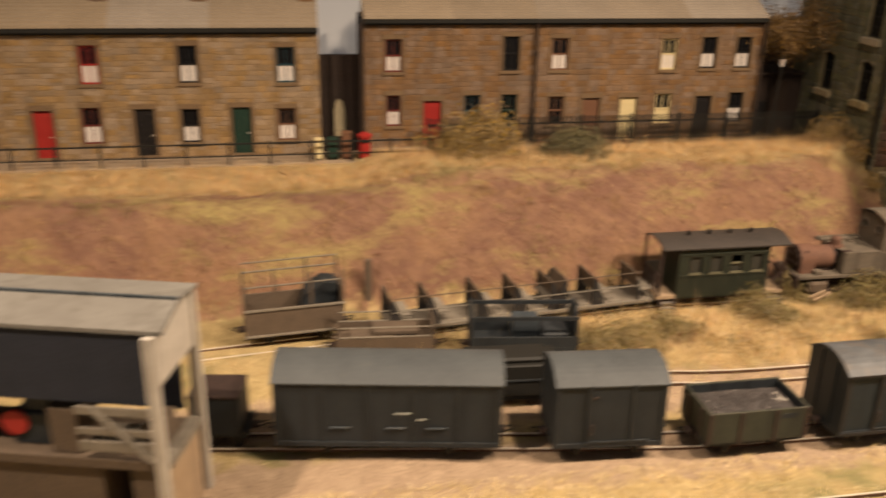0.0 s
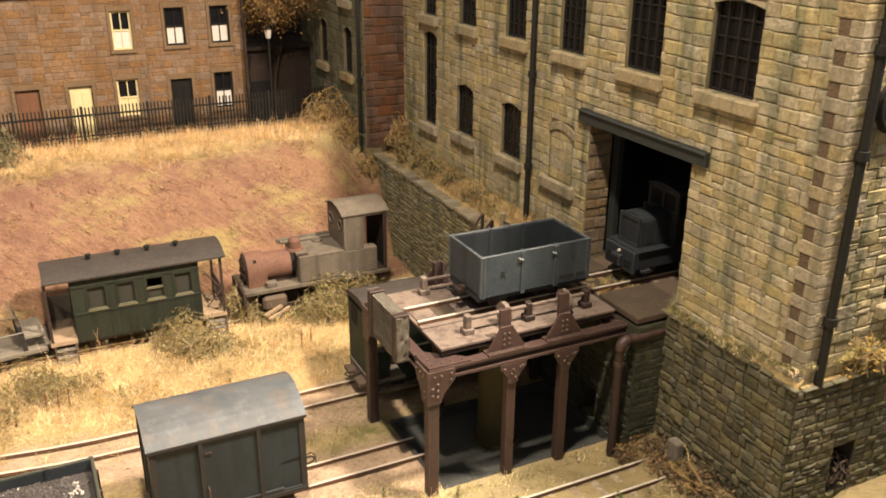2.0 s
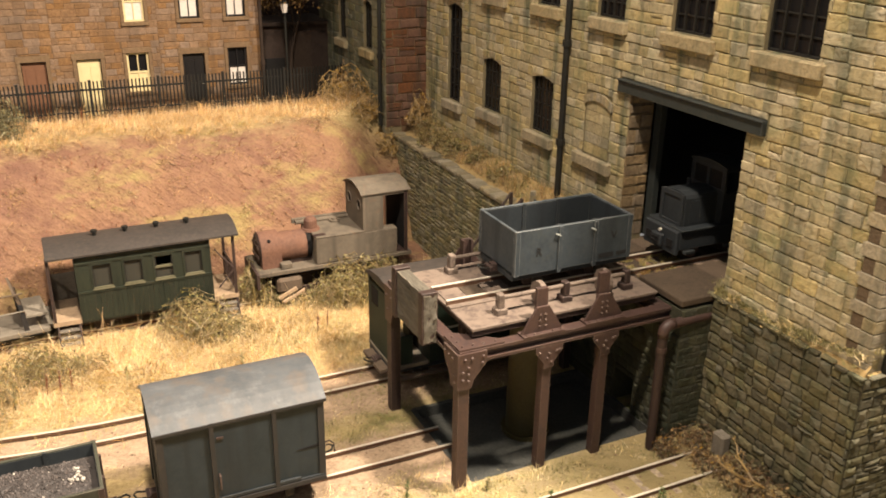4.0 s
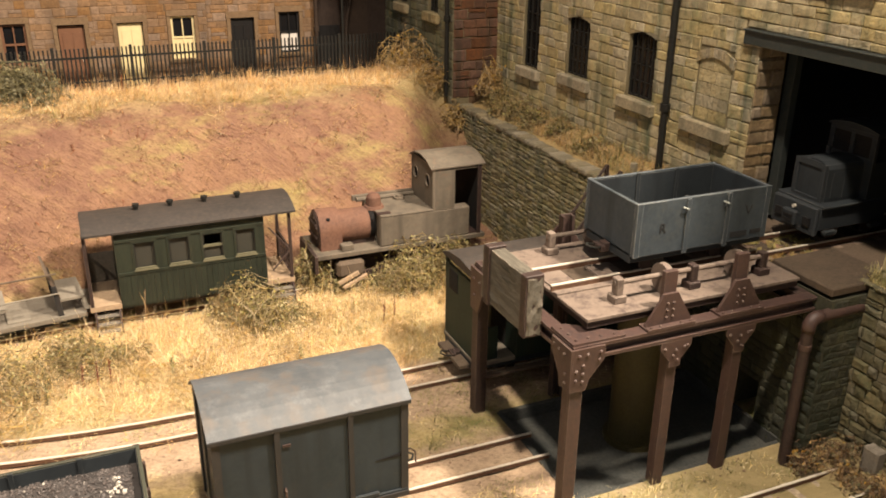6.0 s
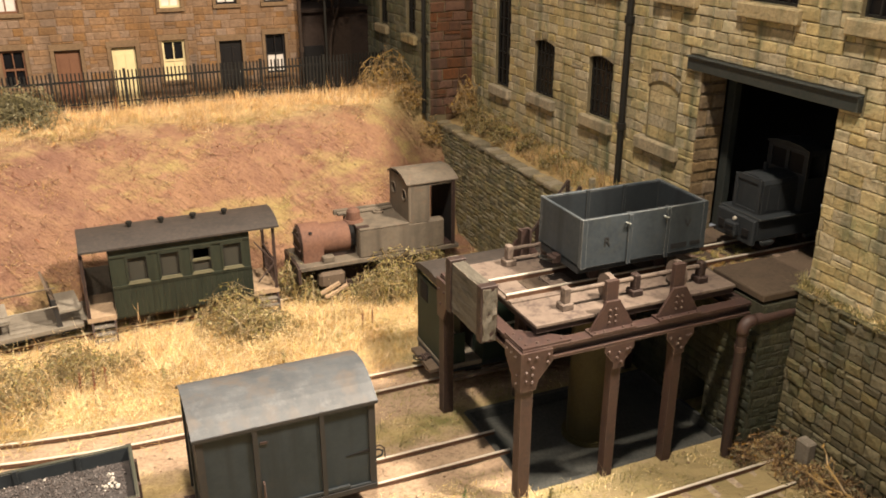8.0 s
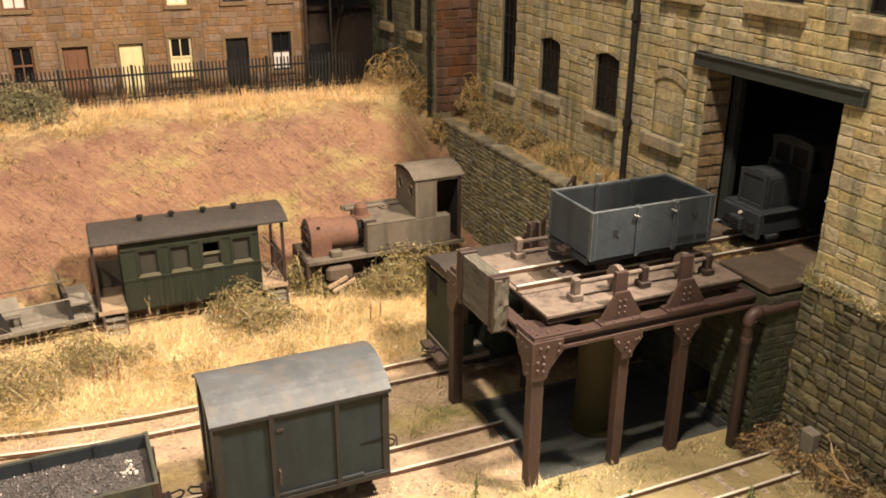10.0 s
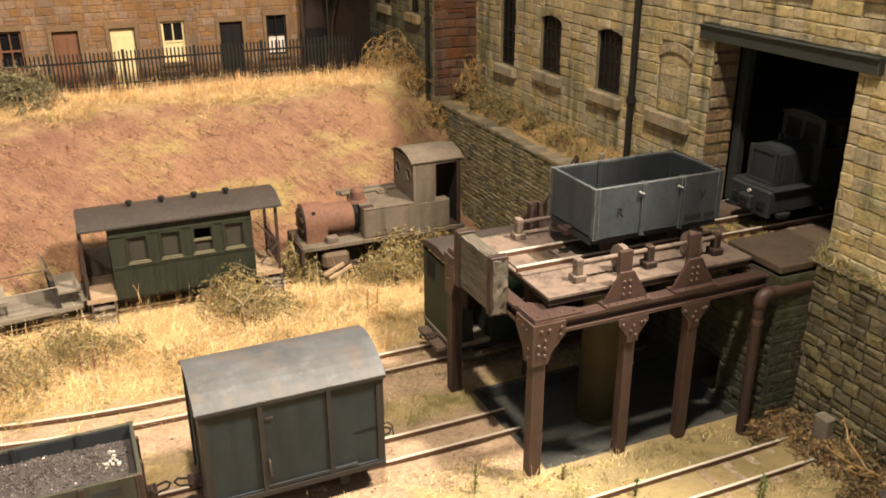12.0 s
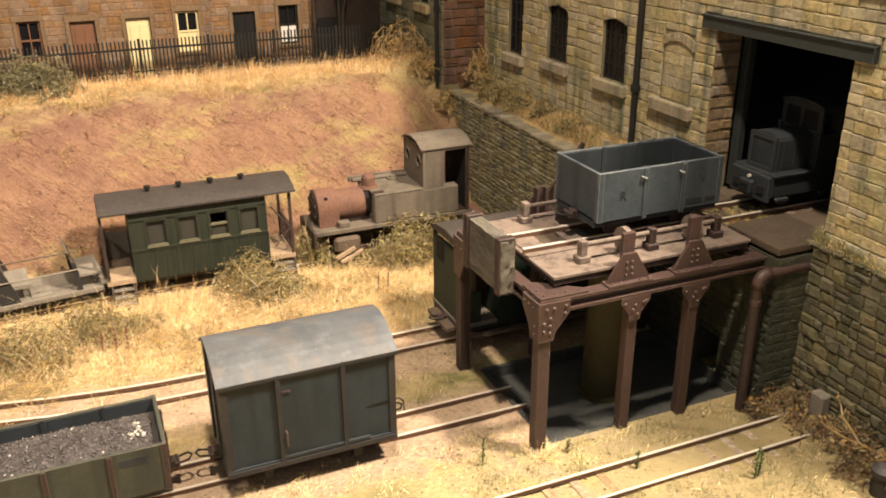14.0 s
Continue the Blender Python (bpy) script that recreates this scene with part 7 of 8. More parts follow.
def blades(name, n, area, length, material, seed, keep, label, lean=0.5, width=0.27, clump=14.0, flat=0.0, heading=None):
    """n dry blades over an area (x0, x1, y0, y1), kept where keep(x, y) beats chance: curled strips of four quads in
    clumps of uneven height that lean together. flat: the share that lies down; heading: a common direction."""
    rnd = np.random.RandomState(seed)
    rows = []
    for x, y, c in zip(rnd.uniform(area[0], area[1], n), rnd.uniform(area[2], area[3], n), rnd.uniform(0, 1, n)):
        k = keep(x, y)
        if k <= 0:
            continue
        k += 0.55 * wob(x, y, clump, seed)
        if c <= k:
            rows.append((x, y, surface_z(x, y) - 0.3, k, wob(x, y, 11, seed + 40), wob(x, y, 26, seed + 60)))
    r = np.array(rows)
    x, y, z, k, hump, turn = r.T
    m = len(r)
    L = length * rnd.uniform(0.4, 1.15, m) * np.clip(0.75 + 0.3 * k + 1.5 * hump, 0.3, 2.2)
    a = turn * 6.0 + rnd.normal(0, 0.8, m) if heading is None else heading + rnd.normal(0, 0.6, m)
    th = rnd.uniform(0.0, 0.7, m) * lean
    low = rnd.uniform(0, 1, m) < flat
    th = np.where(low, rnd.uniform(1.2, 1.6, m), th)
    curl = np.where(low, rnd.normal(0, 0.2, m), rnd.normal(0.38, 0.3, m) * lean)
    twist = rnd.normal(0, 0.4, m)
    w = width * rnd.uniform(0.6, 1.35, m) / 2
    side = a + np.pi / 2 + rnd.normal(0, 0.8, m)
    px, py = np.cos(side) * w, np.sin(side) * w
    rings = []
    for taper in (1.0, 0.95, 0.85, 0.65, 0.3):
        rings.append(np.stack([np.stack([x - px * taper, y - py * taper, z], 1), np.stack([x + px * taper, y + py * taper, z], 1)], 1))
        step = L / 4
        x, y, z = x + np.cos(a) * np.sin(th) * step, y + np.sin(a) * np.sin(th) * step, z + np.maximum(np.cos(th), -0.6) * step
        th, a = th + curl, a + twist
    V = np.stack(rings, 1).reshape(-1, 3)
    base = np.arange(m)[:, None, None] * 10
    F = (base + np.array([(0, 1, 3, 2), (2, 3, 5, 4), (4, 5, 7, 6), (6, 7, 9, 8)])[None]).reshape(-1, 4)
    return tagged(new(name, mesh_of(name, V, F, material)), label, "grass", kind="stuff")


def clear_of_tracks(x, y):
    if abs(y - main_y(x)) < 15 and x < 470 or abs(y - 367) < 9 or abs(y - coach_y(x)) < (10 if x > 395 else 15):
        return False
    if PIT[0] - 6 < x < 620 and PIT[2] - 6 < y < PIT[3] + 4:
        return False
    return True


def meadow(x, y):
    """The thick dry grass between the rear siding and the coach."""
    if not clear_of_tracks(x, y) or x > 568:
        return 0
    if y > coach_y(x) - 4:
        return 0.35 if x > 395 and y < 672 else 0
    d = y - back_y(x)
    if d < 12:
        return 0.05
    k = min(1, (d - 12) / 14)
    if x > 420:
        k *= max(0.25, 1 - (x - 420) / 140)
    return k


def foreground(x, y):
    if not clear_of_tracks(x, y) or x > 614:
        return 0
    if 462 < y < back_y(x) - 12:
        return 0.16 if x < 440 else 0.10
    if y < 428:
        k = 0.55 if x < 400 else 0.26
        return k if y > 380 or y < 352 else k * 0.35
    return 0


def bank_top(x, y):
    if x > 566 or (x < 70 and y > 836):
        return 0
    e = 744 + bay(x) + 16 * wob(x, y, 46, 9) + 10 * wob(x, y, 15, 19)
    return 0 if y < e else min(1.0, (y - e) / 14)


def bank_tufts(x, y):
    return 1.9 * max(0, wob(x * 0.5 + y * 0.3, y * 1.5, 30, 21) + 0.5 * wob(x * 0.6, y * 1.3, 9, 24) - 0.15) + 0.012


def verge_grass(x, y):
    return 0.5


def olive_patches(x, y):
    return meadow(x, y) * max(0, wob(x, y, 34, 77) * 1.6 - 0.1)


blades("dry_grass", 125000, (-330, 570, 505, 672), 15.0, "grass", 1, meadow, "thick straw-coloured dry grass beside the coach siding", 2.7, 0.16, flat=0.3, clump=24)
blades("dry_grass", 85000, (-330, 570, 505, 672), 15.0, "grass_amber", 31, meadow, "amber dry grass beside the coach siding", 2.8, 0.17, flat=0.32, clump=30)
blades("green_grass", 60000, (-330, 570, 505, 640), 5.0, "grass_green", 11, olive_patches, "olive patches in the dry grass", 1.35)
blades("dry_grass", 60000, (-120, 330, 310, 425), 5.0, "grass", 41, lambda x, y: 0.75 if clear_of_tracks(x, y) and x < 300 + 60 * wob(x, y, 50, 5) else 0, "straw-coloured dry grass in front of the vans", 1.7, 0.24, flat=0.35)
blades("dry_grass", 90000, (-330, 615, 300, 520), 4.0, "grass", 2, foreground, "thin dry grass in the foreground", 1.4, flat=0.3)
blades("dry_grass", 26000, (300, 590, 330, 426), 7.5, "grass", 43, lambda x, y: 0.9 * max(0, wob(x, y, 24, 17) * 1.5 + 0.12 - 0.3 * (x > 480)) if clear_of_tracks(x, y) and not 352 < y < 382 else 0, "straw tufts in front of the van", 2.2, 0.18, flat=0.2)
blades("dry_grass", 1500, (452, 466, 394, 406), 8.0, "grass", 44, lambda x, y: 0.7, "straw tuft round the foot of the lift post", 2.2, 0.18, flat=0.2)
blades("dry_grass", 120000, (-420, 568, 716, 862), 11.5, "grass_amber", 13, bank_top, "amber dry grass along the top of the bank", 2.3, 0.22, flat=0.55, clump=24)
blades("dry_grass", 24000, (-420, 568, 716, 862), 11.0, "grass", 3, bank_top, "dry grass along the top of the bank", 2.2, 0.2, flat=0.5, clump=20)
blades("dry_grass", 110000, (-420, 568, 680, 775), 4.5, "grass_brown", 4, bank_tufts, "flattened straw strands on the earth bank", 1.4, 0.34, flat=0.75, heading=-0.5)
blades("green_grass", 120000, (-420, 568, 694, 775), 3.4, "grass_green", 14, lambda x, y: 2.0 * max(0, wob(x * 0.45, y * 1.6, 34, 22) + 0.6 * wob(x * 0.8, y * 1.2, 10, 25) - 0.22), "flattened olive strands on the earth bank", 1.4, 0.34, flat=0.7, heading=-0.5)
blades("verge_grass", 8000, (579, 600, 503, 757), 7.0, "grass_brown", 5, verge_grass, "dry grass on the mill verge", 1.0)
blades("verge_grass", 6500, (579, 600, 503, 757), 6.5, "grass_moss", 15, verge_grass, "olive grass on the mill verge", 1.0)
blades("verge_grass", 500, (596.8, 600.2, 301, 392), 4.5, "grass", 6, verge_grass, "dry grass along the foot of the mill wall", 1.2)
blades("verge_grass", 4500, (597.0, 600.2, 301, 392), 5.0, "grass_moss", 16, verge_grass, "mossy grass along the foot of the mill wall", 1.2)
blades("green_grass", 34000, (410, 606, 322, 512), 4.2, "grass_moss", 7, lambda x, y: 0.42 if clear_of_tracks(x, y) else 0, "greenish grass round the lift", 1.1)

def ledge_moss(name, n, area, z, material, seed, label):
    """Short tufts on the level boards before the mill door."""
    rr = random.Random(seed)
    V_, F_ = [], []
    for _ in range(n):
        x, y = rr.uniform(area[0], area[1]), rr.uniform(area[2], area[3])
        if wob(x, y, 5, seed) < 0.02:
            continue
        a, h, b0 = rr.uniform(0, 6.28), rr.uniform(0.6, 2.0), len(V_)
        cx, cy = math.cos(a) * 0.25, math.sin(a) * 0.25
        V_ += [(x - cx, y - cy, z), (x + cx, y + cy, z), (x + rr.uniform(-1, 1), y + rr.uniform(-1, 1), z + h)]
        F_.append((b0, b0 + 1, b0 + 2))
    return tagged(new(name, mesh_of(name, V_, F_, material)), label, "moss", kind="stuff")


ledge_moss("moss_tufts", 5000, (579, 616, 428, 456), 81.8, "grass_green", 7, "yellow-green moss round the track before the mill door")
ledge_moss("moss_tufts", 2500, (579, 604, 426, 436), 82.0, "leaf_gold", 9, "golden moss beside the track before the mill door")
blades("twig_litter", 4200, (-420, 566, 684, 760), 9.0, "dock", 21, lambda x, y: 0.6, "thin dark twigs lying on the bank", 1.2, 0.5, flat=0.9, heading=-0.6)

# clods and small stones on the bank and in the ballast
rnd = np.random.RandomState(8)
V, F = [], []
for _ in range(6500):
    x, y = rnd.uniform(-420, 566), rnd.uniform(682, 752)
    if rnd.uniform() < 0.35:
        y = rnd.uniform(340, 530)
        if PIT[0] - 4 < x < 620 and PIT[2] - 4 < y < PIT[3] + 4:
            continue
    z, q = ground_z(x, y), rnd.uniform(0.25, 0.75) * (1.5 if rnd.uniform() < 0.08 else 1)
    b0 = len(V)
    for u, v, w in ((1, 0, 0), (0, 1, 0), (-1, 0, 0), (0, -1, 0), (0, 0, 1), (0, 0, -1)):
        s_ = q * rnd.uniform(0.6, 1.2)
        V.append((x + u * s_ + rnd.uniform(-0.2, 0.2) * q, y + v * s_, z + w * s_ * 0.7 + 0.1))
    for i in range(4):
        F += [(b0 + i, b0 + (i + 1) % 4, b0 + 4), (b0 + (i + 1) % 4, b0 + i, b0 + 5)]
tagged(new("clods", mesh_of("clods", V, F, "clod")), "scattered earth clods and small stones", "stones", kind="stuff")


def shrub(name, x, y, z, size, high, twigs, leaves, leaf, seed, label, twig="bramble_stem", leaf_size=2.0, thick=0.3):
    """A domed tangle of arching stems with small leaves: size is the radius, high the height."""
    rnd = random.Random(seed)
    s = thing(name, x, y, z, 0, label, "shrub")
    lobes = [(Vector((rnd.uniform(-0.5, 0.5), rnd.uniform(-0.4, 0.4), 0)) * size, rnd.uniform(0.55, 0.85)) for _ in range(4)]

    def up():
        a, e = rnd.uniform(0, 6.283), math.asin(rnd.uniform(0.0, 1.0))
        return Vector((math.cos(a) * math.cos(e), math.sin(a) * math.cos(e), math.sin(e)))
    bm = bmesh.new()
    spots = []
    for _ in range(twigs):
        c, k = rnd.choice(lobes)
        d0, d1 = up(), up()
        if rnd.random() < 0.45:
            d0.z *= 0.15
        q = rnd.uniform(0.5, 1.08) * k
        r = rnd.uniform(0.6, 1.3) * thick
        p = None
        for i in range(6):
            f = i / 5 * rnd.uniform(0.9, 1.0)
            d = d0.lerp(d1, f).normalized()
            n = c + Vector((d.x * size * q, d.y * size * q, d.z * high * q * 1.15)) + Vector((rnd.gauss(0, 0.05), rnd.gauss(0, 0.05), rnd.gauss(0, 0.05))) * size
            n.z = max(n.z, 0.2)
            if p is not None:
                rod(bm, p, n, r * (1 - 0.12 * i), 3, r * (0.88 - 0.12 * i))
                spots.append(n)
            p = n
    part("tangle", bm, twig, s)["kind"] = "stuff"
    V, F = [], []
    for _ in range(leaves):
        c = rnd.choice(spots) + Vector((rnd.gauss(0, 1.3), rnd.gauss(0, 1.3), rnd.gauss(0, 1.1)))
        c.z = max(c.z, 0.3)
        m = Euler((rnd.gauss(0, 0.7), rnd.gauss(0, 0.7), rnd.random() * 6.3)).to_matrix()
        k = leaf_size * rnd.uniform(0.5, 1.3)
        b0 = len(V)
        for u, v in ((-0.5, 0), (0, -0.32), (0.6, 0), (0, 0.32)):
            V.append(tuple(c + m @ Vector((u * k, v * k, 0.15 * k if u > 0 else 0))))
        F.append((b0, b0 + 1, b0 + 2, b0 + 3))
    if V:
        ob = new("foliage", mesh_of("leaves", V, F, leaf))
        ob.parent = s
        ob["kind"] = "stuff"
    return s


shrub_twigs = 1.7
green_lab = "tangled bramble with small olive leaves in the dry grass"
for i, (x, y, sz, hi, tw, lv_) in enumerate(((374, 612, 28, 28, 190, 1100), (396, 606, 18, 18, 80, 450), (486, 626, 25, 38, 170, 1500), (508, 624, 19, 34, 110, 900), (474, 620, 18, 15, 70, 350), (272, 592, 22, 24, 120, 600), (238, 574, 30, 24, 150, 700), (205, 574, 26, 22, 120, 500), (302, 596, 16, 12, 50, 180), (543, 628, 20, 16, 70, 350), (470, 632, 20, 22, 110, 700), (452, 628, 14, 12, 60, 260), (420, 650, 14, 38, 90, 900), (436, 640, 12, 14, 50, 300), (286, 668, 16, 16, 70, 200))):
    shrub("bramble", x, y, surface_z(x, y) - 1, sz, hi, int(tw * shrub_twigs), int(lv_ * 1.7), "leaf", 30 + i, green_lab, thick=0.3, leaf_size=1.7)
for i, (x, y, sz, hi) in enumerate(((330, 572, 26, 8), (296, 576, 24, 10), (410, 590, 24, 9), (440, 600, 22, 9), (455, 574, 20, 7), (350, 590, 22, 8), (250, 556, 26, 8), (500, 590, 22, 8), (214, 596, 24, 10), (390, 574, 20, 6))):
    shrub("dry_tangle", x, y, surface_z(x, y) - 1, sz, hi, 110, 40, "leaf_gold", 140 + i, "low tangle of golden dead stems in the grass", "twig", thick=0.2)
for i, (x, y, sz, hi) in enumerate(((270, 802, 36, 30), (246, 808, 26, 22))):
    shrub("bramble", x, y, surface_z(x, y) - 1, sz, hi, 200, 3200, "bush_dark", 50 + i, "dark olive bush against the railings", "bush_dark")
shrub("golden_bush", 172, 816, 92, 56, 66, 260, 3800, "leaf_gold", 61, "large golden-leaved bush before the terrace", leaf_size=2.8)
shrub("golden_bush", 138, 826, 93, 36, 40, 140, 1500, "leaf_gold", 62, "golden-leaved bush before the terrace", leaf_size=2.5)
for i, (x, y, sz, hi) in enumerate(((545, 808, 24, 36), (556, 775, 20, 26), (566, 752, 15, 20), (590, 742, 15, 34))):
    shrub("dry_bush", x, y, surface_z(x, y) - 1, sz, hi, 130, 420, "leaf_gold", 70 + i, "bare tangled straw-coloured bush at the wall corner", "twig", thick=0.42)
for i, (x, y, sz, hi) in enumerate(((588, 640, 11, 12), (586, 690, 13, 24), (588, 600, 10, 10), (585, 715, 14, 28), (586, 665, 12, 16))):
    shrub("verge_weed", x, y, surface_z(x, y) - 1, sz, hi, 60, 300, "leaf", 80 + i, "low olive weeds on the mill verge")
for i, (x, y, sz, hi) in enumerate(((586, 348, 14, 15), (584, 382, 13, 13), (572, 385, 11, 9), (588, 326, 14, 16), (580, 372, 10, 8))):
    shrub("dry_bush", x, y, ground_z(x, y) - 1, sz, hi, 60, 50, "leaf_gold", 90 + i, "sprawling brown twigs at the wall foot", "scrub_stem", thick=0.24)
for i, (x, y, sz, hi) in enumerate(((590, 378, 11, 11), (584, 358, 12, 10), (590, 340, 12, 13), (574, 384, 9, 7), (592, 312, 14, 14), (576, 330, 12, 9))):
    shrub("brown_scrub", x, y, ground_z(x, y) - 1, sz, hi, 90, 130, "bush_dark", 120 + i, "dead brown scrub at the foot of the rubble wall", "scrub_stem", thick=0.26)
shrub("verge_weed", 636, 300, 85, 12, 24, 60, 380, "leaf_gold", 97, "yellow-leaved weed on the mill corner")
shrub("verge_weed", 656, 300, 85, 13, 20, 60, 420, "leaf", 98, "green weed under the mill end wall")
blades("verge_grass", 2600, (602, 720, 297.5, 302), 6.0, "grass_green", 18, verge_grass, "olive grass below the mill end wall", 1.3)
shrub("dead_roots", 638, 301, 20, 9, 20, 60, 60, "bush_dark", 99, "dark brown dead plant in the broken drain hole", "rust_dark", thick=0.4)
# a dead sprig with thick pale branches at the wall foot
sp = thing("dead_sprig", 590, 332, 7, 0, "dead pale-branched sprig at the foot of the rubble wall", "plant")
rnd = random.Random(55)
bm = bmesh.new()


def sprig(p, d, n, r):
    for i in range(n):
        q = p + d * 4.6
        rod(bm, p, q, r, 6, r * 0.86)
        r *= 0.86
        if i:
            for _ in range(2):
                w = (d * 0.7 + Vector((rnd.uniform(-1, 1), rnd.uniform(-1, 1), rnd.uniform(-0.3, 1)))).normalized() * rnd.uniform(2.5, 5)
                rod(bm, q, q + w, r * 0.6, 5, r * 0.35)
                for _ in range(4):
                    v = Vector((rnd.uniform(-1, 1), rnd.uniform(-1, 1), rnd.uniform(-0.5, 1))) * 1.2
                    rod(bm, q + w, q + w + v, 0.26, 4, 0.14)
        p, d = q, (d + Vector((rnd.uniform(-0.3, 0.3), rnd.uniform(-0.3, 0.3), rnd.uniform(-0.1, 0.35)))).normalized()


sprig(Vector((0, 0, 0)), Vector((-0.75, 0.35, 0.55)).normalized(), 6, 0.85)
sprig(Vector((-7, 3, 5)), Vector((-0.2, 0.7, 0.8)).normalized(), 4, 0.6)
sprig(Vector((-5, 2, 3)), Vector((-0.9, -0.1, 0.15)).normalized(), 4, 0.6)
part("branch", bm, "twig", sp)
# weeds that stand alone, the red ones dead docks
for i, (x, y, h, kind_) in enumerate(((492, 372, 9, "weed_green"), (536, 346, 17, "weed_green"), (539, 347, 13, "weed_green"), (470, 395, 8, "leaf"), (430, 402, 15, "weed_green"), (322, 566, 12, "leaf"), (262, 562, 12, "leaf"), (352, 548, 9, "leaf"), (388, 560, 9, "leaf"), (286, 566, 17, "dock"), (292, 570, 14, "dock"), (279, 571, 13, "dock"), (444, 584, 13, "dock"), (452, 588, 11, "dock"), (236, 846, 15, "dock"), (330, 842, 14, "dock"), (356, 838, 12, "dock"), (560, 628, 13, "leaf"), (563, 640, 16, "weed_green"), (556, 619, 10, "dock"), (565, 612, 12, "leaf"), (561, 603, 9, "weed_green"))):
    rnd = random.Random(200 + i)
    wd = thing("weed", x, y, surface_z(x, y) - 0.5, 0, "single upright green weed among the dry grass" if kind_ != "dock" else "dead red-brown dock stem among the dry grass", "weed")
    bm = bmesh.new()
    rod(bm, (0, 0, 0), (0.6, 0.3, h), 0.5 if kind_ == "dock" else 0.35, 4, 0.2)
    part("stem", bm, kind_, wd)
    V, F = [], []
    for _ in range(46):
        z_ = rnd.uniform(0.2, 1) * h
        m = Euler((rnd.uniform(-0.8, 0.8), rnd.uniform(-0.8, 0.8), rnd.random() * 6.3)).to_matrix()
        f = 1.0 if kind_ != "dock" else 0.75
        b0 = len(V)
        for u, v in ((0, 0), (0.8, -0.35), (1.7, 0), (0.8, 0.35)):
            V.append(tuple(Vector((0.6 * z_ / h, 0.3 * z_ / h, z_)) + m @ Vector((u * f, v * f, 0))))
        F.append((b0, b0 + 1, b0 + 2, b0 + 3))
    ob = new("foliage", mesh_of("leaves", V, F, kind_))
    ob.parent = wd
    ob["kind"] = "stuff"


def tree(x, y, z, h, spread, seed, leaves, label):
    rnd = random.Random(seed)
    t = thing("tree", x, y, z, 0, label, "tree")
    bm = bmesh.new()
    tips = []

    def grow(p, d, L, r, depth):
        n = 3
        for i in range(n):
            q = p + d * (L / n)
            rod(bm, p, q, r * (1 - 0.2 * i), 5, r * (1 - 0.2 * (i + 1)))
            p = q
            d = (d + Vector((rnd.uniform(-0.3, 0.3), rnd.uniform(-0.3, 0.3), rnd.uniform(-0.1, 0.2)))).normalized()
            if depth < 2:
                tips.append(p.copy())
        if depth:
            for _ in range(4):
                e = (d + Vector((rnd.uniform(-1, 1), rnd.uniform(-1, 1), rnd.uniform(-0.4, 0.6))) * 0.9).normalized()
                grow(p, e, L * rnd.uniform(0.5, 0.8), r * 0.45, depth - 1)

    grow(Vector((0, 0, 0)), Vector((0.05, 0, 1)), h * 0.42, 2.6, 3)
    part("trunk", bm, "timber_shade", t)
    V, F = [], []
    for _ in range(leaves):
        c = rnd.choice(tips) + Vector((rnd.gauss(0, spread), rnd.gauss(0, spread), rnd.gauss(0, spread)))
        m = Euler((rnd.random() * 6.3, rnd.random() * 6.3, rnd.random() * 6.3)).to_matrix()
        k = rnd.uniform(1.2, 3.0)
        b0 = len(V)
        for u, v in ((-0.5, 0), (0, -0.32), (0.6, 0), (0, 0.32)):
            V.append(tuple(c + m @ Vector((u * k, v * k, 0))))
        F.append((b0, b0 + 1, b0 + 2, b0 + 3))
    ob = new("crown", mesh_of("crown", V, F, "leaf_brown"))
    ob.parent = t
    ob["kind"] = "stuff"


tree(520, 893, 92, 146, 8.0, 5, 15000, "autumn tree with golden-brown leaves over the sheds")

# ---- blocks of the walls ----
sh = stone_shapes(1, 6.3, 7, 15, 313.5, 757, 80, 330, [(a - 0.2, b + 0.2, c - 8 if (a, b, c, d) != DOORWAY else c, d + 0.3) for a, b, c, d in mill_holes] + [(377, 489, 171, 178.5), BLIND], 0.38, 0.25, 0.05)
lay_stones(mill, "x", 600, sh, "stone", 0.7, 2, (303, 400, 78, 190))
sh = stone_shapes(3, 6.3, 7, 14, 602, 820, 80, 330, [(a - 0.2, b + 0.2, c - 8, d + 0.3) for a, b, c, d in end_holes], 0.5, 0.25)
lay_stones(mill_end, "y", 302, sh, "stone", 0.7, 4, (602, 680, 70, 170))
# alternate quoins, some lost
rnd = random.Random(12)
z = 84.0
k = 0
while z < 328:
    h = rnd.uniform(6.0, 7.0)
    if k % 2 == 0:
        part("quoin", boxes((599.2, 612, 301.2, 315.5, z, z + h - 0.35), bevel=0.35), "stone_pale", mill)
    else:
        part("quoin", boxes((599.3, 622, 301.2, 307.8, z, z + h - 0.35), bevel=0.35), "stone_pale", mill)
        # Shallow inset in dark brown; the shade of a deep hollow is painted.
        part("quoin_gap", boxes((599.75, 600.2, 307.8, 313.4, z, z + h - 0.3)), "quoin_hollow", mill, "brown hollow left by a lost quoin")
    z += h
    k += 1
sh = stone_shapes(5, 7.2, 8, 16, 757, 930, 84, 330, [(a - 0.2, b + 0.2, c - 8, d + 0.3) for a, b, c, d in wing_holes], 0.45, 0.2)
lay_stones(wing, "x", 563, sh, "wing_stone", 0.7, 6)
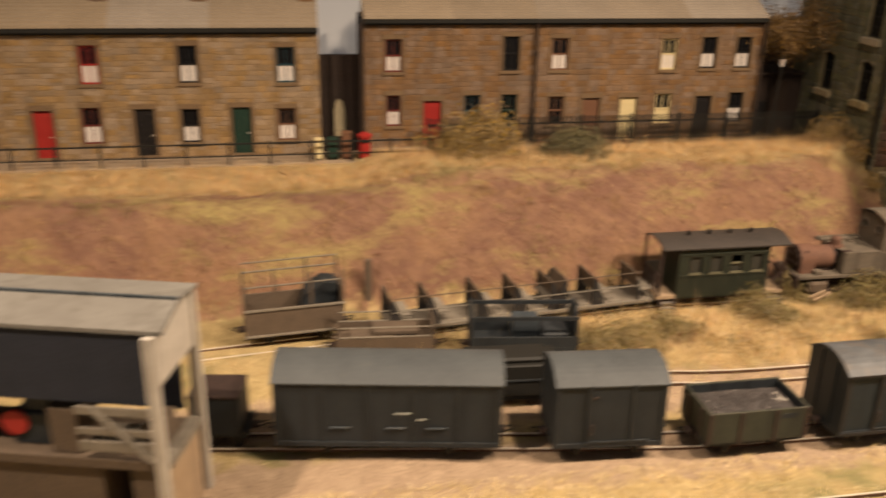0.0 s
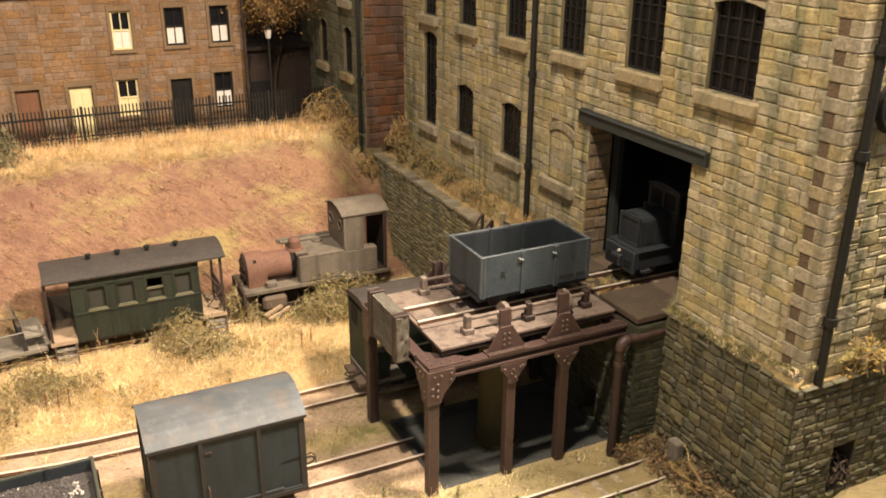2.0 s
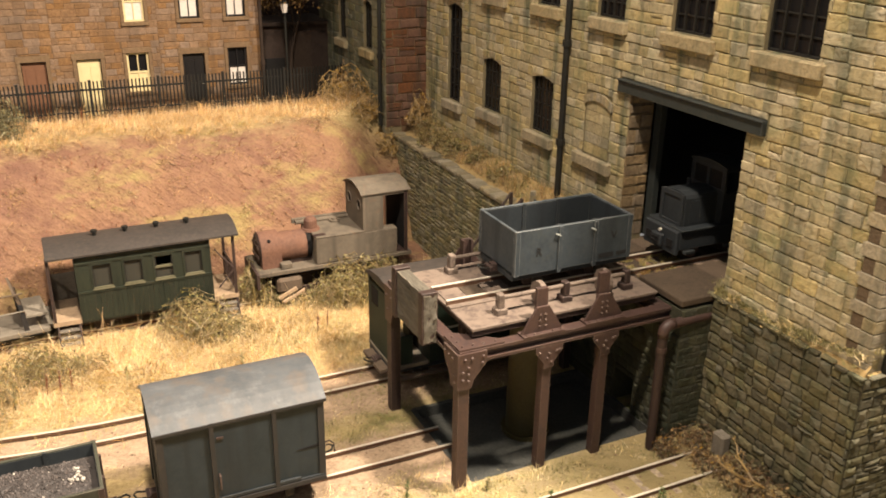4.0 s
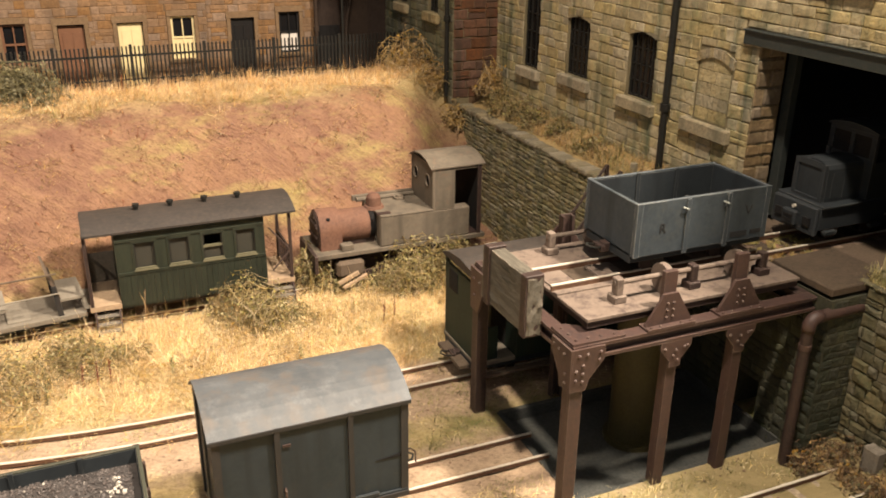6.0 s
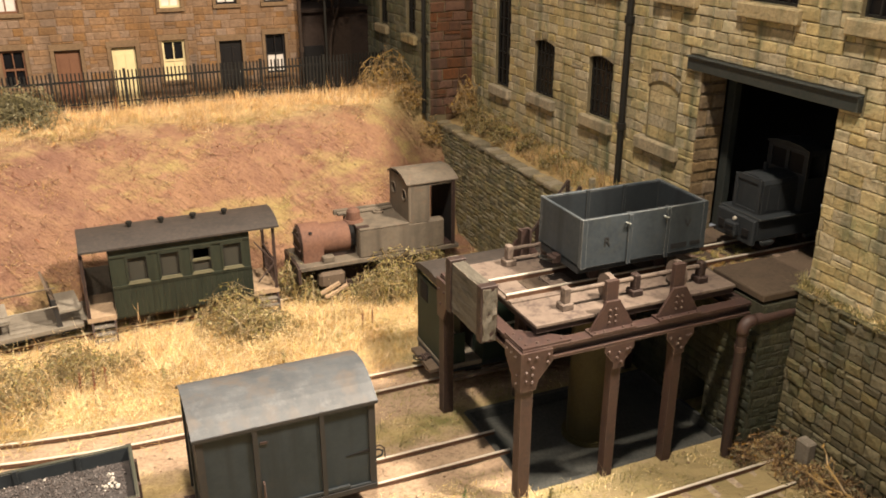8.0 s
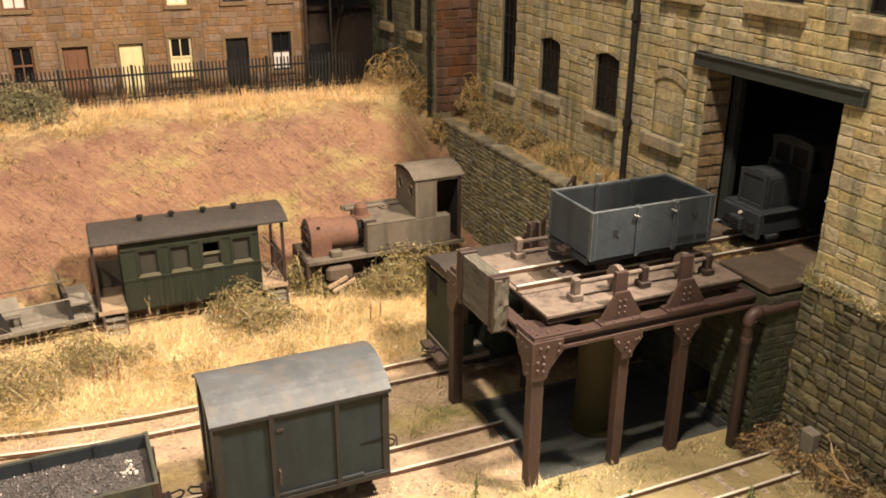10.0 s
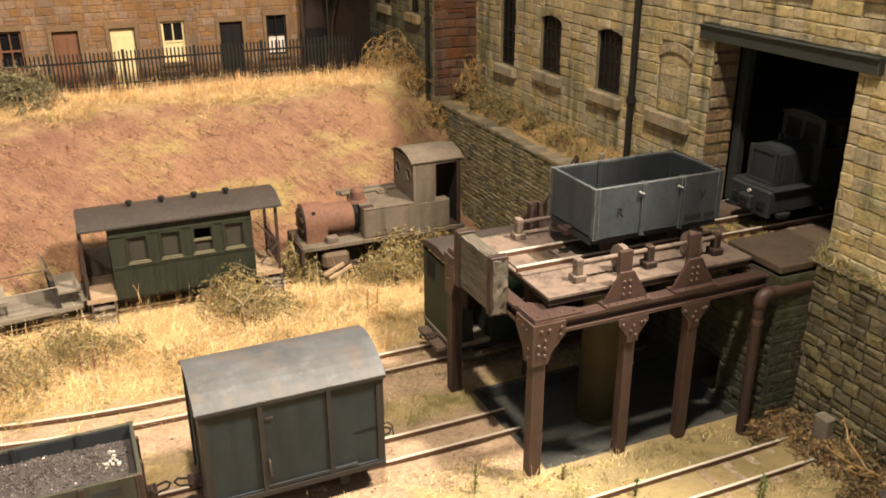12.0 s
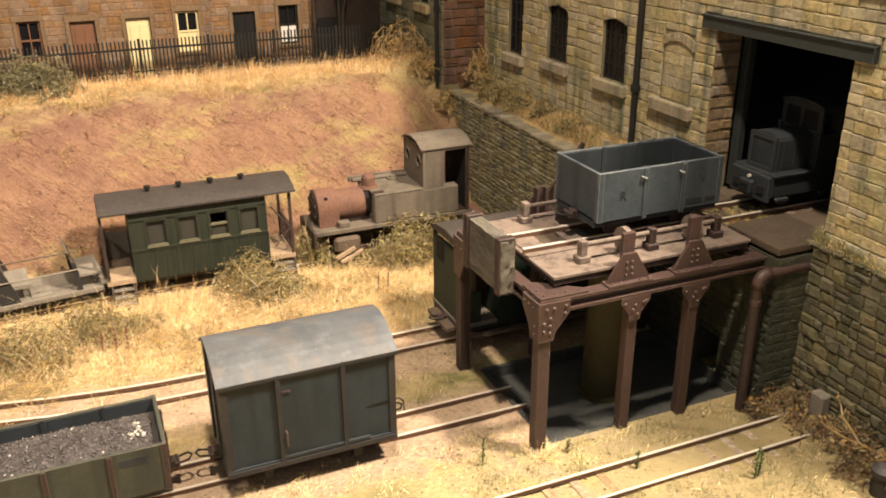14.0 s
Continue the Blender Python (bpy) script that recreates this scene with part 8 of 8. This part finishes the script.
sh = stone_shapes(7, 8.0, 9, 18, 563, 600, 90, 330, [], 0.7, 0.3)
lay_stones(wing_end, "y", 757, sh, "red_stone", 1.0, 8)
sh = stone_shapes(9, 5.4, 4.5, 11, 299, 391, -3, LOW_TOP, [], 0.5, 0.3, 0.1)
lay_stones(low_a, "x", 597, sh, "rubble", 1.15, 10, (299, 391, -3, 84))
sh = stone_shapes(11, 5.0, 4.5, 11, 597, 880, -3, LOW_TOP, [DRAIN], 0.5, 0.3, 0.1)
lay_stones(low_b, "y", 299, sh, "rubble", 0.9, 12, (597, 690, -3, 84))
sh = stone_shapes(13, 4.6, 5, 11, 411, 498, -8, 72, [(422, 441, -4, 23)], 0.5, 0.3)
lay_stones(low_c, "x", 577, sh, "shaded_rubble", 0.8, 14)
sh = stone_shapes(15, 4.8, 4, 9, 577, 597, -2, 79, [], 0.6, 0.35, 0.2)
lay_stones(low_d, "y", 391, sh, "shaded_rubble", 0.28, 16)
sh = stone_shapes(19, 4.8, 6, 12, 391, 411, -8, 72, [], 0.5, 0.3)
lay_stones(low_d, "x", 577, sh, "shaded_rubble", 0.8, 20)
sh = stone_shapes(17, 3.4, 4, 10, 500, 866, -2, 82, [], 0.4, 0.35)
lay_stones(ret, "x", 570, sh, "drystone", 0.9, 18)
# stones of the door reveals
rv = thing("door_reveal", 600, 478.2, 85, 0, "dark brown rounded stones of the mill door reveal", "reveal", kind="structure")
rnd = random.Random(77)
z = 0.0
while z < 85:
    h = min(rnd.uniform(5.5, 9.5), 86 - z)
    a = rnd.choice((5.0, 7.5, 10.0, 15.4))
    d = rnd.uniform(0.5, 1.6)
    part("stone", boxes((-0.9, a - 0.4, -d, 0, z + 0.25, z + h - 0.3), bevel=min(0.9, d * 0.8)), "reveal_stone", rv)
    if a < 15:
        d = rnd.uniform(0.4, 1.4)
        part("stone", boxes((a + 0.1, 15.4, -d, 0, z + 0.25, z + h - 0.3), bevel=min(0.9, d * 0.8)), "reveal_stone", rv)
    z += h
